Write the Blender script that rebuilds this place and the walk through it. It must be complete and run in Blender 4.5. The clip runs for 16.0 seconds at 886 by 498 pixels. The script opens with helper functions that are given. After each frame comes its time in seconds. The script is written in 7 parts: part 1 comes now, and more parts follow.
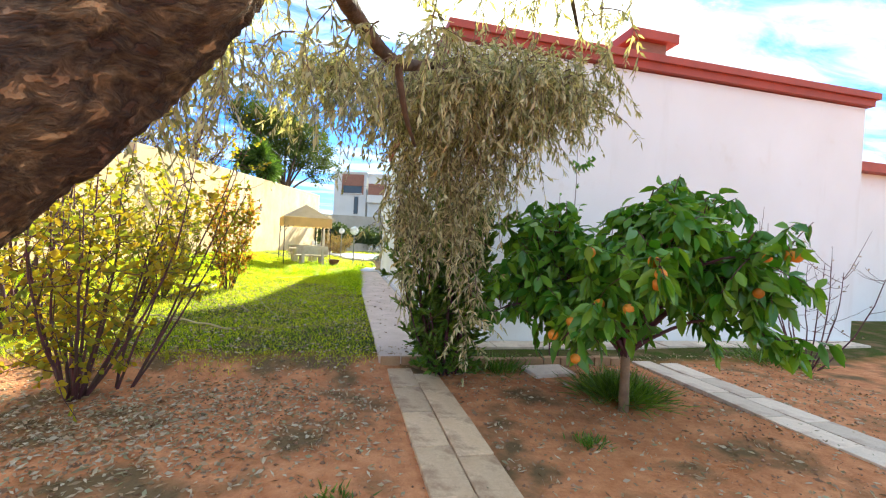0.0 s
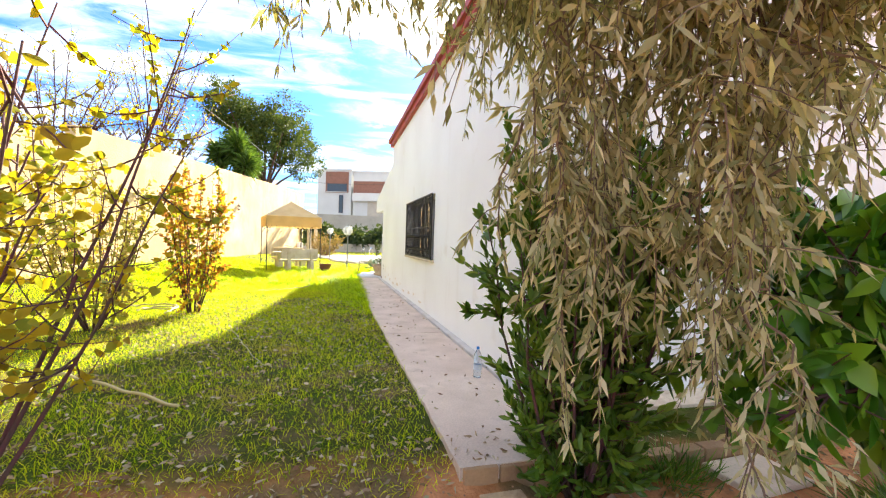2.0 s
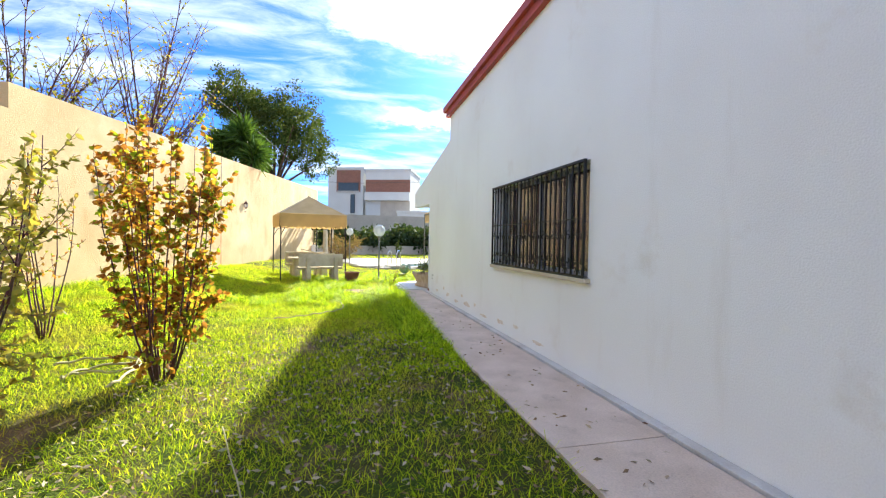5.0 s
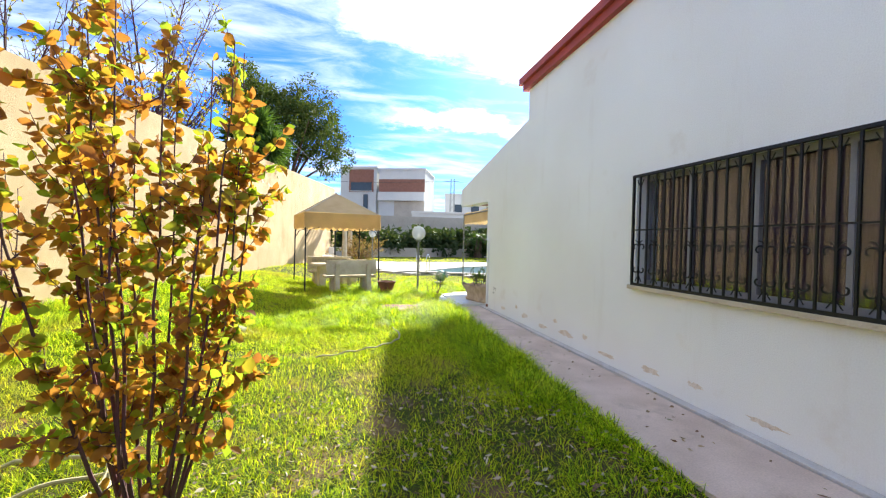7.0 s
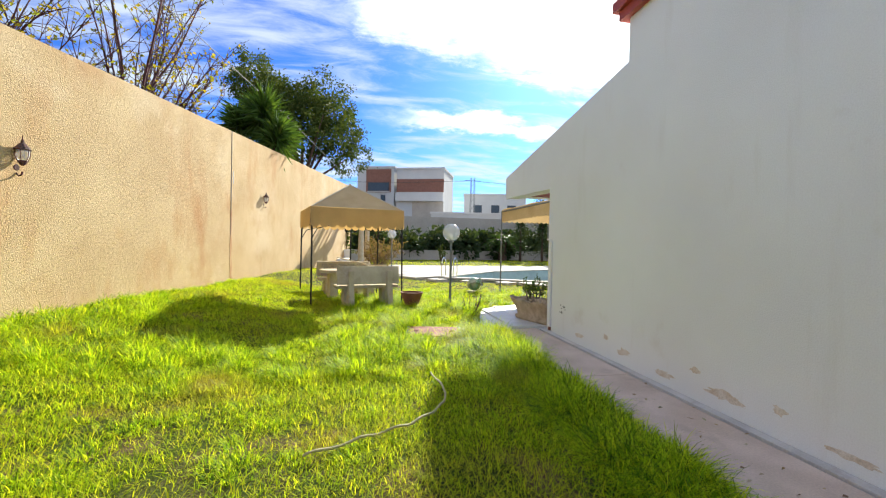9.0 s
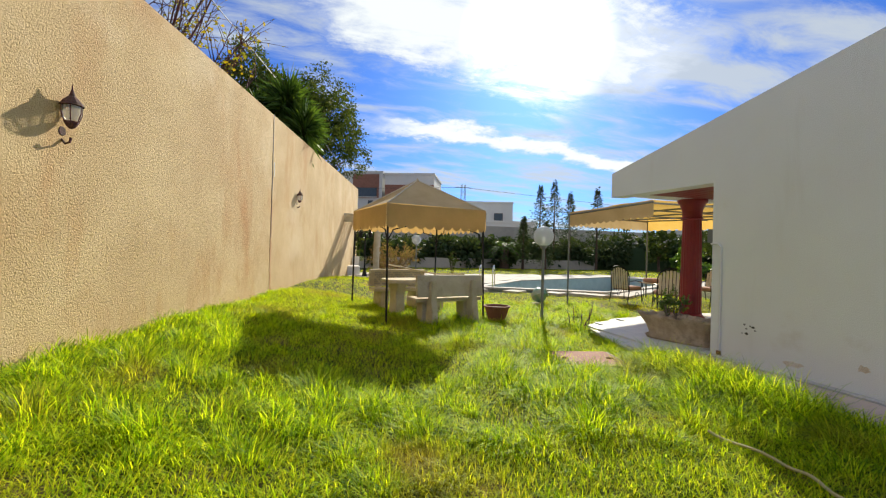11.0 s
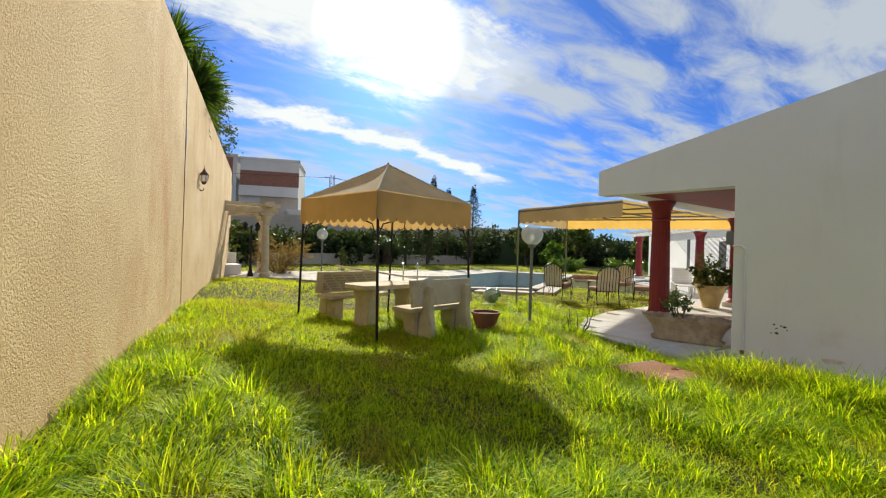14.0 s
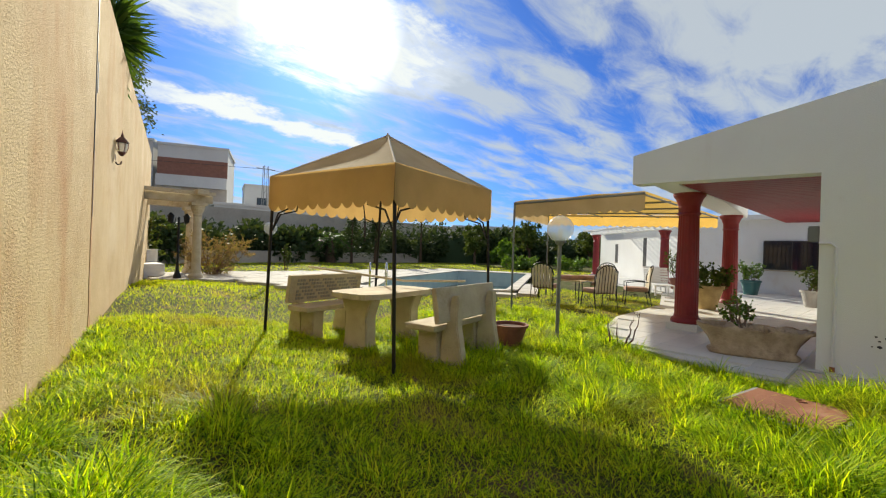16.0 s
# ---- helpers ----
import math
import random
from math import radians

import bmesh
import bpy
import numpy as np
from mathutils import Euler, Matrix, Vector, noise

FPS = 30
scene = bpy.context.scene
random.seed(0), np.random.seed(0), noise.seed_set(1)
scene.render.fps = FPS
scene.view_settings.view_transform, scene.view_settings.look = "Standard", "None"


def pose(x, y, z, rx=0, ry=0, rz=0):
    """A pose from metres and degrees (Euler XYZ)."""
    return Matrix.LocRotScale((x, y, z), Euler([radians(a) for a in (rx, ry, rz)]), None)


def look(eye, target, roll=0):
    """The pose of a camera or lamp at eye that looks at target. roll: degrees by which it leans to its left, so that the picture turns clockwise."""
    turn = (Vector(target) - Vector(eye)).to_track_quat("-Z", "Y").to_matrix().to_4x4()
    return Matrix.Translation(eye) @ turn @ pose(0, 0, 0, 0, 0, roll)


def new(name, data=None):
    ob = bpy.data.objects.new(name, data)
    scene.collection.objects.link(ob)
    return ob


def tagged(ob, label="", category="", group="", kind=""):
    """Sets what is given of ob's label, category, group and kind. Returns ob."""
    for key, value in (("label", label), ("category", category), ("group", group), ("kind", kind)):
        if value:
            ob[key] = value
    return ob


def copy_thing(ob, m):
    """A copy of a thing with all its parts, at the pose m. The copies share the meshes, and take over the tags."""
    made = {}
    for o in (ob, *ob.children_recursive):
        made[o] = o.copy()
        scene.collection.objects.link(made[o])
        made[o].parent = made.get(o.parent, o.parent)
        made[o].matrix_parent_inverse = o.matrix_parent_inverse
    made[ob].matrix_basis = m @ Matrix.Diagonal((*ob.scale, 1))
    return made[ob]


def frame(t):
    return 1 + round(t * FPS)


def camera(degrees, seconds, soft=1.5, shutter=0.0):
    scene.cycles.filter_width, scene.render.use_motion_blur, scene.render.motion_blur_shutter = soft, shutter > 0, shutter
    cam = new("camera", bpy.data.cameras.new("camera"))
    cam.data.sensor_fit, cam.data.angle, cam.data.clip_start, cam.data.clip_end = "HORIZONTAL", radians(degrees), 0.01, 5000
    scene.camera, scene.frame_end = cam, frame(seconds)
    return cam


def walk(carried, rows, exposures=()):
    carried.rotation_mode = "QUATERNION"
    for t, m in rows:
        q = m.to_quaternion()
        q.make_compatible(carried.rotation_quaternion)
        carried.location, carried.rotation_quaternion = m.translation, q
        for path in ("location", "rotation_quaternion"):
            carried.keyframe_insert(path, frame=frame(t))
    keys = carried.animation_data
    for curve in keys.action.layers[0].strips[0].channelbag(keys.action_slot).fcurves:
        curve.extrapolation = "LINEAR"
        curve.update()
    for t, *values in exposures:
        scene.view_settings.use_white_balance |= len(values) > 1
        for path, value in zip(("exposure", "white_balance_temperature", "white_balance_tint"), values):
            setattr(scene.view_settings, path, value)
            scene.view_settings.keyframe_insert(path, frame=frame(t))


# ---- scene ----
cam = camera(92.7, 16.0, soft=1.2)
PATH = [
    (0, (-1.493, -6.436, 1.397), (-1.046, -4.487, 1.369), 3.1),
    (0.5, (-1.648, -5.788, 1.416), (-1.146, -3.852, 1.391), 3.0),
    (1, (-1.653, -5.175, 1.44), (-1.142, -3.242, 1.407), 2.3),
    (1.5, (-1.655, -4.509, 1.415), (-1.143, -2.576, 1.372), 1.5),
    (2, (-1.873, -3.849, 1.426), (-1.354, -1.917, 1.39), 1.8),
    (2.5, (-1.916, -3.203, 1.385), (-1.407, -1.27, 1.346), 1.2),
    (3, (-1.989, -2.616, 1.402), (-1.484, -0.681, 1.363), 1.2),
    (3.5, (-2.073, -2.035, 1.395), (-1.573, -0.099, 1.355), 1.2),
    (4, (-2.219, -1.34, 1.391), (-1.723, 0.597, 1.35), 1.0),
    (6.5, (-3.106, 1.6, 1.519), (-2.644, 3.546, 1.488), 1.4),
    (7, (-3.262, 2.246, 1.515), (-2.811, 4.194, 1.481), 1.3),
    (7.5, (-3.23, 2.861, 1.502), (-2.795, 4.813, 1.469), 1.1),
    (8, (-3.147, 3.479, 1.484), (-2.731, 5.435, 1.454), 1.2),
    (8.5, (-3.074, 4.103, 1.503), (-2.676, 6.063, 1.473), 1.2),
    (9, (-3.228, 4.764, 1.495), (-2.853, 6.728, 1.468), 1.2),
    (9.5, (-3.612, 5.295, 1.474), (-3.252, 7.262, 1.451), 1.3),
    (10, (-4.173, 5.799, 1.398), (-3.812, 7.766, 1.38), 1.3),
    (10.2, (-4.431, 5.969, 1.38), (-4.058, 7.933, 1.372), 1.2),
    (12.3, (-6.325, 7.919, 1.398), (-5.538, 9.758, 1.395), 1.7),
    (12.5, (-6.451, 8.018, 1.47), (-5.62, 9.837, 1.455), 1.4),
    (13, (-6.74, 8.304, 1.442), (-5.792, 10.065, 1.443), 1.6),
    (13.5, (-6.901, 8.664, 1.427), (-5.856, 10.369, 1.429), 1.7),
    (14, (-7.073, 8.953, 1.413), (-5.955, 10.611, 1.417), 1.7),
    (14.5, (-7.19, 9.42, 1.332), (-6.01, 11.034, 1.337), 1.8),
    (15, (-7.234, 9.857, 1.358), (-6.003, 11.433, 1.363), 1.9),
    (15.5, (-7.208, 10.465, 1.39), (-5.923, 11.998, 1.39), 1.8),
    (16, (-7.045, 11.042, 1.366), (-5.689, 12.512, 1.369), 1.9),
]
walk(cam, [(t, look(eye, target, roll)) for t, eye, target, roll in PATH],
     exposures=[(0.0, 2.05, 6200, 0), (1.0, 2.25, 6900, 3), (2.5, 2.35, 6800, 6), (3.3, 2.15, 6300, 6), (4.0, 1.78, 5900, 6), (7.0, 1.62, 5900, 7), (8.5, 1.32, 6050, 7), (10.0, 0.82, 6300, 7), (12.5, 0.58, 6500, 7), (16.0, 0.55, 6500, 5)])

# ---- light ----
SUN_AZ, SUN_EL = radians(26), radians(26.4)      # azimuth to the right of +y
sun_dir = Vector((math.sin(SUN_AZ) * math.cos(SUN_EL), math.cos(SUN_AZ) * math.cos(SUN_EL), math.sin(SUN_EL)))
sun = new("sun", bpy.data.lights.new("sun", "SUN"))
sun.data.energy, sun.data.angle, sun.data.color = 5.0, radians(1.2), (1.0, 0.91, 0.74)
sun.matrix_world = look((0, 0, 30), tuple(Vector((0, 0, 30)) - sun_dir))


def make_world():
    """Clear sky with thin streaked cloud, one bright bank at the sun and a long low band under it."""
    w = bpy.data.worlds.new("sky")
    w.use_nodes = True
    scene.world = w
    nt = w.node_tree
    nt.nodes.clear()
    n, l = nt.nodes.new, nt.links.new

    def calc(op, *values):
        k = n("ShaderNodeMath"); k.operation = op
        for i, v in enumerate(values):
            if isinstance(v, (int, float)):
                k.inputs[i].default_value = v
            else:
                l(v, k.inputs[i])
        return k.outputs[0]

    def fade(v, lo, hi, to=1.0):
        k = n("ShaderNodeMapRange"); k.interpolation_type = "SMOOTHSTEP"
        k.inputs["From Min"].default_value, k.inputs["From Max"].default_value, k.inputs["To Max"].default_value = lo, hi, to
        l(v, k.inputs[0])
        return k.outputs[0]

    def cloud_noise(vec, scale, detail, rough=0.6, distort=0.0):
        k = n("ShaderNodeTexNoise")
        for key, v in (("Scale", scale), ("Detail", detail), ("Roughness", rough), ("Distortion", distort)):
            k.inputs[key].default_value = v
        l(vec, k.inputs["Vector"])
        return k.outputs[0]

    out, bg, sky = n("ShaderNodeOutputWorld"), n("ShaderNodeBackground"), n("ShaderNodeTexSky")
    sky.sky_type, sky.sun_disc = "NISHITA", False
    sky.sun_elevation, sky.sun_rotation = SUN_EL, SUN_AZ
    sky.air_density, sky.dust_density, sky.ozone_density = 1.0, 0.6, 2.5
    tc, sep = n("ShaderNodeTexCoord"), n("ShaderNodeSeparateXYZ")
    l(tc.outputs["Generated"], sep.inputs[0])
    # clouds lie on a flat layer above: direction divided by its height
    up = calc("ADD", calc("MAXIMUM", sep.outputs[2], 0.04), 0.12)
    u0, v0 = calc("DIVIDE", sep.outputs[0], up), calc("DIVIDE", sep.outputs[1], up)
    flat = n("ShaderNodeCombineXYZ")
    l(u0, flat.inputs[0]); l(v0, flat.inputs[1])
    # ragged edges
    u = calc("MULTIPLY_ADD", calc("SUBTRACT", cloud_noise(flat.outputs[0], 2.0, 7, 0.62), 0.5), 0.9, u0)
    shifted = n("ShaderNodeVectorMath"); shifted.inputs[1].default_value = (7.3, 2.1, 0)
    l(flat.outputs[0], shifted.inputs[0])
    v = calc("MULTIPLY_ADD", calc("SUBTRACT", cloud_noise(shifted.outputs[0], 2.6, 8, 0.66), 0.5), 0.75, v0)
    # the low band
    bow = calc("POWER", calc("MAXIMUM", calc("SUBTRACT", u0, 0.9), 0.0), 2.0)
    off = calc("ABSOLUTE", calc("SUBTRACT", v, calc("MULTIPLY_ADD", bow, 0.15, 2.37)))
    band = calc("MULTIPLY", fade(off, 0.20, 0.05), calc("MULTIPLY", fade(u, 0.0, 0.45), fade(u, 2.6, 2.0)))
    # the bank before the sun
    ex, ey = calc("DIVIDE", calc("SUBTRACT", u, 0.52), 0.70), calc("DIVIDE", calc("SUBTRACT", v, 1.38), 0.34)
    # streaks of thin high cloud
    mp = n("ShaderNodeMapping")
    mp.inputs["Rotation"].default_value = (0, 0, radians(-32))
    mp.inputs["Location"].default_value = (0.55, 0.1, 0)
    mp.inputs["Scale"].default_value = (0.8, 1.9, 1)
    l(flat.outputs[0], mp.inputs[0])
    big, fine = cloud_noise(mp.outputs[0], 0.8, 3), cloud_noise(mp.outputs[0], 3.2, 10, 0.64, 0.5)
    lumps = calc("MULTIPLY_ADD", fine, 0.85, big)
    spread = calc("ADD", calc("MULTIPLY", ex, ex), calc("MULTIPLY", ey, ey))
    bank = fade(calc("MULTIPLY_ADD", calc("SUBTRACT", fine, 0.5), 2.4, spread), 1.7, 0.3)
    # the last fade adds unseen cloud overhead and behind, to brighten shaded walls
    veil = fade(calc("ADD", calc("MULTIPLY_ADD", fade(u0, 0.2, 1.3, 0.075), fade(v0, 2.3, 1.5), lumps), fade(v0, 0.9, 0.1, 0.13)), 0.80, 1.18, 0.85)
    cover = calc("MINIMUM", calc("MAXIMUM", calc("MAXIMUM", band, bank), veil), 1.0)
    tint = n("ShaderNodeMix"); tint.data_type = "RGBA"; tint.blend_type = "MULTIPLY"
    tint.inputs["Factor"].default_value = 1.0
    tint.inputs["B"].default_value = (0.135, 0.27, 0.60, 1)
    l(sky.outputs[0], tint.inputs["A"])
    dot = n("ShaderNodeVectorMath"); dot.operation = "DOT_PRODUCT"
    dot.inputs[1].default_value = sun_dir
    l(tc.outputs["Generated"], dot.inputs[0])
    glow = n("ShaderNodeMix"); glow.data_type = "RGBA"
    glow.inputs["A"].default_value, glow.inputs["B"].default_value = (3.1, 3.3, 3.4, 1), (9.0, 8.9, 8.6, 1)
    l(calc("MAXIMUM", fade(dot.outputs["Value"], 0.980, 1.0), calc("MAXIMUM", calc("MULTIPLY", bank, 0.28), calc("MULTIPLY", band, 0.30))), glow.inputs["Factor"])
    mix = n("ShaderNodeMix"); mix.data_type = "RGBA"
    l(cover, mix.inputs["Factor"]); l(tint.outputs["Result"], mix.inputs["A"]); l(glow.outputs["Result"], mix.inputs["B"])
    l(mix.outputs["Result"], bg.inputs[0])
    bg.inputs[1].default_value = 0.134
    l(bg.outputs[0], out.inputs[0])


make_world()


# ---- materials ----
def material(name, base, rough=0.8, second=None, scale=4.0, grain=60.0, bump=0.2, metal=0.0, spread=0.12, stain=None, stain_scale=0.8, stain_lo=0.55, island=0.0, piece=0.0, translucent=0.0, coat=0.0, tint=(1.0, 0.94, 0.8)):
    """A surface with large and fine variation. island, piece: how far loose parts or objects differ in brightness."""
    m = bpy.data.materials.new(name)
    m.use_nodes = True
    nt = m.node_tree
    n, l = nt.nodes.new, nt.links.new
    bsdf = nt.nodes["Principled BSDF"]
    out = nt.nodes["Material Output"]
    tc = n("ShaderNodeTexCoord")
    a, b = n("ShaderNodeTexNoise"), n("ShaderNodeTexNoise")
    a.inputs["Scale"].default_value, a.inputs["Detail"].default_value = scale, 5
    b.inputs["Scale"].default_value, b.inputs["Detail"].default_value = grain, 3
    for t in (a, b):
        l(tc.outputs["Object"], t.inputs["Vector"])
    second = second or tuple(c * (1 - spread) for c in base)
    r = n("ShaderNodeValToRGB")
    r.color_ramp.elements[0].position, r.color_ramp.elements[1].position = 0.35, 0.65
    r.color_ramp.elements[0].color, r.color_ramp.elements[1].color = (*second, 1), (*base, 1)
    l(a.outputs[0], r.inputs[0])
    col = r.outputs[0]
    g = n("ShaderNodeMix"); g.data_type = "RGBA"; g.blend_type = "MULTIPLY"
    gr = n("ShaderNodeMapRange"); gr.inputs["To Min"].default_value, gr.inputs["To Max"].default_value = 1 - spread * 1.5, 1 + spread
    l(b.outputs[0], gr.inputs[0])
    g.inputs["Factor"].default_value = 1.0
    l(col, g.inputs["A"]); l(gr.outputs[0], g.inputs["B"])
    col = g.outputs["Result"]
    if stain:
        s = n("ShaderNodeTexNoise")
        s.inputs["Scale"].default_value, s.inputs["Detail"].default_value, s.inputs["Roughness"].default_value = stain_scale, 8, 0.65
        l(tc.outputs["Object"], s.inputs["Vector"])
        sr = n("ShaderNodeMapRange")
        sr.inputs["From Min"].default_value, sr.inputs["From Max"].default_value = stain_lo, stain_lo + 0.15
        sr.inputs["To Max"].default_value = 0.7
        l(s.outputs[0], sr.inputs[0])
        sm = n("ShaderNodeMix"); sm.data_type = "RGBA"
        l(sr.outputs[0], sm.inputs["Factor"]); l(col, sm.inputs["A"])
        sm.inputs["B"].default_value = (*stain, 1)
        col = sm.outputs["Result"]
    for amount, node, socket in ((island, "ShaderNodeNewGeometry", "Random Per Island"), (piece, "ShaderNodeObjectInfo", "Random")):
        if amount:
            src = n(node)
            mr = n("ShaderNodeMapRange"); mr.inputs["To Min"].default_value, mr.inputs["To Max"].default_value = 1 - amount, 1 + amount
            l(src.outputs[socket], mr.inputs[0])
            im = n("ShaderNodeMix"); im.data_type = "RGBA"; im.blend_type = "MULTIPLY"; im.inputs["Factor"].default_value = 1.0
            l(col, im.inputs["A"]); l(mr.outputs[0], im.inputs["B"])
            col = im.outputs["Result"]
    l(col, bsdf.inputs["Base Color"])
    bsdf.inputs["Roughness"].default_value, bsdf.inputs["Metallic"].default_value = rough, metal
    bsdf.inputs["Coat Weight"].default_value = coat
    if bump:
        bp = n("ShaderNodeBump"); bp.inputs["Strength"].default_value, bp.inputs["Distance"].default_value = bump, 0.02
        l(b.outputs[0], bp.inputs["Height"]); l(bp.outputs[0], bsdf.inputs["Normal"])
    if translucent:
        tr, ms = n("ShaderNodeBsdfTranslucent"), n("ShaderNodeMixShader")
        br = n("ShaderNodeMix"); br.data_type = "RGBA"; br.blend_type = "MULTIPLY"; br.inputs["Factor"].default_value = 1.0
        br.inputs["B"].default_value = (*tint, 1)
        l(col, br.inputs["A"]); l(br.outputs["Result"], tr.inputs[0])
        ms.inputs[0].default_value = translucent
        l(bsdf.outputs[0], ms.inputs[1]); l(tr.outputs[0], ms.inputs[2]); l(ms.outputs[0], out.inputs[0])
    return m


def island_colours(m, colours):
    """Gives each loose part of a mesh one of several colours."""
    nt = m.node_tree
    bsdf = nt.nodes["Principled BSDF"]
    geo, ramp = nt.nodes.new("ShaderNodeNewGeometry"), nt.nodes.new("ShaderNodeValToRGB")
    ramp.color_ramp.interpolation = "LINEAR"
    e = ramp.color_ramp.elements
    while len(e) < len(colours):
        e.new(0.5)
    for i, c in enumerate(colours):
        e[i].position, e[i].color = i / (len(colours) - 1), (*c, 1)
    nt.links.new(geo.outputs["Random Per Island"], ramp.inputs[0])
    nt.links.new(ramp.outputs[0], bsdf.inputs["Base Color"])
    for x in nt.nodes:
        if x.type == "BSDF_TRANSLUCENT":
            src = x.inputs[0].links[0].from_node
            nt.links.new(ramp.outputs[0], src.inputs["A"])
    return m


WHITE_WALL = material("white_render", (0.86, 0.87, 0.87), 0.85, (0.80, 0.80, 0.79), 0.5, 90, 0.25, spread=0.06, stain=(0.70, 0.66, 0.60), stain_scale=1.1, stain_lo=0.61)
def streaks(m, colour, scale, lo, hi, most):
    """Runs of water stain, drawn out downwards."""
    nt = m.node_tree
    n, l = nt.nodes.new, nt.links.new
    bsdf = nt.nodes["Principled BSDF"]
    col = bsdf.inputs["Base Color"].links[0].from_socket
    tc, mp, no, mr, mx = n("ShaderNodeTexCoord"), n("ShaderNodeMapping"), n("ShaderNodeTexNoise"), n("ShaderNodeMapRange"), n("ShaderNodeMix")
    mp.inputs["Scale"].default_value = scale
    no.inputs["Scale"].default_value, no.inputs["Detail"].default_value, no.inputs["Roughness"].default_value = 1.0, 7, 0.62
    mr.inputs["From Min"].default_value, mr.inputs["From Max"].default_value, mr.inputs["To Max"].default_value = lo, hi, most
    mx.data_type = "RGBA"
    mx.inputs["B"].default_value = (*colour, 1)
    l(tc.outputs["Object"], mp.inputs[0]); l(mp.outputs[0], no.inputs["Vector"]); l(no.outputs[0], mr.inputs[0])
    l(mr.outputs[0], mx.inputs["Factor"]); l(col, mx.inputs["A"]); l(mx.outputs["Result"], bsdf.inputs["Base Color"])
    return m


def roughcast(m, scale, strength):
    """Thrown droplets of render standing out of the face."""
    nt = m.node_tree
    n, l = nt.nodes.new, nt.links.new
    bsdf = nt.nodes["Principled BSDF"]
    old = bsdf.inputs["Normal"].links[0].from_socket
    tc, wn, ad, vo, no, mul, bp = (n(k) for k in ("ShaderNodeTexCoord", "ShaderNodeTexNoise", "ShaderNodeMixRGB", "ShaderNodeTexVoronoi", "ShaderNodeTexNoise", "ShaderNodeMath", "ShaderNodeBump"))
    wn.inputs["Scale"].default_value = scale * 0.7
    ad.blend_type, ad.inputs[0].default_value = "ADD", 0.03
    vo.feature, vo.inputs["Scale"].default_value = "SMOOTH_F1", scale
    no.inputs["Scale"].default_value, no.inputs["Detail"].default_value = scale * 0.33, 6
    mul.operation = "MULTIPLY"
    l(tc.outputs["Object"], wn.inputs["Vector"]); l(tc.outputs["Object"], ad.inputs[1]); l(wn.outputs["Color"], ad.inputs[2])
    l(ad.outputs[0], vo.inputs["Vector"]); l(tc.outputs["Object"], no.inputs["Vector"])
    l(vo.outputs["Distance"], mul.inputs[0]); l(no.outputs[0], mul.inputs[1])
    bp.invert = True
    bp.inputs["Strength"].default_value, bp.inputs["Distance"].default_value = strength, 0.03
    l(mul.outputs[0], bp.inputs["Height"]); l(old, bp.inputs["Normal"]); l(bp.outputs[0], bsdf.inputs["Normal"])
    return m


streaks(WHITE_WALL, (0.62, 0.58, 0.51), (2.2, 2.2, 0.35), 0.58, 0.78, 0.35)
TAN_WALL = material("tan_roughcast", (0.68, 0.50, 0.27), 0.95, (0.60, 0.42, 0.215), 0.9, 150, 0.45, spread=0.22, stain=(0.52, 0.30, 0.13), stain_scale=0.55, stain_lo=0.56)
streaks(TAN_WALL, (0.50, 0.25, 0.09), (0.9, 0.9, 0.34), 0.55, 0.72, 0.75)
streaks(TAN_WALL, (0.76, 0.62, 0.42), (0.5, 0.5, 0.6), 0.52, 0.70, 0.5)
roughcast(TAN_WALL, 70, 0.42)
COLUMN_RED = material("red_column_paint", (0.27, 0.018, 0.022), 0.5, (0.22, 0.016, 0.02), 3, 60, 0.12)
RED_TRIM = material("red_trim_paint", (0.42, 0.07, 0.045), 0.6, (0.34, 0.06, 0.04), 3, 60, 0.15)
CONCRETE_PATH = material("pink_concrete", (0.72, 0.58, 0.49), 0.9, (0.60, 0.47, 0.38), 2.2, 70, 0.4, spread=0.16, stain=(0.42, 0.33, 0.26), stain_scale=2.4, stain_lo=0.56)
GUTTER = material("grey_cement_strip", (0.66, 0.63, 0.60), 0.9, (0.54, 0.51, 0.48), 2.5, 60, 0.4, stain=(0.40, 0.34, 0.30), stain_scale=3.0, stain_lo=0.56)
BARK_SOIL = material("dark_dirt", (0.07, 0.05, 0.04), 0.95, (0.04, 0.03, 0.025), 6, 60, 0.6, spread=0.3)
BRICK_OCHRE = material("ochre_brick", (0.45, 0.28, 0.15), 0.9, (0.36, 0.21, 0.12), 5, 60, 0.4, piece=0.2)
TILE_WHITE = material("pale_terrace_tile", (0.68, 0.67, 0.64), 0.45, (0.6, 0.59, 0.57), 1.2, 50, 0.08, piece=0.06)
IRON = material("dark_iron", (0.02, 0.022, 0.025), 0.5, metal=0.6, bump=0.1)


# ---- mesh helpers ----
def shape(name, bm, mat, parent=None, label="", smooth=False):
    me = bpy.data.meshes.new(name)
    bm.normal_update()
    bm.to_mesh(me)
    bm.free()
    me.materials.append(mat)
    if smooth:
        me.polygons.foreach_set("use_smooth", [True] * len(me.polygons))
    ob = new(name, me)
    ob.parent = parent
    return tagged(ob, label)


def part(name, bm, mat, parent, label="", smooth=False):
    return shape(name, bm, mat, parent, label, smooth)


def thing(name, x, y, z, label, category, group="", kind="", turn=0.0):
    ob = new(name)
    ob.empty_display_size = 0.1
    ob.matrix_world = pose(x, y, z, 0, 0, turn)
    return tagged(ob, label, category, group, kind)


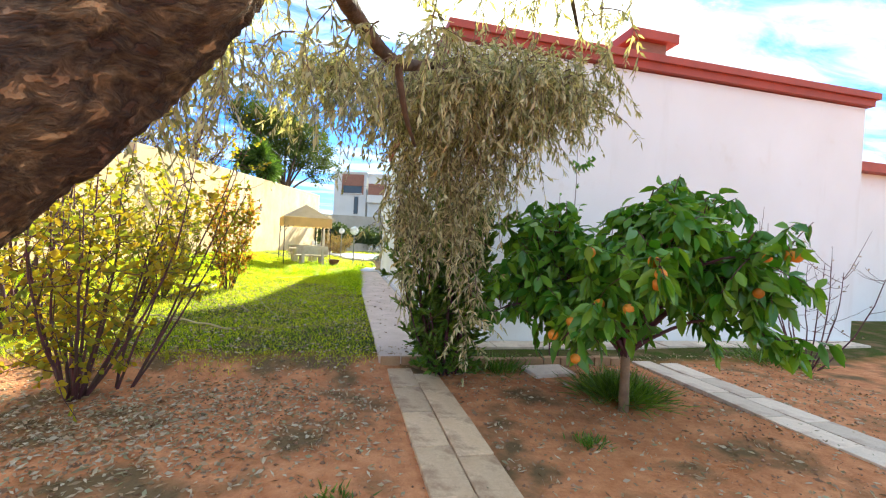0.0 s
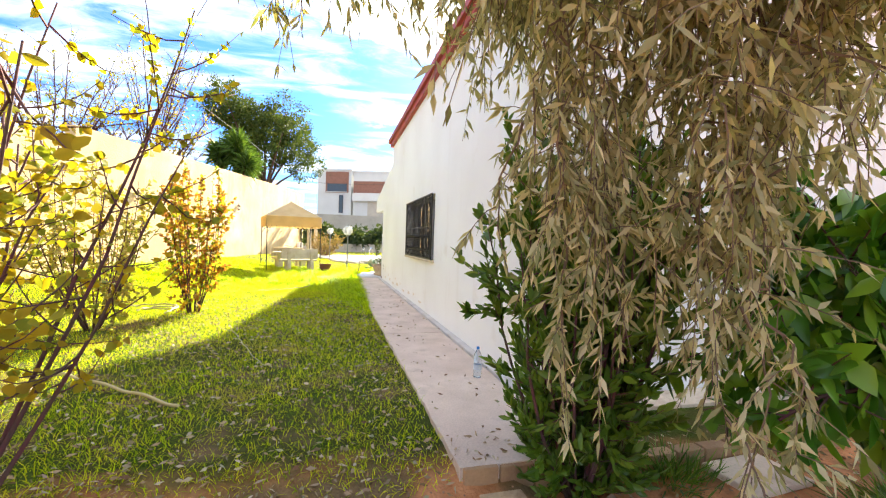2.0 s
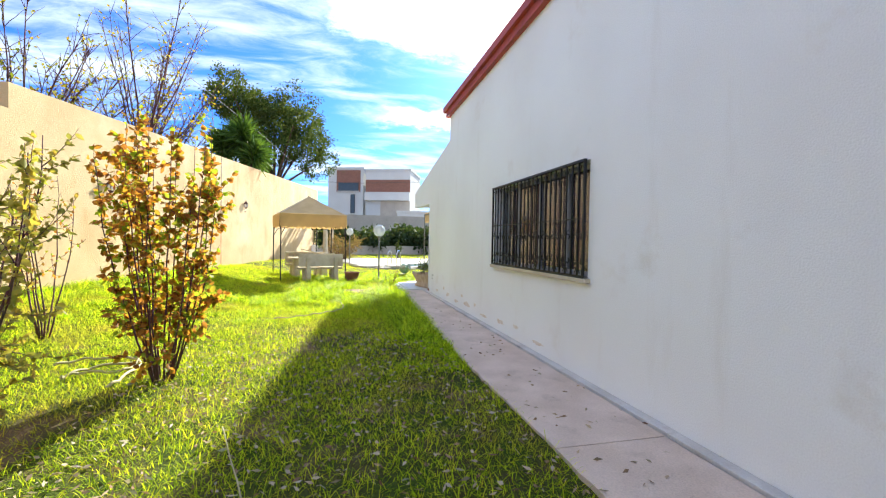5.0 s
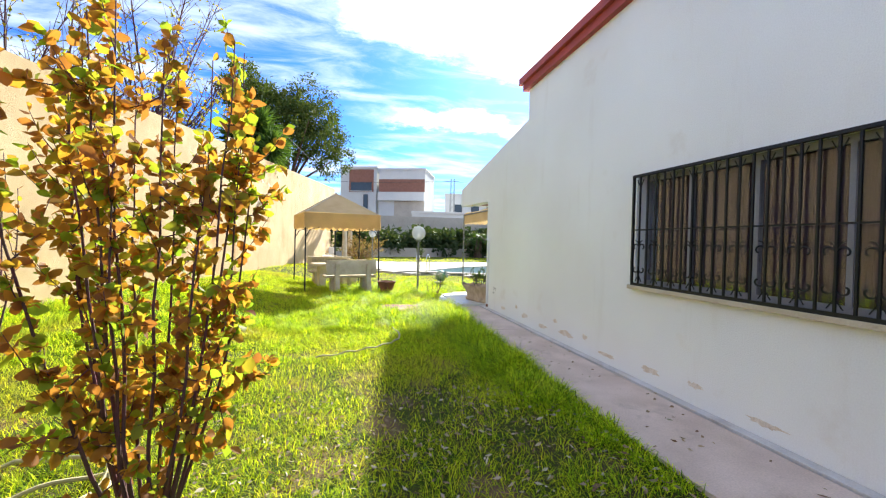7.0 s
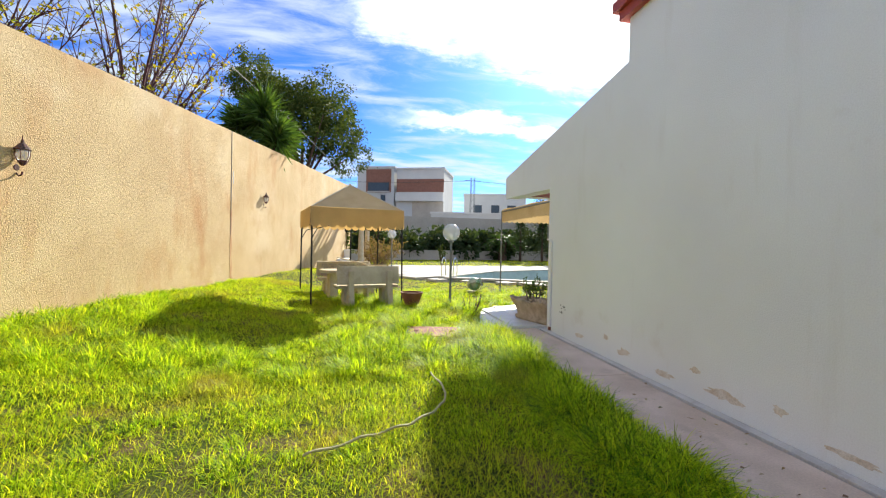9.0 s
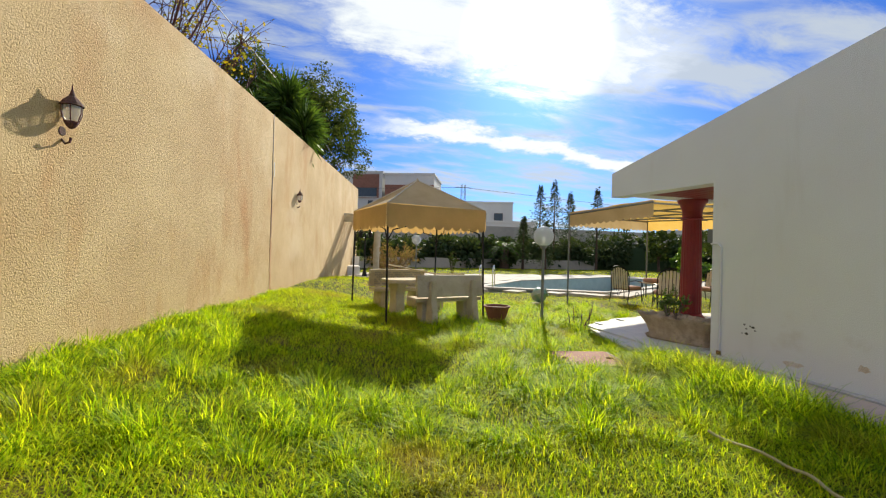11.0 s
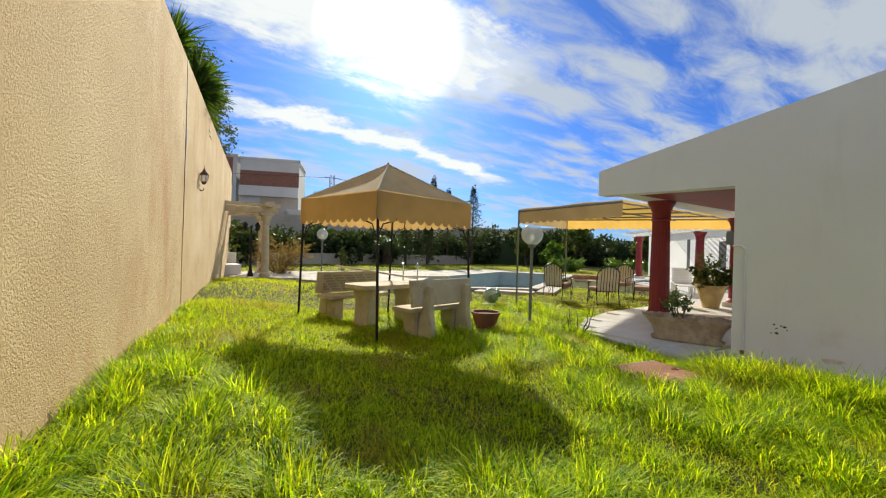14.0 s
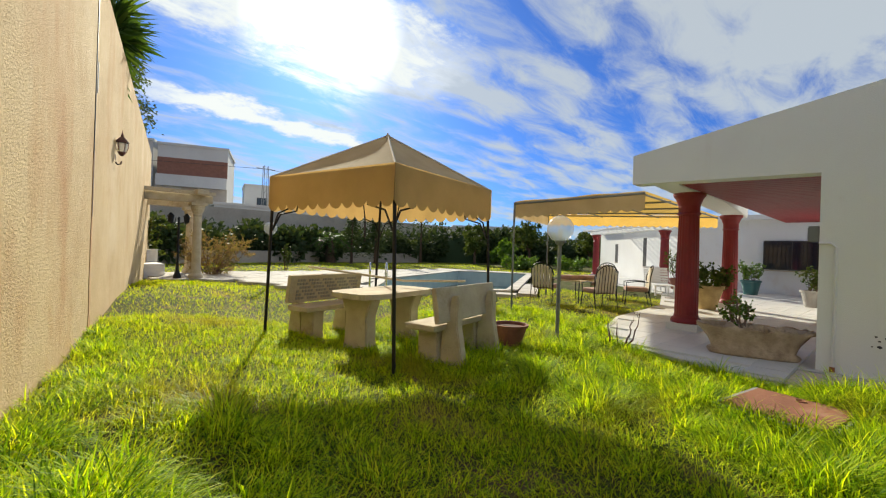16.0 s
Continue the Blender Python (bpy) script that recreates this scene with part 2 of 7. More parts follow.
def box(bm, x0, y0, z0, x1, y1, z1, bevel=0.0, m=None):
    r = bmesh.ops.create_cube(bm, size=1)
    vs = r["verts"]
    for v in vs:
        v.co = Vector((x0 + (v.co.x + 0.5) * (x1 - x0), y0 + (v.co.y + 0.5) * (y1 - y0), z0 + (v.co.z + 0.5) * (z1 - z0)))
    if bevel:
        es = list({e for v in vs for e in v.link_edges})
        nv = bmesh.ops.bevel(bm, geom=es, offset=bevel, segments=2, affect="EDGES", profile=0.6)["verts"]
        vs = list({v for v in vs if v.is_valid} | set(nv))
    if m is not None:
        bmesh.ops.transform(bm, matrix=m, verts=[v for v in vs if v.is_valid])
    return bm


def box_bm(*a, **k):
    return box(bmesh.new(), *a, **k)


def prism(bm, pts, axis, lo, hi):
    """A polygon pushed along one axis; pts are the two other coordinates in order."""
    def co(p, h):
        return {"x": (h, p[0], p[1]), "y": (p[0], h, p[1]), "z": (p[0], p[1], h)}[axis]
    a = [bm.verts.new(co(p, lo)) for p in pts]
    b = [bm.verts.new(co(p, hi)) for p in pts]
    fs = [bm.faces.new(a), bm.faces.new(b[::-1])]
    k = len(pts)
    for i in range(k):
        fs.append(bm.faces.new((a[i], b[i], b[(i + 1) % k], a[(i + 1) % k])))
    bmesh.ops.recalc_face_normals(bm, faces=fs)
    return bm


def lathe(bm, profile, n=24, centre=(0, 0), closed=True):
    rings = []
    for r, z in profile:
        rings.append([bm.verts.new((centre[0] + r * math.cos(2 * math.pi * i / n), centre[1] + r * math.sin(2 * math.pi * i / n), z)) for i in range(n)])
    for a, b in zip(rings, rings[1:]):
        for i in range(n):
            bm.faces.new((a[i], a[(i + 1) % n], b[(i + 1) % n], b[i]))
    if closed:
        bm.faces.new(rings[0][::-1])
        bm.faces.new(rings[-1])
    return bm


def tube(bm, pts, radii, n=7):
    """A round bar along a line of points."""
    pts = [Vector(p) for p in pts]
    if not hasattr(radii, "__len__"):
        radii = [radii] * len(pts)
    radii = [float(r) for r in radii]
    rings = []
    side = None
    for i, p in enumerate(pts):
        d = (pts[min(i + 1, len(pts) - 1)] - pts[max(i - 1, 0)]).normalized()
        if side is None:
            side = d.orthogonal().normalized()
        side = (side - d * side.dot(d)).normalized()
        up = d.cross(side)
        rings.append([bm.verts.new(p + radii[i] * (side * math.cos(2 * math.pi * k / n) + up * math.sin(2 * math.pi * k / n))) for k in range(n)])
    for a, b in zip(rings, rings[1:]):
        for k in range(n):
            bm.faces.new((a[k], a[(k + 1) % n], b[(k + 1) % n], b[k]))
    bm.faces.new(rings[0][::-1])
    bm.faces.new(rings[-1])
    return bm


def quick_mesh(name, verts, faces, mat, parent=None, smooth=False):
    """A mesh straight from arrays; all faces have the same number of corners."""
    verts, faces = np.asarray(verts, dtype=np.float32), np.asarray(faces, dtype=np.int32)
    me = bpy.data.meshes.new(name)
    k = faces.shape[1]
    me.vertices.add(len(verts)); me.loops.add(faces.size); me.polygons.add(len(faces))
    me.vertices.foreach_set("co", verts.ravel())
    me.loops.foreach_set("vertex_index", faces.ravel())
    me.polygons.foreach_set("loop_start", np.arange(0, faces.size, k, dtype=np.int32))
    me.polygons.foreach_set("loop_total", np.full(len(faces), k, dtype=np.int32))
    if smooth:
        me.polygons.foreach_set("use_smooth", np.ones(len(faces), dtype=bool))
    me.update(calc_edges=True)
    me.validate()
    me.materials.append(mat)
    ob = new(name, me)
    ob.parent = parent
    return ob


# ---- ground ----
WALL_P, WALL_A = Vector((-6.352, 19.383)), radians(9.7)      # the boundary wall's line
WALL_D = Vector((math.sin(WALL_A), math.cos(WALL_A)))


def wall_x(y):
    return WALL_P.x + (y - WALL_P.y) * math.tan(WALL_A)


def smooth_step(a, b, v):
    t = np.clip((v - a) / (b - a), 0, 1)
    return t * t * (3 - 2 * t)


def ground_z(x, y):
    """Height of the ground: lawn at about 0, bare earth a step lower in front, a rise towards the boundary wall."""
    x, y = np.asarray(x, float), np.asarray(y, float)
    wx = WALL_P.x + (y - WALL_P.y) * math.tan(WALL_A)
    front = 1 - smooth_step(-1.75, -1.15, y + 0.12 * np.sin(x * 3.1) + 0.07 * np.sin(x * 7.7))
    front = np.where(x > -0.5, 1 - smooth_step(10, 10.5, y), front)
    rise = 0.36 * (1 - smooth_step(0.3, 3.2, x - wx)) * smooth_step(2, 9, y) * (1 - smooth_step(22, 29, y))
    wave = 0.018 * np.sin(x * 1.7 + y * 0.6) + 0.014 * np.sin(y * 2.3 - x * 0.9)
    keep = 1 - smooth_step(30, 60, np.hypot(x, y - 8))
    return -0.03 - 0.14 * front * (1 - smooth_step(20, 30, np.abs(x))) + rise + wave * keep * 0.8


def make_ground():
    def axis(lo, hi, step, far):
        inner = np.arange(lo, hi + 1e-6, step)
        outer = np.array([3, 8, 18, 40, 90, 200, 500, 1200, 2500.0])
        return np.concatenate([(lo - outer)[::-1], inner, hi + outer])
    xs, ys = axis(-13, 22, 0.22, 0), axis(-12, 46, 0.22, 0)
    gx, gy = np.meshgrid(xs, ys)
    gz = ground_z(gx, gy)
    # the pool's basin is cut out below the paving
    inside = pool_inside(gx, gy, 0.25)
    gz = np.where(inside, -2.2, gz)
    v = np.stack([gx.ravel(), gy.ravel(), gz.ravel()], 1)
    nx, ny = len(xs), len(ys)
    i = (np.arange(ny - 1)[:, None] * nx + np.arange(nx - 1)[None, :]).ravel()
    f = np.stack([i, i + 1, i + nx + 1, i + nx], 1)
    m = material("lawn_and_earth", (0.055, 0.085, 0.010), 0.95, (0.085, 0.075, 0.024), 3.2, 45, 0.9, spread=0.35)
    nt = m.node_tree
    n, l = nt.nodes.new, nt.links.new
    bsdf = nt.nodes["Principled BSDF"]
    bsdf.inputs["Specular IOR Level"].default_value = 0.08
    grass = bsdf.inputs["Base Color"].links[0].from_socket
    tc, sep = n("ShaderNodeTexCoord"), n("ShaderNodeSeparateXYZ")
    l(tc.outputs["Object"], sep.inputs[0])
    wob = n("ShaderNodeTexNoise"); wob.inputs["Scale"].default_value, wob.inputs["Detail"].default_value = 1.8, 6
    l(tc.outputs["Object"], wob.inputs["Vector"])
    yy = n("ShaderNodeMath"); yy.operation = "MULTIPLY_ADD"; yy.inputs[1].default_value = 1.2
    l(wob.outputs[0], yy.inputs[0]); l(sep.outputs[1], yy.inputs[2])
    edge = n("ShaderNodeMapRange"); edge.inputs["From Min"].default_value, edge.inputs["From Max"].default_value = -0.85, -0.35
    l(yy.outputs[0], edge.inputs[0])
    earth = n("ShaderNodeTexNoise"); earth.inputs["Scale"].default_value, earth.inputs["Detail"].default_value, earth.inputs["Roughness"].default_value = 5, 9, 0.7
    l(tc.outputs["Object"], earth.inputs["Vector"])
    er = n("ShaderNodeValToRGB")
    er.color_ramp.elements[0].position, er.color_ramp.elements[1].position = 0.3, 0.72
    er.color_ramp.elements[0].color, er.color_ramp.elements[1].color = (0.38, 0.14, 0.058, 1), (0.70, 0.34, 0.17, 1)
    l(earth.outputs[0], er.inputs[0])
    mix = n("ShaderNodeMix"); mix.data_type = "RGBA"
    l(edge.outputs[0], mix.inputs["Factor"]); l(er.outputs[0], mix.inputs["A"]); l(grass, mix.inputs["B"])
    # bare soil showing between worn blades
    soil = n("ShaderNodeMapRange"); soil.inputs["From Min"].default_value, soil.inputs["From Max"].default_value = 0.52, 0.66
    l(wob.outputs[0], soil.inputs[0])
    m2 = n("ShaderNodeMix"); m2.data_type = "RGBA"
    m2.inputs["B"].default_value = (0.17, 0.115, 0.06, 1)
    l(soil.outputs[0], m2.inputs["Factor"]); l(mix.outputs["Result"], m2.inputs["A"])
    l(m2.outputs["Result"], bsdf.inputs["Base Color"])
    ob = quick_mesh("ground", v, f, m, smooth=True)
    return tagged(ob, "lawn and bare red earth ground of the garden", "ground", kind="structure")


POOL = [(0.2, 22.0), (4.2, 20.0), (13.6, 26.0), (11.2, 29.4), (3.4, 25.6)]


def pool_inside(x, y, grow=0.0):
    cx, cy = sum(p[0] for p in POOL) / len(POOL), sum(p[1] for p in POOL) / len(POOL)
    inside = np.ones(np.shape(x), bool)
    for (ax, ay), (bx, by) in zip(POOL, POOL[1:] + POOL[:1]):
        d = math.hypot(bx - ax, by - ay)
        inside &= ((bx - ax) * (y - ay) - (by - ay) * (x - ax)) / d > -grow
    return inside


make_ground()


# ---- house ----
def make_house():
    top0, top1 = 4.56, 4.36          # eave height at the front and at the far end
    def top(y):
        return top0 + (top1 - top0) * y / 9.55
    bm = bmesh.new()
    W0, W1, S, H = 3.80, 6.49, 1.07, 2.32
    prism(bm, [(0, -0.4), (W0, -0.4), (W0, top(W0)), (0, top0)], "x", 0, 0.3)
    prism(bm, [(W0, -0.4), (W1, -0.4), (W1, S), (W0, S)], "x", 0, 0.3)
    prism(bm, [(W0, H), (W1, H), (W1, top(W1)), (W0, top(W0))], "x", 0, 0.3)
    prism(bm, [(W1, -0.4), (11.74, -0.4), (11.74, 2.49), (14.09, 2.55), (14.09, 3.02), (9.55, 3.81), (9.55, top1), (W1, top(W1))], "x", 0, 0.3)
    tagged(shape("wall_west", bm, WHITE_WALL), "white rendered house wall with faint stains at its foot", "wall", kind="structure")
    bm = box_bm(0.3, 0, -0.4, 8.5, 0.3, 4.54)
    tagged(shape("wall_south", bm, WHITE_WALL), "white rendered house front wall", "wall", kind="structure")
    bm = box_bm(0.3, 9.25, -0.2, 8.5, 9.55, 4.36)
    tagged(shape("wall_north", bm, WHITE_WALL), "white rendered upper back wall", "wall", kind="structure")
    bm = box_bm(8.2, 0.3, -0.4, 8.5, 9.25, 4.4)
    tagged(shape("wall_east", bm, WHITE_WALL), "white rendered side wall", "wall", kind="structure")
    bm = box_bm(8.5, 2.6, -0.4, 17, 2.9, 4.0)
    box(bm, 16.7, 2.9, -0.4, 17.0, 12, 4.0)
    tagged(shape("wall_southeast", bm, WHITE_WALL), "white rendered wall of the set-back wing", "wall", kind="structure")
    # roof slab with its red overhanging edge
    bm = bmesh.new()
    prism(bm, [(-0.10, top0 + 0.004), (9.66, top1 - 0.01), (9.66, top1 + 0.2), (-0.10, top0 + 0.22)], "x", -0.08, 8.6)
    prism(bm, [(-0.16, top0 + 0.13), (9.72, top1 + 0.11), (9.72, top1 + 0.23), (-0.16, top0 + 0.25)], "x", -0.14, 8.66)
    tagged(shape("roof", bm, RED_TRIM), "flat roof with red painted overhanging edge", "roof", kind="structure")
    bm = box_bm(8.55, 2.3, 4.0, 17.2, 12, 4.25)
    tagged(shape("roof_wing", bm, RED_TRIM), "red edged roof of the set-back wing", "roof", kind="structure")
    # lower flat roof behind the sloping parapet
    bm = box_bm(0.3, 9.55, 2.66, 9.6, 13.5, 2.95)
    tagged(shape("roof_terrace", bm, WHITE_WALL), "white flat roof over the terrace", "roof", kind="structure")
    bm = box_bm(0.304, 11.75, 2.60, 9.6, 13.49, 2.656)
    for i in range(44):
        box(bm, 0.33 + i * 0.21, 11.76, 2.545, 0.515 + i * 0.21, 13.48, 2.598)
    tagged(shape("ceiling", bm, COLUMN_RED), "red painted timber ceiling of the terrace", "ceiling", kind="structure")
    bm = bmesh.new()
    prism(bm, [(0.304, 13.505), (0.304, 13.88), (7.1, 14.42), (7.35, 14.3), (7.35, 14.0), (3.0, 13.505)], "z", 2.55, 2.99)
    bmesh.ops.bevel(bm, geom=bm.edges[:], offset=0.02, segments=2, affect="EDGES")
    tagged(shape("terrace_beam", bm, WHITE_WALL), "white rendered beam over the terrace columns", "beam", kind="structure")
    # end wall closing the terrace side
    bm = box_bm(0.3, 11.44, -0.2, 8.5, 11.74, 2.62)
    tagged(shape("wall_terrace", bm, WHITE_WALL), "white rendered wall along the terrace", "wall", kind="structure")


make_house()

# path along the wall
def make_path():
    """Concrete bays with open joints and a gutter line along the wall."""
    base = tagged(shape("path", box_bm(-1.0, -1.20, -0.16, -0.01, 11.9, -0.045), BARK_SOIL), "worn pinkish concrete path along the house", "path", kind="structure")
    r = random.Random(4)
    y = -1.33
    while y < 11.9:
        y1 = min(y + r.uniform(1.7, 2.9), 11.9)
        bm = bmesh.new()
        # ragged outer edge, nearly straight joint to the gutter strip
        m = 18
        outer = [(-1.04 + 0.022 * noise.noise(Vector((0, (y + (y1 - y) * i / m) * 6.0, 3))) + 0.03 * max(0, noise.noise(Vector((5, (y + (y1 - y) * i / m) * 2.1, 1)))), y + (y1 - 0.004 - y) * i / m) for i in range(m + 1)]
        inner = [(-0.128 + 0.008 * noise.noise(Vector((9, (y + (y1 - y) * i / m) * 8.0, 1))), y + (y1 - 0.004 - y) * i / m) for i in range(m, -1, -1)]
        prism(bm, outer + inner, "z", -0.12, r.uniform(-0.003, 0.003))
        part("slab", bm, CONCRETE_PATH, base)
        part("gutter_strip", box_bm(-0.105, y, -0.06, -0.004, y1 - 0.003, 0.015 + r.uniform(0, 0.004), bevel=0.008), GUTTER, base, "pale cement strip along the wall foot")
        y = y1
    for i in range(4):
        part("riser_brick", box_bm(-1.02 + i * 0.25, -1.36, -0.2, -0.785 + i * 0.25, -1.19, -0.004 - 0.006 * (i % 2), bevel=0.012), BRICK_OCHRE, base)


make_path()

# boundary wall
def make_boundary():
    bm = bmesh.new()
    r = Matrix.Rotation(-WALL_A, 4, "Z")
    base = Matrix.Translation((WALL_P.x, WALL_P.y, 0)) @ r
    def ztop(s):
        return 4.50 + 0.04 * s
    prism(bm, [(-10.6, -0.5), (13.8, -0.5), (13.8, ztop(13.8)), (-10.6, ztop(-10.6))], "x", -0.25, 0)
    prism(bm, [(-34, -0.5), (-10.6, -0.5), (-10.6, 3.62), (-34, 3.2)], "x", -0.25, 0)
    bmesh.ops.transform(bm, matrix=base, verts=bm.verts)
    tagged(shape("boundary_wall", bm, TAN_WALL), "tall tan roughcast garden boundary wall", "wall", kind="structure")


make_boundary()


# ---- more materials ----
STONE_CREAM = material("cream_cast_stone", (0.60, 0.53, 0.40), 0.9, (0.50, 0.42, 0.30), 4, 55, 0.5, stain=(0.36, 0.27, 0.16), stain_scale=3.0, stain_lo=0.55)
CANVAS = material("cream_canvas", (0.62, 0.50, 0.31), 0.95, (0.54, 0.42, 0.25), 2, 160, 0.1, translucent=0.35)
# the cream canvas again, with the gold of sun shining through put into its colour
CANVAS_BACKLIT = material("backlit_canvas", (0.70, 0.49, 0.22), 0.95, (0.60, 0.41, 0.18), 2, 160, 0.1, translucent=0.42)
CANVAS_YELLOW = material("yellow_canvas", (0.75, 0.52, 0.16), 0.95, (0.68, 0.45, 0.12), 2, 160, 0.1, translucent=0.5)
BLACK_POST = material("black_steel", (0.018, 0.017, 0.018), 0.55, metal=0.4, bump=0.05)
GREY_POLE = material("grey_painted_pole", (0.20, 0.21, 0.20), 0.6, bump=0.1)
TERRACOTTA = material("terracotta", (0.25, 0.10, 0.06), 0.85, (0.18, 0.07, 0.045), 4, 60, 0.3, stain=(0.45, 0.36, 0.28), stain_scale=4, stain_lo=0.62)
TROUGH = material("weathered_stone", (0.56, 0.44, 0.31), 0.95, (0.40, 0.30, 0.20), 6, 40, 0.9, stain=(0.16, 0.11, 0.07), stain_scale=5, stain_lo=0.55)
RUST = material("rusty_steel_cover", (0.30, 0.115, 0.055), 0.85, (0.22, 0.08, 0.04), 2.5, 45, 0.4, stain=(0.42, 0.25, 0.16), stain_scale=2.0, stain_lo=0.55)
CONCRETE = material("grey_concrete", (0.38, 0.36, 0.33), 0.9, bump=0.4, spread=0.2)
FRAME_GREY = material("grey_window_frame", (0.26, 0.26, 0.28), 0.5, bump=0.05)
FRAME_DARK = material("dark_window_frame", (0.05, 0.05, 0.055), 0.5, bump=0.05)
SHUTTER_BROWN = material("brown_curtain", (0.075, 0.045, 0.058), 0.9, (0.05, 0.034, 0.048), 3, 40, 0.2)
PLASTIC_WHITE = material("white_plastic", (0.78, 0.78, 0.77), 0.4, bump=0.0, spread=0.04)
POOL_TILE = material("pool_tile", (0.52, 0.62, 0.62), 0.3, (0.44, 0.55, 0.56), 3, 20, 0.05)
PAVING = material("pale_paving", (0.56, 0.52, 0.47), 0.9, (0.47, 0.43, 0.38), 1.5, 40, 0.3, piece=0.08)
CUSHION = material("pink_cushion_cloth", (0.42, 0.27, 0.23), 0.95, (0.35, 0.22, 0.19), 5, 80, 0.2)
STRIPE_LIGHT = material("cream_cloth", (0.68, 0.62, 0.50), 0.95, bump=0.1)
BARK = material("rough_bark", (0.16, 0.095, 0.06), 0.95, (0.075, 0.045, 0.03), 7, 26, 1.0, spread=0.3)
def crack_bark(m):
    """Deep furrows across the bark, as a bump and as shade painted into the hollows."""
    nt = m.node_tree
    n, l = nt.nodes.new, nt.links.new
    bsdf = nt.nodes["Principled BSDF"]
    tc, mp, vo = n("ShaderNodeTexCoord"), n("ShaderNodeMapping"), n("ShaderNodeTexNoise")
    mp.inputs["Rotation"].default_value = (0, radians(-45), 0)
    mp.inputs["Scale"].default_value = (4.0, 22, 22)
    wn, ad = n("ShaderNodeTexNoise"), n("ShaderNodeMixRGB")
    wn.inputs["Scale"].default_value = 6
    ad.blend_type, ad.inputs[0].default_value = "ADD", 0.16
    l(tc.outputs["Object"], wn.inputs["Vector"])
    l(tc.outputs["Object"], ad.inputs[1]); l(wn.outputs["Color"], ad.inputs[2]); l(ad.outputs[0], mp.inputs[0])
    vo.inputs["Scale"].default_value, vo.inputs["Detail"].default_value, vo.inputs["Roughness"].default_value = 1.0, 8, 0.62
    l(mp.outputs[0], vo.inputs["Vector"])
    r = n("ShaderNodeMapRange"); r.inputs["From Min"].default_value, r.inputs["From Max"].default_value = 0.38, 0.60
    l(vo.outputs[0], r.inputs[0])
    bp = n("ShaderNodeBump"); bp.inputs["Strength"].default_value, bp.inputs["Distance"].default_value = 1.0, 0.05
    old = bsdf.inputs["Normal"].links[0].from_socket
    l(r.outputs[0], bp.inputs["Height"]); l(old, bp.inputs["Normal"]); l(bp.outputs[0], bsdf.inputs["Normal"])
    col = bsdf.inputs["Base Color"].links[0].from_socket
    # low noise turns dark brown: the furrows' shade is put into the colour
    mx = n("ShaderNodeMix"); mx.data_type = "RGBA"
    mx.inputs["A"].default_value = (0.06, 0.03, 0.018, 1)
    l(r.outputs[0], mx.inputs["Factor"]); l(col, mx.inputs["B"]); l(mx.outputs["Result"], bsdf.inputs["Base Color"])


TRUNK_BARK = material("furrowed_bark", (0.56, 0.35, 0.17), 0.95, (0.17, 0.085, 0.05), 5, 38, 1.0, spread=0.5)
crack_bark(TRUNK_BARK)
TWIG = material("brown_twig", (0.13, 0.042, 0.06), 0.9, (0.09, 0.06, 0.045), 8, 60, 0.3)
ROPE = material("straw_hose", (0.45, 0.39, 0.20), 0.7, bump=0.1)
BRICK_BAND = material("brown_cladding", (0.30, 0.14, 0.10), 0.8, (0.25, 0.115, 0.08), 3, 30, 0.2)
FAR_WHITE = material("far_white_render", (0.66, 0.66, 0.65), 0.9, (0.6, 0.6, 0.6), 0.4, 6, 0.05, spread=0.06)
FAR_GREY = material("far_grey_render", (0.36, 0.36, 0.37), 0.9, bump=0.05, spread=0.06)
FAR_CREAM = material("far_cream_render", (0.56, 0.50, 0.42), 0.9, (0.48, 0.42, 0.35), 0.6, 8, 0.1, stain=(0.36, 0.30, 0.25), stain_scale=0.5, stain_lo=0.55)
FAR_GLASS = material("far_window_glass", (0.05, 0.07, 0.09), 0.15, bump=0.0)


def glass(name, tint=(1, 1, 1), rough=0.0, ior=1.45):
    m = bpy.data.materials.new(name)
    m.use_nodes = True
    b = m.node_tree.nodes["Principled BSDF"]
    b.inputs["Base Color"].default_value = (*tint, 1)
    b.inputs["Transmission Weight"].default_value = 1.0
    b.inputs["Roughness"].default_value = rough
    b.inputs["IOR"].default_value = ior
    return m


GLOBE_GLASS = material("opal_globe", (0.86, 0.88, 0.90), 0.12, bump=0.0, spread=0.03)
GLOBE_GLASS.node_tree.nodes["Principled BSDF"].inputs["Alpha"].default_value = 0.42
CLEAR = glass("clear_glass", (0.95, 0.97, 1.0))
BLUE_PET = glass("pale_blue_plastic", (0.78, 0.9, 1.0), 0.05, 1.3)
WINDOW_GLASS = material("dark_reflecting_glass", (0.025, 0.03, 0.045), 0.05, bump=0.0, spread=0.02)


def bar_bm(pts, r, n=6):
    return tube(bmesh.new(), pts, r, n)


def grid_bm(fn, nu, nv, thick=0.0):
    """A sheet from fn(u, v) in 0..1; thick gives it a back."""
    bm = bmesh.new()
    vs = [[bm.verts.new(fn(i / nu, j / nv)) for j in range(nv + 1)] for i in range(nu + 1)]
    for i in range(nu):
        for j in range(nv):
            bm.faces.new((vs[i][j], vs[i + 1][j], vs[i + 1][j + 1], vs[i][j + 1]))
    if thick:
        bm.normal_update()
        bmesh.ops.solidify(bm, geom=bm.faces[:], thickness=thick)
    return bm


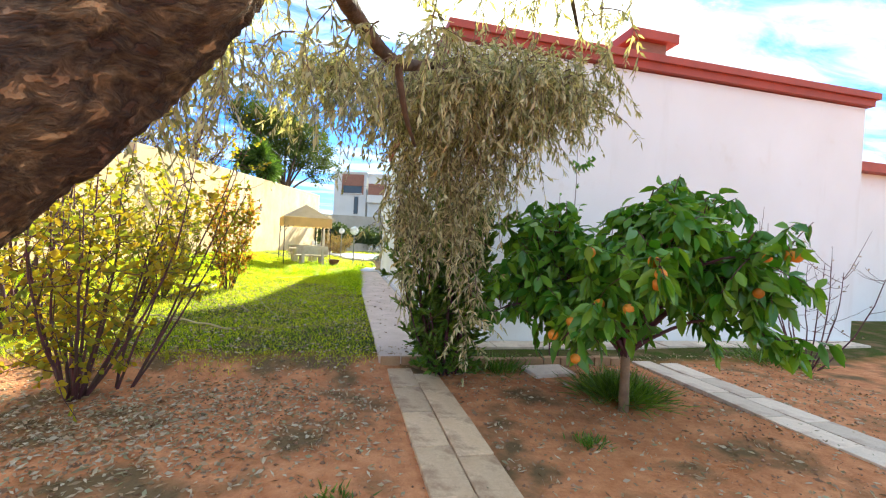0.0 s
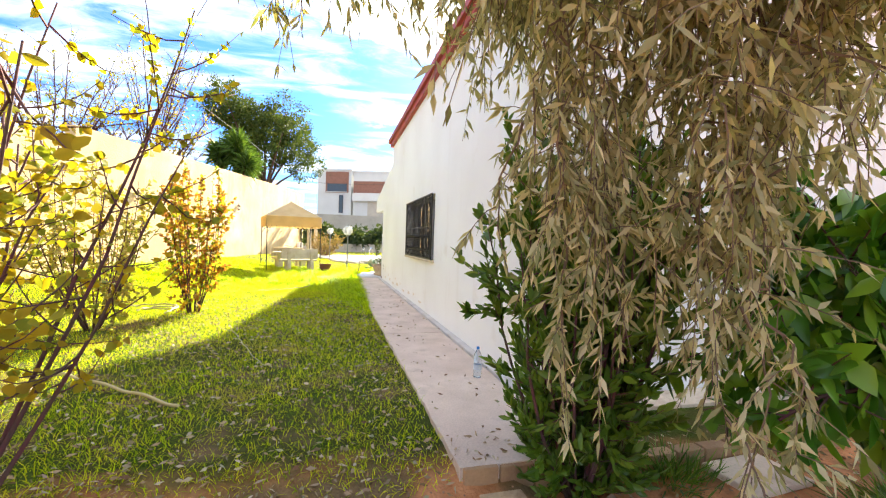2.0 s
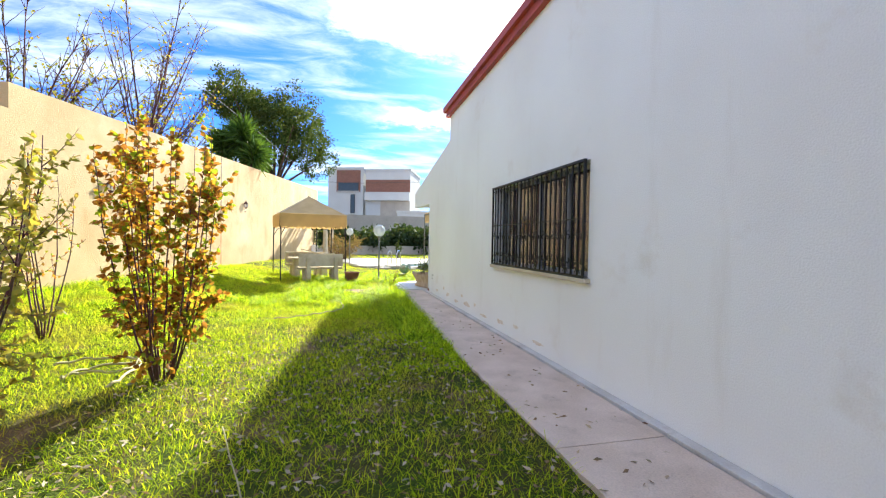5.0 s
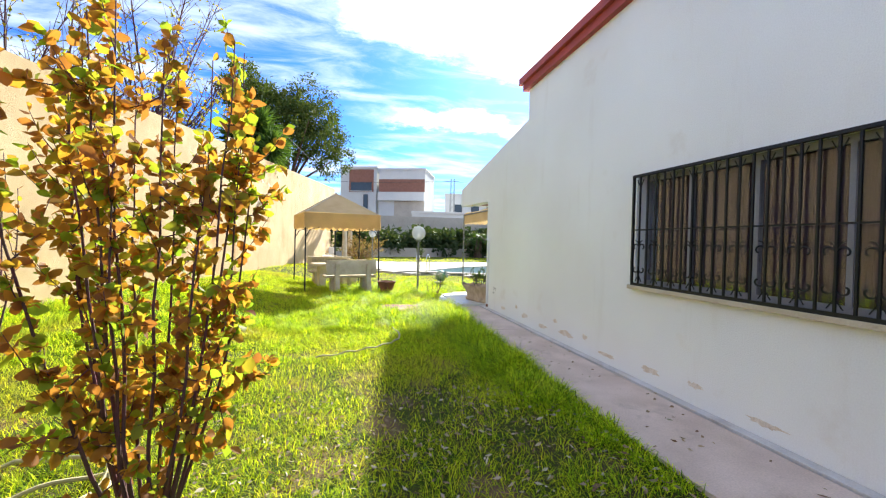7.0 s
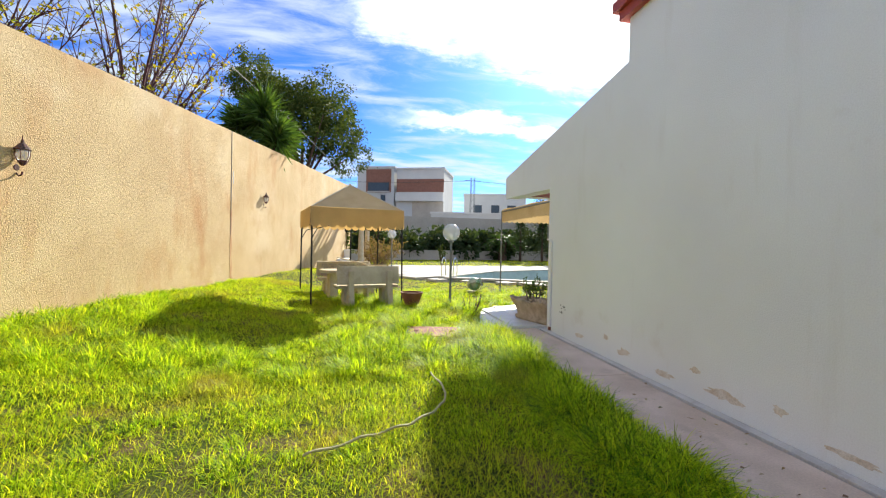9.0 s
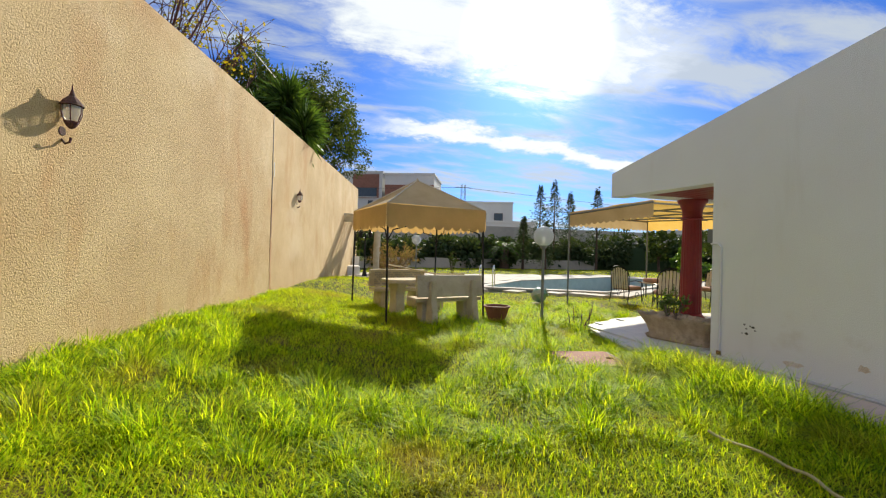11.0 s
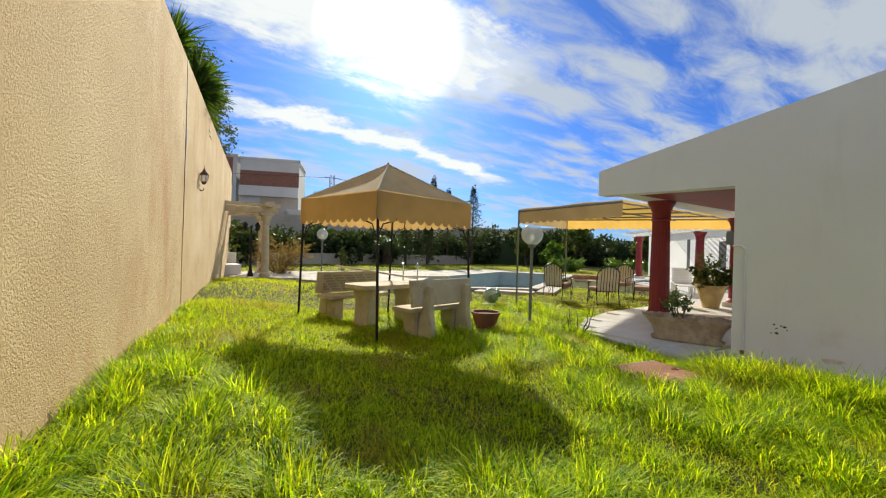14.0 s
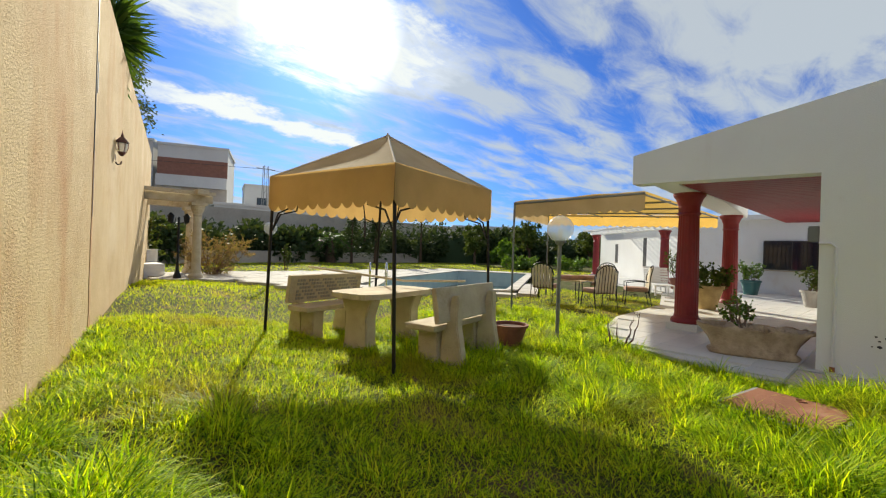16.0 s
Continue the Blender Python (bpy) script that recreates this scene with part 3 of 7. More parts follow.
# ---- barred window in the house wall ----
def make_window():
    win = thing("window_1", 0, 5.145, 1.07, "wide window with black wrought-iron bars and drawn brown curtains", "window", kind="structure")
    w, h = 2.69, 1.25
    a, b = -w / 2, w / 2
    part("sill", box_bm(-0.07, a - 0.05, -0.045, 0.28, b + 0.05, 0.0, bevel=0.006), STONE_CREAM, win, "thin pale stone sill")
    for i, (y0, y1) in enumerate(((a, a + 0.05), (b - 0.05, b), (-0.03, 0.03), (-0.72, -0.68), (0.68, 0.72))):
        part("window_frame", box_bm(0.12, y0, 0.06, 0.17, y1, h - 0.06), FRAME_GREY, win)
    part("window_frame", box_bm(0.12, a, 0.0, 0.17, b, 0.06), FRAME_GREY, win)
    part("window_frame", box_bm(0.12, a, h - 0.06, 0.17, b, h), FRAME_GREY, win)
    for y0, y1 in ((a + 0.05, -0.72), (-0.68, -0.03), (0.03, 0.68), (0.72, b - 0.05)):
        p = part("pane", box_bm(0.142, y0, 0.06, 0.148, y1, h - 0.06), CLEAR, win)
        p.visible_shadow = False
    for k in range(4):
        y0 = a + 0.03 + k * w / 4
        bm = grid_bm(lambda u, v: (0.24 + 0.02 * math.sin(u * 30 + k), y0 + u * (w / 4 - 0.06), 0.02 + v * (h - 0.06)), 24, 1)
        part("curtain", bm, SHUTTER_BROWN, win)
    part("backing", box_bm(0.285, a, 0, 0.3, b, h), FRAME_DARK, win)
    grille = part("grille_frame", box_bm(-0.07, a, h - 0.03, -0.035, b, h, bevel=0.004), IRON, win)
    for name, dims in (("rail", (-0.062, a, 0.0, -0.042, b, 0.03)), ("rail", (-0.06, a, 0.62, -0.046, b, 0.635)), ("stile", (-0.065, a, 0.03, -0.04, a + 0.025, h - 0.03)), ("stile", (-0.065, b - 0.025, 0.03, -0.04, b, h - 0.03))):
        part(name, box_bm(*dims), IRON, grille)
    n = 22
    bar = None
    for i in range(1, n):
        y = a + w * i / n
        bm = box_bm(-0.062, -0.008, 0.03, -0.046, 0.008, h - 0.03)
        bar = bpy.data.meshes.new("bar") if bar is None else bar
        if i == 1:
            bm.to_mesh(bar); bar.materials.append(IRON)
        bm.free()
        o = new("bar", bar); o.parent = grille; o.location = (0, y, 0)
    # scrolls on every second bar
    bm = bmesh.new()
    for s in (-1, 1):
        for z0, f in ((0.40, 1), (0.22, -1)):
            pts = []
            for k in range(12):
                t = k / 11
                ang = t * 4.2
                r = 0.052 * (1 - 0.72 * t)
                pts.append((-0.054, s * (0.055 - r * math.cos(ang)), z0 + f * (0.03 + r * math.sin(ang))))
            tube(bm, pts, 0.0075, 5)
        tube(bm, [(-0.054, s * 0.004, 0.46), (-0.054, s * 0.03, 0.50), (-0.054, s * 0.06, 0.51)], 0.005, 4)
        tube(bm, [(-0.054, s * 0.004, 0.12), (-0.054, s * 0.03, 0.08), (-0.054, s * 0.05, 0.05)], 0.005, 4)
        tube(bm, [(-0.054, s * 0.004, h - 0.14), (-0.054, s * 0.03, h - 0.10), (-0.054, s * 0.05, h - 0.06)], 0.005, 4)
    scroll = bpy.data.meshes.new("scroll")
    bm.to_mesh(scroll); bm.free(); scroll.materials.append(IRON)
    for i in range(1, n, 2):
        o = new("scroll", scroll); o.parent = grille; o.location = (0, a + w * i / n, 0)
    return win


make_window()


FLAKED = material("flaked_plaster", (0.66, 0.54, 0.40), 0.95, (0.78, 0.72, 0.64), 9, 60, 0.8, spread=0.2)


def make_wall_details():
    d = thing("downpipe", 0.62, -0.06, 0.0, "pale grey rainwater pipe down the front wall", "pipe")
    part("pipe", bar_bm([(0, 0, -0.15), (0, 0, 4.45)], 0.045, 10), WHITE_WALL, d)
    for z in (0.5, 2.2, 3.9):
        part("bracket", box_bm(-0.06, -0.02, z, 0.06, 0.06, z + 0.03, bevel=0.005), GREY_POLE, d)
    d = thing("water_pipe", -0.02, 11.58, 0.0, "thin white water pipe on the house corner", "pipe")
    part("pipe", bar_bm([(0, 0, 0.03), (0, 0, 1.55), (0, 0.05, 1.6), (0, 0.16, 1.6)], 0.016, 8), PLASTIC_WHITE, d)
    part("valve", box_bm(-0.02, -0.02, 0.03, 0.015, 0.03, 0.09, bevel=0.006), RUST, d)
    d = thing("meter_box", 0.09, 11.80, 1.62, "small grey box on the terrace wall", "box")
    part("housing", box_bm(-0.07, -0.055, 0, 0.07, 0.05, 0.2, bevel=0.01), GREY_POLE, d)
    part("lid", box_bm(-0.06, 0.05, 0.02, 0.06, 0.058, 0.18, bevel=0.003), CONCRETE, d)
    d = thing("wall_chips", -0.002, 11.2, 0.4, "dark chipped spots in the white plaster", "damage", kind="structure")
    r = random.Random(12)
    for y, z, w in ((-0.10, 0.10, 0.028), (-0.06, 0.11, 0.018), (-0.01, 0.07, 0.02), (-0.015, 0.005, 0.03), (0.05, 0.0, 0.014), (-0.13, 0.06, 0.014), (0.02, 0.12, 0.02)):
        bm = bmesh.new()
        prism(bm, [(y + w * r.uniform(0.5, 1) * math.cos(a), z + 0.7 * w * r.uniform(0.5, 1) * math.sin(a)) for a in np.linspace(0, 2 * math.pi, 9)[:-1]], "x", -0.004, 0.004)
        part("chip", bm, FRAME_DARK, d)
    d = thing("plaster_patches", -0.002, 0, 0, "flaked ochre patches in the plaster at the wall foot", "damage", kind="structure")
    for y, z, w, hh in ((6.2, 0.16, 0.22, 0.05), (7.0, 0.12, 0.3, 0.04), (7.5, 0.24, 0.12, 0.05), (8.0, 0.17, 0.34, 0.06), (8.35, 0.3, 0.1, 0.04), (8.8, 0.13, 0.26, 0.05), (9.5, 0.18, 0.2, 0.06), (9.9, 0.28, 0.09, 0.05), (4.9, 0.13, 0.25, 0.035), (5.6, 0.2, 0.14, 0.04), (10.6, 0.15, 0.22, 0.05)):
        bm = bmesh.new()
        prism(bm, [(y + w * (0.55 + 0.45 * noise.noise(Vector((y * 9, 2 * math.cos(a), 2 * math.sin(a))))) * math.cos(a), z + hh * (0.7 + 0.6 * noise.noise(Vector((z * 31, 3 * math.cos(a), 3 * math.sin(a) + y)))) * math.sin(a)) for a in np.linspace(0, 2 * math.pi, 27)[:-1]], "x", -0.001, 0.004)
        part("patch", bm, FLAKED, d)
    c = thing("chimney", 3.85, 0.75, 4.80, "low red-capped chimney on the roof", "chimney")
    part("stack", box_bm(-0.32, -0.3, -0.05, 0.32, 0.3, 0.52, bevel=0.01), BRICK_BAND, c)
    part("cap", box_bm(-0.5, -0.42, 0.52, 0.5, 0.42, 0.70, bevel=0.02), RED_TRIM, c, "red painted cap slab")


make_wall_details()


# ---- wall lanterns ----
def make_lantern(at, first=None):
    x, y, z = at
    m = Matrix.Translation((x, y, z)) @ Matrix.Rotation(-WALL_A, 4, "Z")
    if first:
        return copy_thing(first, m)
    L = thing("wall_lantern", 0, 0, 0, "weathered bronze wall lantern with glass panes", "lantern", "lanterns on the boundary wall")
    L.matrix_world = m
    part("wall_plate", lathe(bmesh.new(), [(0.07, 0), (0.07, 0.015), (0.045, 0.03)], 16), TWIG, L)
    L.children[0].matrix_local = pose(0, 0, -0.12, 0, 90, 0)
    part("arm", bar_bm([(0.02, 0, -0.12), (0.06, 0, -0.17), (0.11, 0, -0.15), (0.12, 0, -0.1)], 0.013, 7), TWIG, L)
    part("base_cup", lathe(bmesh.new(), [(0.015, -0.12), (0.04, -0.1), (0.065, -0.06), (0.07, -0.04)], 12, (0.12, 0)), TWIG, L)
    part("roof", lathe(bmesh.new(), [(0.115, 0.14), (0.10, 0.17), (0.06, 0.22), (0.03, 0.25), (0.02, 0.29), (0.008, 0.33), (0.003, 0.38)], 12, (0.12, 0)), TWIG, L)
    for k in range(6):
        a = 2 * math.pi * k / 6
        part("rib", bar_bm([(0.12 + 0.07 * math.cos(a), 0.07 * math.sin(a), -0.04), (0.12 + 0.1 * math.cos(a), 0.1 * math.sin(a), 0.05), (0.12 + 0.1 * math.cos(a), 0.1 * math.sin(a), 0.14)], 0.006, 5), TWIG, L)
    part("glass", lathe(bmesh.new(), [(0.062, -0.03), (0.09, 0.05), (0.09, 0.13)], 12, (0.12, 0), closed=False), GLOBE_GLASS, L, "clouded lantern glass", True)
    return L


LANTERN = make_lantern((wall_x(11.32) - 0.02, 11.32, 2.5))
for o in LANTERN.children:
    o.data.transform(Matrix.Scale(0.8, 4))
LANTERN.children[0].location = (0, 0, -0.096)
make_lantern((wall_x(19.25) - 0.02, 19.25, 2.74), LANTERN)
make_lantern((wall_x(3.2), 3.2, 2.4), LANTERN)

# expansion joint and rust streak on the wall
j = thing("wall_joint", wall_x(17.1) + 0.002, 17.1, 0, "dark open expansion joint in the boundary wall", "wall joint", kind="structure", turn=-math.degrees(WALL_A))
part("joint", box_bm(-0.01, -0.012, 1.6, 0.006, 0.012, 4.41), FRAME_DARK, j)
part("rust_streak", prism(bmesh.new(), [(-0.03 - 0.05 * noise.noise(Vector((1, z * 2.7, 0))), z) for z in np.linspace(0.3, 2.3, 20)] + [(0.05 + 0.16 * abs(noise.noise(Vector((4, z * 1.9, 0)))) * (2.6 - z), z) for z in np.linspace(2.3, 0.3, 20)], "x", -0.01, 0.003), material("rust_stained_render", (0.50, 0.24, 0.10), 0.95, (0.58, 0.36, 0.18), 1.6, 40, 0.7), j, "orange rust streak below the joint")
part("sealant", box_bm(-0.01, 0.10, 3.0, 0.006, 0.125, 3.35), PLASTIC_WHITE, j, "white sealant smear")


# ---- gazebo ----
def make_gazebo():
    g = thing("gazebo", -3.57, 16.05, 0.0, "square cream canvas gazebo with scalloped valance on black posts", "gazebo", turn=13.5)
    h, eave, drop, apex = 1.10, 2.27, 0.40, 2.96
    for sx, sy in ((-1, -1), (1, -1), (1, 1), (-1, 1)):
        p = part("post", bar_bm([(sx * (h - 0.02), sy * (h + 0.06), -0.1), (sx * (h - 0.03), sy * (h - 0.03), eave)], 0.021, 8), BLACK_POST, g)
        for dx, dy in ((1, 0), (0, 1)):
            part("brace", bar_bm([(sx * (h - 0.03), sy * (h - 0.03), 1.55), (sx * (h - 0.03 - 0.12 * dx), sy * (h - 0.03 - 0.12 * dy), 1.78), (sx * (h - 0.03 - 0.38 * dx), sy * (h - 0.03 - 0.38 * dy), 1.85), (sx * (h - 0.03 - 0.45 * dx), sy * (h - 0.03 - 0.45 * dy), eave - 0.05)], 0.012, 6), BLACK_POST, g)
    for k in range(4):
        a = Matrix.Rotation(k * math.pi / 2, 4, "Z")
        part("rail", tube(bmesh.new(), [a @ Vector((-h, -h + 0.03, eave - 0.03)), a @ Vector((h, -h + 0.03, eave - 0.03))], 0.014, 6), BLACK_POST, g)
        part("rafter", tube(bmesh.new(), [a @ Vector((-h + 0.03, -h + 0.03, eave - 0.02)), a @ Vector((0, 0, apex - 0.05))], 0.012, 6), BLACK_POST, g)

        def roof_at(u, v, a=a):
            # one quarter of the roof: u along the eave, v from eave to apex, sagging between rafters
            w = (1 - v)
            sag = 0.05 * math.sin(math.pi * u) * math.sin(math.pi * min(1, v * 1.1)) + 0.03 * v * (1 - v) * math.sin(9 * u)
            return a @ Vector(((2 * u - 1) * h * w, -h * w, eave + (apex - eave) * v - sag * (1 if v < 1 else 0)))
        part("ridge_seam", tube(bmesh.new(), [a @ Vector((-h * (1 - q), -h * (1 - q), eave + (apex - eave) * q + 0.006)) for q in (0.0, 0.25, 0.5, 0.75, 0.98)], 0.012, 6), STRIPE_LIGHT, g, "pale seam along the ridge")
        bm = grid_bm(roof_at, 16, 8)
        bmesh.ops.remove_doubles(bm, verts=bm.verts, dist=0.001)
        part("roof_panel", bm, CANVAS, g, smooth=True)

        def val_at(u, v, a=a, k=k):
            sc = 0.07 * abs(math.sin(math.pi * 11 * u)) ** 0.6
            out = 0.012 * math.sin(u * 23 + k) * v
            return a @ Vector(((2 * u - 1) * (h + 0.012), -(h + 0.012) - out, eave + 0.01 - v * (drop + sc)))
        part("valance", grid_bm(val_at, 110, 3), CANVAS_BACKLIT, g, "cream valance with scalloped hem", True)
    part("finial", lathe(bmesh.new(), [(0.05, apex - 0.03), (0.03, apex + 0.01), (0.012, apex + 0.03), (0.004, apex + 0.05)], 10), CANVAS, g)
    return g


make_gazebo()


# ---- cast stone picnic set ----
def make_bench():
    b = thing("stone_bench", 0, 0, 0, "cream cast-stone bench with patterned backrest on the lawn", "bench", "benches round the stone table")
    L = 0.74
    part("seat", box_bm(-L, -0.20, 0.40, L, 0.24, 0.475, bevel=0.018), STONE_CREAM, b)
    tilt = pose(0, -0.235, 0.46, -9, 0, 0)
    back = part("backrest", box_bm(-L, -0.04, 0.04, L, 0.035, 0.46, bevel=0.016, m=tilt), STONE_CREAM, b)
    for sx in (-0.46, 0.46):
        bm = bmesh.new()
        prism(bm, [(-0.46, -0.08), (-0.2, -0.08), (-0.12, 0.02), (-0.14, 0.40), (-0.2, 0.45), (-0.27, 0.82), (-0.36, 0.82), (-0.36, 0.45), (-0.40, 0.25)], "x", sx - 0.042, sx + 0.085)
        bmesh.ops.bevel(bm, geom=bm.edges[:], offset=0.014, segments=2, affect="EDGES")
        part("support", bm, STONE_CREAM, b)
        bm = bmesh.new()
        prism(bm, [(-0.12, -0.08), (0.22, -0.08), (0.16, 0.06), (0.17, 0.40), (-0.12, 0.40)], "x", sx - 0.1, sx + 0.1)
        bmesh.ops.bevel(bm, geom=bm.edges[:], offset=0.014, segments=2, affect="EDGES")
        part("leg", bm, STONE_CREAM, b)
    bm = bmesh.new()
    for i in range(24):
        for j in range(6):
            if (i * 7 + j * 3) % 5:
                box(bm, -0.64 + i * 0.053, 0.03, 0.09 + j * 0.055, -0.605 + i * 0.053, 0.046, 0.125 + j * 0.055, m=tilt)
    tagged(part("relief", bm, CONCRETE, b, "pierced relief pattern on the backrest"), kind="stuff")
    return b


BENCH = make_bench()
copy_thing(BENCH, pose(-3.12, 15.05, 0.0, 0, 0, 14.5))
BENCH.matrix_world = pose(-3.72, 17.15, 0.0, 0, 0, 14.5 + 180)


def make_table():
    t = thing("stone_table", -3.5, 16.1, 0, "cream cast-stone picnic table on two broad legs", "table", turn=14.5)
    bm = bmesh.new()
    n = 64
    pts = []
    for i in range(n):
        a = 2 * math.pi * i / n
        c, s = math.cos(a), math.sin(a)
        r = 1 / (abs(c) ** 5 + abs(s) ** 5) ** 0.2
        w = 1 + 0.012 * math.sin(a * 17)
        pts.append((0.78 * r * c * w, 0.40 * r * s * w))
    prism(bm, pts, "z", 0.69, 0.76)
    part("tabletop", bm, STONE_CREAM, t)
    for sx in (-0.48, 0.48):
        bm = bmesh.new()
        prism(bm, [(-0.27, -0.08), (0.27, -0.08), (0.20, 0.10), (0.19, 0.45), (0.28, 0.688), (-0.28, 0.688), (-0.19, 0.45), (-0.20, 0.10)], "x", sx - 0.1, sx + 0.1)
        bmesh.ops.bevel(bm, geom=bm.edges[:], offset=0.015, segments=2, affect="EDGES")
        part("leg", bm, STONE_CREAM, t)


make_table()
p = thing("wooden_pole", -3.0, 16.3, 0.9, "long pale wooden pole laid across the table and bench", "pole")
part("shaft", bar_bm([(-0.95, 1.35, 0.115), (0.0, 0.0, -0.04), (0.36, -0.98, 0.02)], 0.018, 7), STRIPE_LIGHT, p)


# ---- globe lamps ----
def make_globe(first=None, at=(0, 0, 0), h=1.76):
    if first:
        return copy_thing(first, pose(*at))
    g = thing("globe_lamp", *at, "clear glass globe lamp on a grey garden pole", "garden lamp", "globe lamps of the garden")
    part("pole", bar_bm([(0, 0, -0.2), (0, 0, h - 0.22)], 0.03, 10), GREY_POLE, g)
    part("collar", lathe(bmesh.new(), [(0.05, h - 0.26), (0.075, h - 0.22), (0.075, h - 0.18), (0.05, h - 0.17)], 14), GREY_POLE, g)
    bm = bmesh.new()
    bmesh.ops.create_uvsphere(bm, u_segments=28, v_segments=16, radius=0.21, matrix=Matrix.Translation((0, 0, h)))
    gl = part("globe", bm, GLOBE_GLASS, g, "clear whitish glass globe", True)
    part("bulb", lathe(bmesh.new(), [(0.02, h - 0.15), (0.04, h - 0.08), (0.035, h - 0.03), (0.015, h)], 10), PLASTIC_WHITE, g)
    return g


GLOBE = make_globe(at=(-1.13, 14.72, 0))
make_globe(GLOBE, (-1.85, 25.0, 0.12))


# ---- terrace ----
def make_column(first=None, at=(0, 0, 0), scale=1.0):
    if first:
        return copy_thing(first, pose(*at))
    c = thing("red_column", *at, "red painted fluted column with flared capital on a white plinth", "column", "red columns of the terrace")
    part("plinth", box_bm(-0.26, -0.26, -0.10, 0.26, 0.26, 0.05, bevel=0.012), TILE_WHITE, c, "white tiled plinth")
    part("base", lathe(bmesh.new(), [(0.25, 0.05), (0.26, 0.09), (0.24, 0.13), (0.205, 0.16), (0.20, 0.2)], 24), COLUMN_RED, c, smooth=False)
    bm = bmesh.new()
    rings = []
    n = 40
    for z, r in ((0.2, 0.195), (0.8, 0.19), (1.5, 0.178), (2.02, 0.168)):
        rings.append([bm.verts.new(((r - (0.009 if i % 2 else 0)) * math.cos(2 * math.pi * i / n), (r - (0.009 if i % 2 else 0)) * math.sin(2 * math.pi * i / n), z)) for i in range(n)])
    for a, b in zip(rings, rings[1:]):
        for i in range(n):
            bm.faces.new((a[i], a[(i + 1) % n], b[(i + 1) % n], b[i]))
    part("shaft", bm, COLUMN_RED, c)
    part("capital", lathe(bmesh.new(), [(0.168, 2.02), (0.20, 2.05), (0.175, 2.08), (0.18, 2.2), (0.22, 2.32), (0.265, 2.38), (0.27, 2.43)], 24), COLUMN_RED, c)
    return c


COL = make_column(at=(1.6, 13.72, 0.12))
make_column(COL, (6.5, 14.2, 0.12))
make_column(COL, (13.0, 18.2, 0.12))
make_column(COL, (17.2, 23.6, 0.12))


def make_terrace():
    pts = [(-1.02, 11.905), (-1.0, 12.5), (-0.78, 13.3), (-0.5, 14.1), (0.6, 14.8), (2.2, 15.3), (5.5, 15.6), (9.5, 17.0), (16.5, 25.0), (20.5, 24.5), (14.6, 17.6), (14.2, 11.74), (0.0, 11.745), (0.0, 11.905)]
    fl = tagged(shape("terrace_floor", prism(bmesh.new(), pts, "z", -0.35, 0.012), TILE_WHITE), "pale terrace slab", "floor", kind="structure")
    # tiles, clipped by the outline
    def inside(x, y):
        c = False
        for (ax, ay), (bx, by) in zip(pts, pts[1:] + pts[:1]):
            if (ay > y) != (by > y) and x < (bx - ax) * (y - ay) / (by - ay) + ax:
                c = not c
        return c
    return fl, inside


TERRACE, terrace_inside = make_terrace()


def make_wing():
    """The far wing beyond the terrace."""
    bm = bmesh.new()
    prism(bm, [(13.9, 9.0), (14.2, 17.2), (21.7, 25.6), (22.6, 24.9), (15.2, 16.8), (15.0, 9.0)], "z", -0.2, 3.0)
    tagged(shape("wall_wing", bm, WHITE_WALL), "white rendered wall of the far wing", "wall", kind="structure")
    bm = bmesh.new()
    prism(bm, [(13.6, 9.0), (13.9, 17.35), (21.5, 25.9), (26, 22), (20, 9.0)], "z", 3.0, 3.2)
    tagged(shape("roof_far_wing", bm, WHITE_WALL), "white flat roof of the far wing", "roof", kind="structure")
    def window(name, x, y, z, w, h, turn, label):
        v = thing(name, x, y, z, label, "window", kind="structure", turn=turn)
        part("window_frame", box_bm(-w / 2 - 0.05, -0.05, -0.05, w / 2 + 0.05, 0.0, h + 0.05), FRAME_DARK, v)
        part("pane", box_bm(-w / 2, -0.062, 0, -0.015, -0.052, h), WINDOW_GLASS, v)
        part("pane", box_bm(0.015, -0.062, 0, w / 2, -0.052, h), WINDOW_GLASS, v)
        k = max(4, int(w / 0.13))
        for i in range(k + 1):
            part("bar", box_bm(-w / 2 + w * i / k - 0.007, -0.10, -0.03, -w / 2 + w * i / k + 0.007, -0.086, h + 0.03), IRON, v)
        part("rail", box_bm(-w / 2, -0.105, h * 0.5, w / 2, -0.083, h * 0.5 + 0.02), IRON, v)
        part("sill", box_bm(-w / 2 - 0.08, -0.12, -0.1, w / 2 + 0.08, 0.0, -0.055), STONE_CREAM, v)
    window("window_2", 13.99, 13.9, 1.05, 1.7, 1.05, -88, "barred dark window in the terrace wall")
    for i, (s, w, h, z) in enumerate(((0.14, 1.3, 1.2, 0.95), (0.45, 0.7, 1.5, 0.85), (0.78, 0.75, 1.1, 0.95))):
        window(f"window_{3 + i}", 14.2 + 7.5 * s, 17.2 + 8.4 * s, z, w, h, 48.2, "dark window of the far wing")
    # white slatted pergola in front of it
    pg = thing("white_pergola", 15.0, 20.8, 0, "white slatted pergola along the far wing", "pergola")
    part("beam", tube(bmesh.new(), [(-2.5, -3.0, 2.66), (2.7, 3.4, 2.66)], 0.12, 4), WHITE_WALL, pg)
    for i in range(16):
        f = i / 15
        x, y = -2.3 + 4.9 * f, -2.8 + 6.0 * f
        part("slat", tube(bmesh.new(), [(x - 0.5, y + 0.45, 2.80), (x + 1.7, y - 1.5, 2.80)], 0.05, 4), WHITE_WALL, pg)


make_wing()


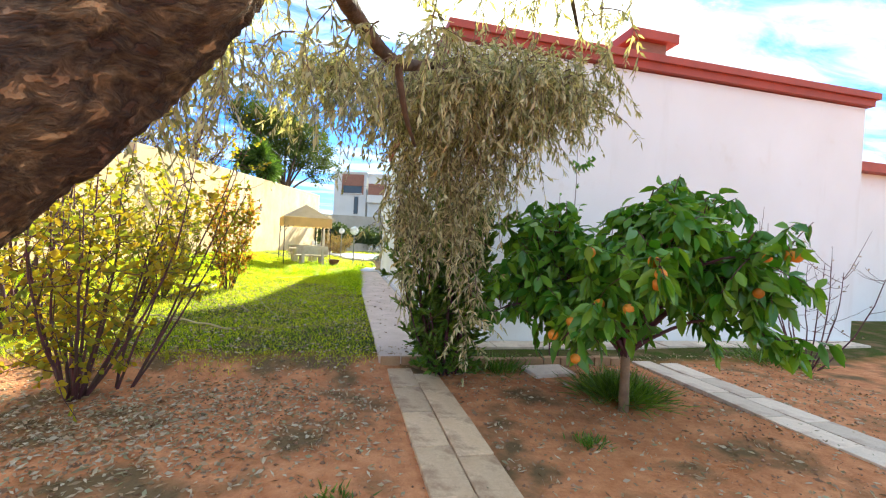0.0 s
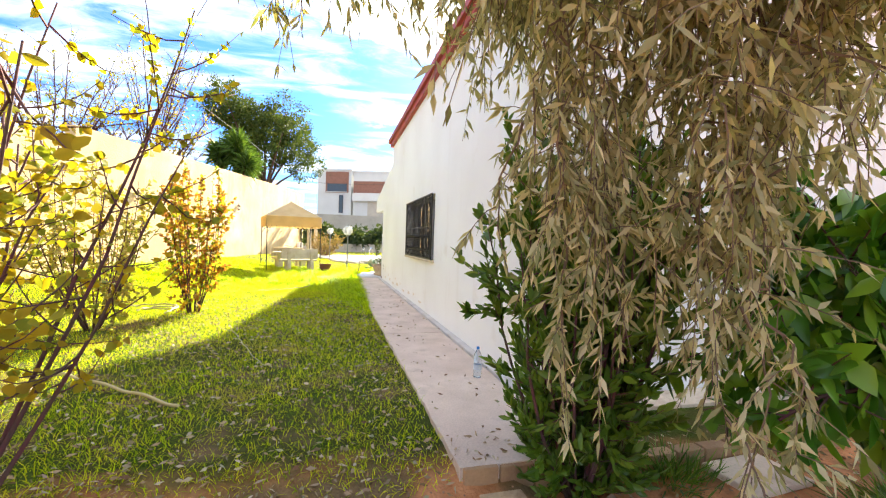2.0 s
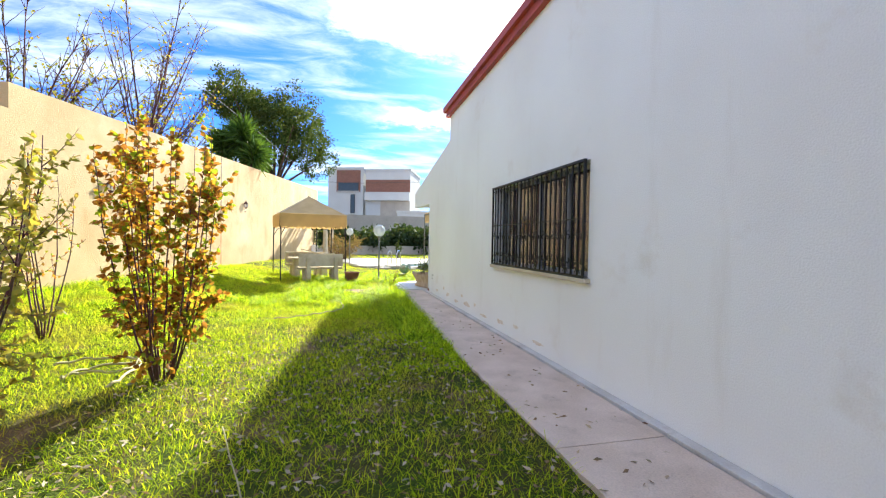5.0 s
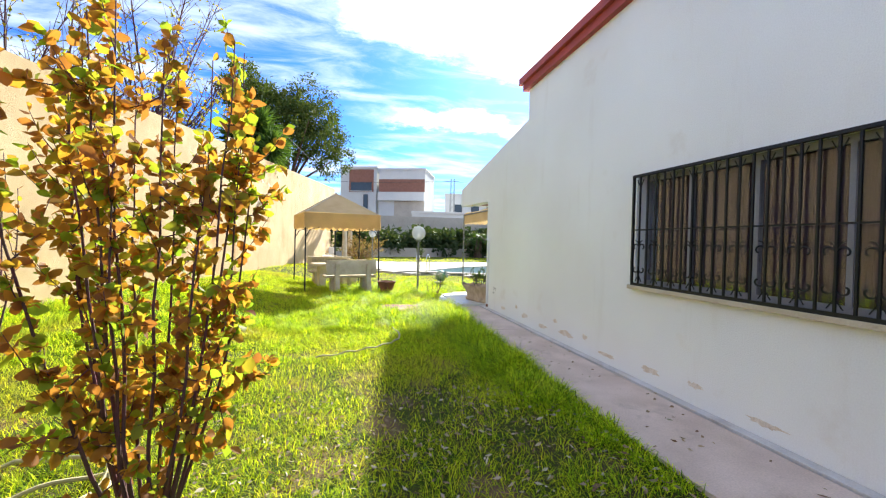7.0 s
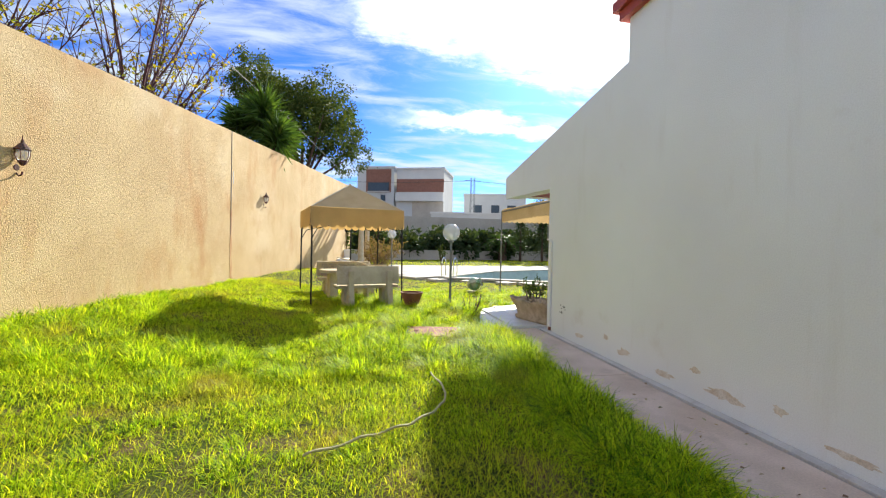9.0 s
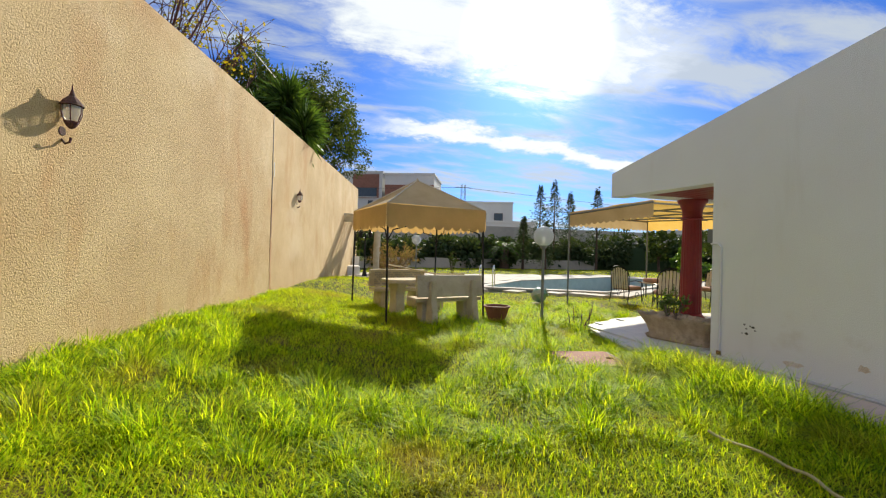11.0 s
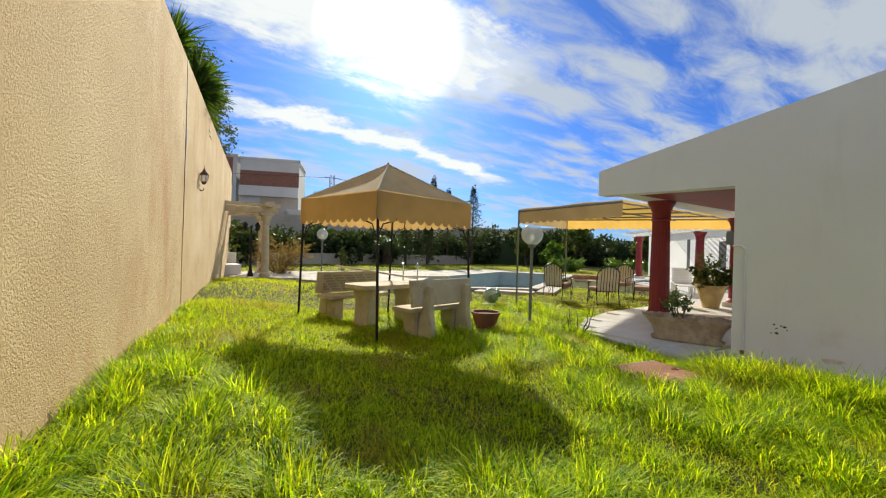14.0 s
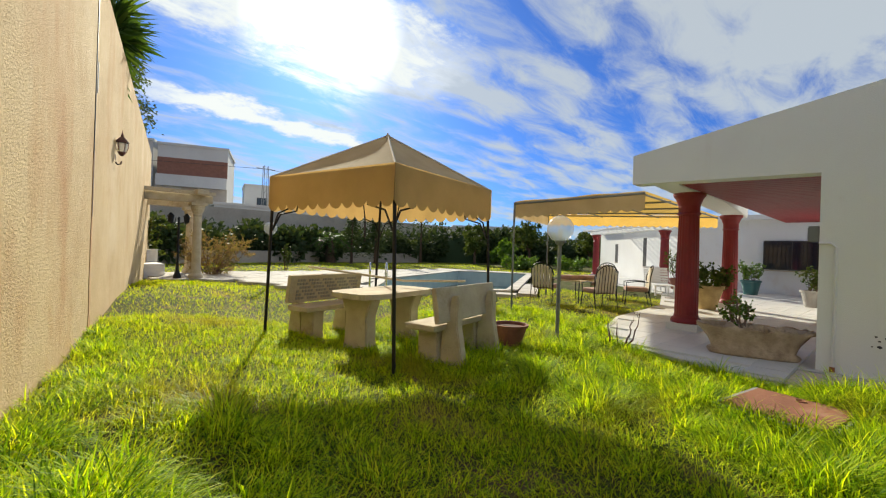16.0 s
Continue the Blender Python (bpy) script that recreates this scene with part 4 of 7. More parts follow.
def make_awning():
    a = thing("awning", 0, 0, 0, "cream and yellow canvas awning on a grey steel frame", "awning")
    A, B, C, D = Vector((1.0, 17.3, 2.56)), Vector((1.25, 14.38, 2.62)), Vector((5.0, 19.0, 2.66)), Vector((8.4, 15.0, 2.72))
    part("cover", grid_bm(lambda u, v: (A * (1 - u) * (1 - v) + B * u * (1 - v) + C * (1 - u) * v + D * u * v) + Vector((0, 0, 0.02 * math.sin(u * 12))), 12, 12), CANVAS_YELLOW, a, "sun-faded canvas cover", True)
    for P, Q, mt, nm in ((B, A, CANVAS, "valance"), (A, C, CANVAS, "valance"), (C, D, CANVAS_YELLOW, "valance")):
        def val(u, v, P=P, Q=Q):
            p = P.lerp(Q, u)
            k = (Q - P).length / 0.22
            return p - Vector((0, 0, v * (0.34 + 0.05 * abs(math.sin(math.pi * k * u)))))
        part(nm, grid_bm(val, 130, 2), mt, a)
    part("piping", bar_bm([B - Vector((0, 0, 0.06)), A - Vector((0, 0, 0.06))], 0.012, 5), material("brown_braid", (0.16, 0.06, 0.03), 0.9), a, "brown braid along the edge")
    part("piping", bar_bm([A - Vector((0, 0, 0.06)), C - Vector((0, 0, 0.06))], 0.012, 5), bpy.data.materials["brown_braid"], a, "brown braid along the edge")
    for P in (A, C):
        part("post", bar_bm([(P.x, P.y, -0.1), (P.x, P.y, P.z - 0.02)], 0.024, 8), GREY_POLE, a)
    for f in (0.0, 0.25, 0.5, 0.75, 1.0):
        part("rafter", bar_bm([A.lerp(C, f) - Vector((0, 0, 0.05)), B.lerp(D, f) - Vector((0, 0, 0.05))], 0.022, 6), GREY_POLE, a)
    for f in (0.0, 0.33, 0.66, 1.0):
        part("purlin", bar_bm([A.lerp(B, f) - Vector((0, 0, 0.08)), C.lerp(D, f) - Vector((0, 0, 0.08))], 0.02, 6), GREY_POLE, a)


make_awning()


# ---- loose things round the terrace ----
def ring_pot(name, x, y, z, r0, r1, h, mat, label, cat="pot", n=22):
    t = thing(name, x, y, z, label, cat)
    part("vessel", lathe(bmesh.new(), [(r0, 0), (r0 * 1.08, h * 0.15), (r1 * 0.93, h * 0.75), (r1 * 0.95, h * 0.86), (r1 * 1.05, h * 0.88), (r1 * 1.07, h), (r1 * 0.93, h), (r1 * 0.9, h * 0.86)], n), mat, t)
    part("soil", lathe(bmesh.new(), [(r1 * 0.9, h * 0.84), (r1 * 0.5, h * 0.88), (0.01, h * 0.9)], n), BARK, t, "dark dry soil")
    return t


def make_trough():
    t = thing("stone_trough", 0.10, 12.42, 0.040, "weathered stone planter trough with a ragged rim", "planter", turn=-74)
    r = random.Random(9)
    bm = bmesh.new()
    n = 56
    def ring(lx, ly, z, rag):
        out = []
        for i in range(n):
            a = 2 * math.pi * i / n
            c, s_ = math.cos(a), math.sin(a)
            k = 1 / (abs(c) ** 4 + abs(s_) ** 4) ** 0.25
            out.append(bm.verts.new((lx * k * c + rag * r.uniform(-1, 1), ly * k * s_ + rag * r.uniform(-1, 1), z + rag * 2.2 * r.uniform(-1, 1))))
        return out
    rings = [ring(0.50, 0.19, 0, 0), ring(0.53, 0.21, 0.05, 0), ring(0.47, 0.17, 0.09, 0.003), ring(0.52, 0.20, 0.22, 0.004), ring(0.62, 0.26, 0.36, 0.008), ring(0.66, 0.28, 0.40, 0.014), ring(0.58, 0.22, 0.39, 0.012), ring(0.54, 0.19, 0.30, 0)]
    for a, b in zip(rings, rings[1:]):
        for i in range(n):
            bm.faces.new((a[i], a[(i + 1) % n], b[(i + 1) % n], b[i]))
    bm.faces.new(rings[0][::-1])
    bm.faces.new(rings[-1])
    part("basin", bm, TROUGH, t, smooth=True)
    for i in range(16):
        bm = bmesh.new()
        bmesh.ops.create_icosphere(bm, subdivisions=2, radius=r.uniform(0.04, 0.075))
        for v in bm.verts:
            v.co *= 1 + 0.35 * noise.noise(v.co * 17 + Vector((i, 0, 0)))
        o = part("rim_stone", bm, TROUGH, t, smooth=True)
        o.location = (r.uniform(-0.5, 0.5), r.uniform(-0.15, 0.15), 0.37)


make_trough()
ring_pot("large_pot", 5.55, 14.45, 0.042, 0.2, 0.36, 0.62, material("yellowed_stone_pot", (0.55, 0.42, 0.20), 0.9, (0.40, 0.29, 0.13), 4, 50, 0.4), "large ochre stone pot on the terrace", "pot")
ring_pot("teal_pot", 12.5, 14.9, 0.042, 0.22, 0.33, 0.55, material("teal_glaze", (0.05, 0.17, 0.17), 0.3, bump=0.05), "dark teal glazed pot by the wall")
ring_pot("grey_pot", 9.3, 12.75, 0.042, 0.2, 0.3, 0.48, CONCRETE, "grey concrete plant pot on the terrace")
ring_pot("bush_pot", 12.2, 17.4, 0.042, 0.2, 0.3, 0.45, TERRACOTTA, "terracotta pot with a leggy shrub")
ring_pot("terracotta_pot", -2.03, 14.96, 0.0, 0.17, 0.26, 0.30, TERRACOTTA, "chipped terracotta pot standing in the grass")


def make_cover():
    c = thing("manhole_cover", -2.03, 11.72, -0.02, "rusty steel inspection cover in a concrete rim", "cover", turn=-10)
    for d in ((-0.47, -0.44, 0.47, -0.395), (-0.47, 0.395, 0.47, 0.44), (-0.47, -0.395, -0.425, 0.395), (0.425, -0.395, 0.47, 0.395)):
        part("rim", box_bm(d[0], d[1], -0.12, d[2], d[3], 0.03, bevel=0.008), CONCRETE, c, "pale concrete rim")
    part("plate", box_bm(-0.42, -0.39, -0.02, 0.42, 0.39, 0.042, bevel=0.005), RUST, c)
    for sx in (-0.3, 0.3):
        part("lifting_ring", bar_bm([(sx + 0.04 * math.cos(a), 0.04 * math.sin(a), 0.046) for a in np.linspace(0, 5.6, 10)], 0.006, 5), RUST, c)


make_cover()


def make_bottle():
    b = thing("water_bottle", -0.33, 0.34, 0.004, "clear plastic water bottle with a blue cap", "bottle")
    prof = [(0.038, 0), (0.043, 0.01), (0.043, 0.06), (0.040, 0.07), (0.043, 0.08), (0.043, 0.13), (0.039, 0.14), (0.043, 0.15), (0.043, 0.2), (0.038, 0.235), (0.022, 0.275), (0.0135, 0.29), (0.0135, 0.30)]
    part("body", lathe(bmesh.new(), prof, 20), BLUE_PET, b, "pale blue transparent body", True)
    part("cap", lathe(bmesh.new(), [(0.0155, 0.298), (0.016, 0.32), (0.014, 0.323)], 14), material("blue_cap", (0.02, 0.22, 0.6), 0.4, bump=0), b, "blue screw cap")
    part("label", lathe(bmesh.new(), [(0.0436, 0.085), (0.0436, 0.14)], 20, closed=False), material("pale_label", (0.6, 0.68, 0.8), 0.5, bump=0), b, "pale printed label")


make_bottle()


def hose(name, pts, r, label):
    h = thing(name, 0, 0, 0, label, "hose")
    ps = []
    for i in range(len(pts) - 1):
        p0, p1, p2, p3 = (Vector(pts[max(0, min(len(pts) - 1, i + k))]) for k in (-1, 0, 1, 2))
        for k in range(8):
            t = k / 8
            q = 0.5 * (2 * p1 + (p2 - p0) * t + (2 * p0 - 5 * p1 + 4 * p2 - p3) * t * t + (3 * p1 - p0 - 3 * p2 + p3) * t ** 3)
            ps.append((q.x, q.y, float(ground_z(q.x, q.y)) + 0.06 + 0.012 * math.sin(i * 3 + k)))
    part("tube", bar_bm(ps, r, 7), ROPE, h)


hose("garden_hose", [(-3.6, 7.75), (-3.17, 7.98), (-2.8, 8.15), (-2.5, 8.5), (-2.40, 8.9), (-2.45, 9.5)], 0.011, "pale straw-coloured hose lying in the grass")
hose("old_cord", [(-3.35, 3.3), (-3.05, 2.4), (-2.88, 1.9), (-2.6, 1.2), (-2.42, 0.94)], 0.005, "thin pale cord lying on the lawn")
hose("garden_hose_coil", [(-5.49, 5.30), (-5.27, 5.51), (-4.74, 5.37), (-4.67, 4.90), (-5.05, 4.89), (-5.14, 4.77), (-5.05, 5.05), (-4.64, 5.20), (-4.55, 4.53), (-4.58, 4.36)], 0.014, "straw-coloured hose in loose coils on the grass")
hose("garden_hose", [(-4.51, 1.04), (-4.27, 0.99), (-3.52, 0.38), (-2.96, -0.13)], 0.014, "straw-coloured hose end lying on the lawn edge")


def make_chair(first=None, m=None):
    if first:
        return copy_thing(first, m)
    c = thing("iron_chair", 0, 0, 0, "black wrought-iron garden chair with striped cream back", "chair", "chairs under the awning")
    for sx in (-0.3, 0.3):
        part("leg", bar_bm([(sx, 0.3, -0.02), (sx * 0.95, 0.26, 0.38), (sx, 0.27, 0.62), (sx, 0.0, 0.66), (sx, -0.26, 0.64)], 0.012, 6), IRON, c)
        part("leg", bar_bm([(sx, -0.36, -0.02), (sx, -0.28, 0.38)], 0.012, 6), IRON, c)
    part("back_frame", bar_bm([(-0.3, -0.28, 0.3)] + [(-0.3 * math.cos(a), -0.30 - 0.10 * math.sin(a), 0.8 + 0.28 * math.sin(a)) for a in np.linspace(0, math.pi, 14)] + [(0.3, -0.28, 0.3)], 0.014, 6), IRON, c)
    for i in range(7):
        x = -0.24 + i * 0.08
        top = 0.8 + 0.28 * math.sqrt(max(0, 1 - (x / 0.3) ** 2))
        part("back_stripe", grid_bm(lambda u, v, x=x, top=top: (x - 0.026 + u * 0.052, -0.285 - 0.07 * v, 0.42 + v * (top - 0.06 - 0.42)), 1, 4, 0.025), STRIPE_LIGHT, c)
        part("back_bar", bar_bm([(x + 0.04, -0.28, 0.35), (x + 0.04, -0.36, top - 0.02)], 0.008, 5), IRON, c)
    bm = box_bm(-0.28, -0.26, 0.38, 0.28, 0.28, 0.50, bevel=0.04)
    part("cushion", bm, CUSHION, c, "faded pink seat cushion", True)
    part("scroll", bar_bm([(0.3 + 0.0, 0.05 + 0.10 * math.cos(a) * (1 - a / 9), 0.24 + 0.10 * math.sin(a) * (1 - a / 9)) for a in np.linspace(0, 7, 18)], 0.008, 5), IRON, c)
    part("scroll", bar_bm([(-0.3, 0.05 + 0.10 * math.cos(a) * (1 - a / 9), 0.24 + 0.10 * math.sin(a) * (1 - a / 9)) for a in np.linspace(0, 7, 18)], 0.008, 5), IRON, c)
    return c


CHAIR = make_chair()
for o in CHAIR.children:
    o.data.transform(Matrix.Scale(1.06, 4))
for x, y, a in ((3.45, 18.0, -75), (5.2, 16.15, 30), (6.15, 17.6, 100)):
    make_chair(CHAIR, pose(x, y, -0.04, 0, 0, a))
CHAIR.matrix_world = pose(3.5, 16.4, -0.04, 0, 0, -30)


def make_low_table():
    t = thing("low_table", 4.35, 17.5, 0, "low iron garden table with a pale top", "table")
    part("tabletop", box_bm(-0.55, -0.4, 0.58, 0.55, 0.4, 0.62, bevel=0.012), STONE_CREAM, t)
    for sx in (-0.48, 0.48):
        for sy in (-0.33, 0.33):
            part("leg", bar_bm([(sx, sy, -0.02), (sx * 0.9, sy * 0.9, 0.3), (sx, sy, 0.58)], 0.014, 6), IRON, t)
    for i, (x, y, z) in enumerate(((4.1, 17.6, 0.62), (4.55, 17.35, 0.62))):
        c = thing("folded_cushion", x, y, z, "faded pink cushion lying on the table", "cushion")
        part("cover", box_bm(-0.25, -0.2, 0.0, 0.25, 0.2, 0.13, bevel=0.05), CUSHION, c, "", True)


make_low_table()


def make_lounger(x, y, turn):
    l = thing("sun_lounger", x, y, 0.055, "white plastic sun lounger with raised back", "lounger", "white loungers by the terrace", turn=turn)
    for i in range(9):
        part("slat", box_bm(-0.3, -0.1 + i * 0.13, 0.33, 0.3, 0.0 + i * 0.13, 0.36, bevel=0.008), PLASTIC_WHITE, l)
    for i in range(6):
        part("back_slat", box_bm(-0.3, -0.16 - i * 0.042, 0.36 + i * 0.095, 0.3, -0.13 - i * 0.042, 0.44 + i * 0.095, bevel=0.008), PLASTIC_WHITE, l)
    for sx in (-0.29, 0.29):
        for sy in (0.0, 0.95):
            part("leg", bar_bm([(sx, sy, -0.02), (sx, sy - 0.03, 0.33)], 0.03, 6), PLASTIC_WHITE, l)


make_lounger(9.0, 16.9, 120)
make_lounger(10.2, 17.6, 120)


def make_frog():
    f = thing("garden_urn", 0.02, 17.5, 0.0, "tipped pale green glazed garden urn on the lawn", "urn", turn=-30)
    green = material("pale_green_glaze", (0.16, 0.36, 0.27), 0.35, (0.5, 0.48, 0.36), 5, 30, 0.05)
    bm = lathe(bmesh.new(), [(0.10, 0.0), (0.13, 0.02), (0.26, 0.16), (0.30, 0.30), (0.24, 0.44), (0.15, 0.52), (0.16, 0.58), (0.20, 0.61), (0.13, 0.56)], 22)
    bmesh.ops.transform(bm, matrix=pose(0, 0, 0.25, 0, 68, 0), verts=bm.verts)
    part("body", bm, green, f, "", True)
    for s_ in (-1, 1):
        part("handle", bar_bm([(0.5, s_ * 0.15, 0.42), (0.42, s_ * 0.34, 0.5), (0.22, s_ * 0.38, 0.42), (0.12, s_ * 0.27, 0.34)], 0.03, 7), green, f, "pale green curved handle")
    part("foot", box_bm(-0.05, -0.2, -0.03, 0.3, 0.2, 0.06, bevel=0.03), STONE_CREAM, f, "cream glazed foot", True)
    for o in f.children:
        o.data.transform(Matrix.Scale(0.72, 4))


make_frog()


# ---- pool ----
def make_pool():
    p = thing("pool", 0, 0, 0, "swimming pool with pale blue tiled walls, partly filled", "pool", kind="structure")
    n = len(POOL)
    cx, cy = sum(q[0] for q in POOL) / n, sum(q[1] for q in POOL) / n
    for i in range(n):
        (ax, ay), (bx, by) = POOL[i], POOL[(i + 1) % n]
        L = math.hypot(bx - ax, by - ay)
        ang = math.atan2(by - ay, bx - ax)
        bm = box_bm(-0.1, -0.2, -1.9, L + 0.1, 0.0, 0.06)
        bmesh.ops.transform(bm, matrix=Matrix.Translation((ax, ay, 0)) @ Matrix.Rotation(ang, 4, "Z"), verts=bm.verts)
        part("pool_wall", bm, POOL_TILE, p)
        k = max(1, int(L / 0.6))
        for j in range(k):
            bm = box_bm(j * L / k + 0.004, -0.36, 0.06, (j + 1) * L / k - 0.004, 0.03, 0.115, bevel=0.012)
            bmesh.ops.transform(bm, matrix=Matrix.Translation((ax, ay, 0)) @ Matrix.Rotation(ang, 4, "Z"), verts=bm.verts)
            part("coping_stone", bm, PAVING, p)
    bm = bmesh.new()
    prism(bm, POOL, "z", -2.0, -1.85)
    part("pool_floor", bm, POOL_TILE, p)
    water = material("pool_water", (0.05, 0.16, 0.15), 0.06, (0.06, 0.18, 0.17), 1.2, 4, 0.06, spread=0.05)
    bm = bmesh.new()
    prism(bm, POOL, "z", -0.72, -0.71)
    part("water", bm, water, p, "dull green-blue pool water")
    lad = thing("pool_ladder", 0.45, 22.15, 0.1, "chrome pool ladder with curved rails", "pool ladder", turn=-30)
    chrome = material("chrome", (0.7, 0.7, 0.7), 0.15, metal=1.0, bump=0)
    for sx in (-0.25, 0.25):
        part("rail", bar_bm([(sx, -0.45, 0.0), (sx, -0.45, 0.55)] + [(sx, -0.2 - 0.25 * math.cos(a), 0.55 + 0.25 * math.sin(a)) for a in np.linspace(0, math.pi, 9)] + [(sx, 0.05, 0.3), (sx, 0.05, -0.9)], 0.02, 7), chrome, lad)
    for z in (-0.15, -0.45, -0.75):
        part("tread", box_bm(-0.25, 0.02, z, 0.25, 0.1, z + 0.03, bevel=0.006), PLASTIC_WHITE, lad)


make_pool()
PAVE_POLY = [(-4.6, 28.0), (-2.2, 26.6), (-1.2, 21.8), (3.9, 18.9), (15.6, 25.6), (13.0, 32.5), (4.0, 31.5), (-3.8, 31.5)]


def in_poly(pts, x, y):
    c = False
    for (ax, ay), (bx, by) in zip(pts, pts[1:] + pts[:1]):
        if (ay > y) != (by > y) and x < (bx - ax) * (y - ay) / (by - ay) + ax:
            c = not c
    return c


def make_paving():
    bm = bmesh.new()
    r = random.Random(3)
    ang = radians(34)
    ca, sa = math.cos(ang), math.sin(ang)
    for i in range(-40, 50):
        for j in range(-40, 50):
            u, v = i * 0.62, j * 0.62
            x, y = 4 + u * ca - v * sa, 25 + u * sa + v * ca
            if in_poly(PAVE_POLY, x, y) and not bool(pool_inside(np.array(x), np.array(y), 0.62)):
                z = 0.07 + r.uniform(-0.005, 0.005)
                m = Matrix.Translation((x, y, 0)) @ Matrix.Rotation(ang, 4, "Z")
                q = [bm.verts.new(m @ Vector((sx * 0.302, sy * 0.302, zz))) for zz in (-0.1, z) for sx, sy in ((-1, -1), (1, -1), (1, 1), (-1, 1))]
                bm.faces.new(q[4:8])
                for a in range(4):
                    bm.faces.new((q[a], q[(a + 1) % 4], q[4 + (a + 1) % 4], q[4 + a]))
    me_ob = shape("pool_paving", bm, PAVING)
    tagged(me_ob, "pale square paving round the pool", "paving", kind="structure")


make_paving()


# ---- stone pergola at the end of the wall ----
def make_pergola():
    p = thing("stone_pergola", -3.3, 29.6, 0.05, "cream stone pergola with turned columns beside the boundary wall", "pergola")
    for dx, dy in ((0.0, -1.6), (0.35, 1.2)):
        bm = lathe(bmesh.new(), [(0.24, -0.1), (0.24, 0.12), (0.17, 0.2), (0.15, 0.4), (0.145, 1.3), (0.13, 2.2), (0.15, 2.24), (0.14, 2.3), (0.21, 2.45), (0.22, 2.58)], 18, (dx, dy))
        part("column", bm, STONE_CREAM, p)
        part("abacus", box_bm(dx - 0.26, dy - 0.26, 2.58, dx + 0.26, dy + 0.26, 2.68, bevel=0.015), STONE_CREAM, p)
        part("beam", box_bm(-2.0 + dx, dy - 0.12, 2.68, dx + 0.45, dy + 0.12, 2.95, bevel=0.02), STONE_CREAM, p)
    part("beam", box_bm(-0.15, -2.2, 2.95, 0.2, 2.0, 3.12, bevel=0.02), STONE_CREAM, p)
    for i in range(6):
        part("rafter", box_bm(-2.0, -1.9 + i * 0.7, 2.952, 0.5, -1.8 + i * 0.7, 3.07), STONE_CREAM, p)
    b = thing("masonry_seat", -4.35, 30.4, 0.05, "white rendered masonry seat under the pergola", "bench")
    part("seat", box_bm(-0.3, -1.0, -0.1, 0.35, 1.0, 0.45, bevel=0.03), WHITE_WALL, b)
    part("back", box_bm(-0.42, -1.0, -0.1, -0.3, 1.0, 1.05, bevel=0.03), WHITE_WALL, b)
    part("arm", box_bm(-0.3, 0.85, 0.45, 0.4, 1.05, 0.95, bevel=0.03), WHITE_WALL, b)
    l = thing("iron_lantern_post", -3.85, 28.1, 0.0, "dark iron lamp post with twin lanterns", "garden lamp")
    part("post", lathe(bmesh.new(), [(0.14, -0.1), (0.13, 0.1), (0.06, 0.35), (0.04, 0.6), (0.035, 2.1), (0.05, 2.14), (0.02, 2.2)], 12), IRON, l)
    for s_ in (-1, 1):
        part("arm", bar_bm([(0, 0, 1.95), (s_ * 0.12, 0, 2.02), (s_ * 0.24, 0, 1.96)], 0.012, 5), IRON, l)
        part("lantern", lathe(bmesh.new(), [(0.03, 1.98), (0.08, 2.02), (0.1, 2.2), (0.12, 2.22), (0.02, 2.34)], 8, (s_ * 0.24, 0)), IRON, l)


make_pergola()


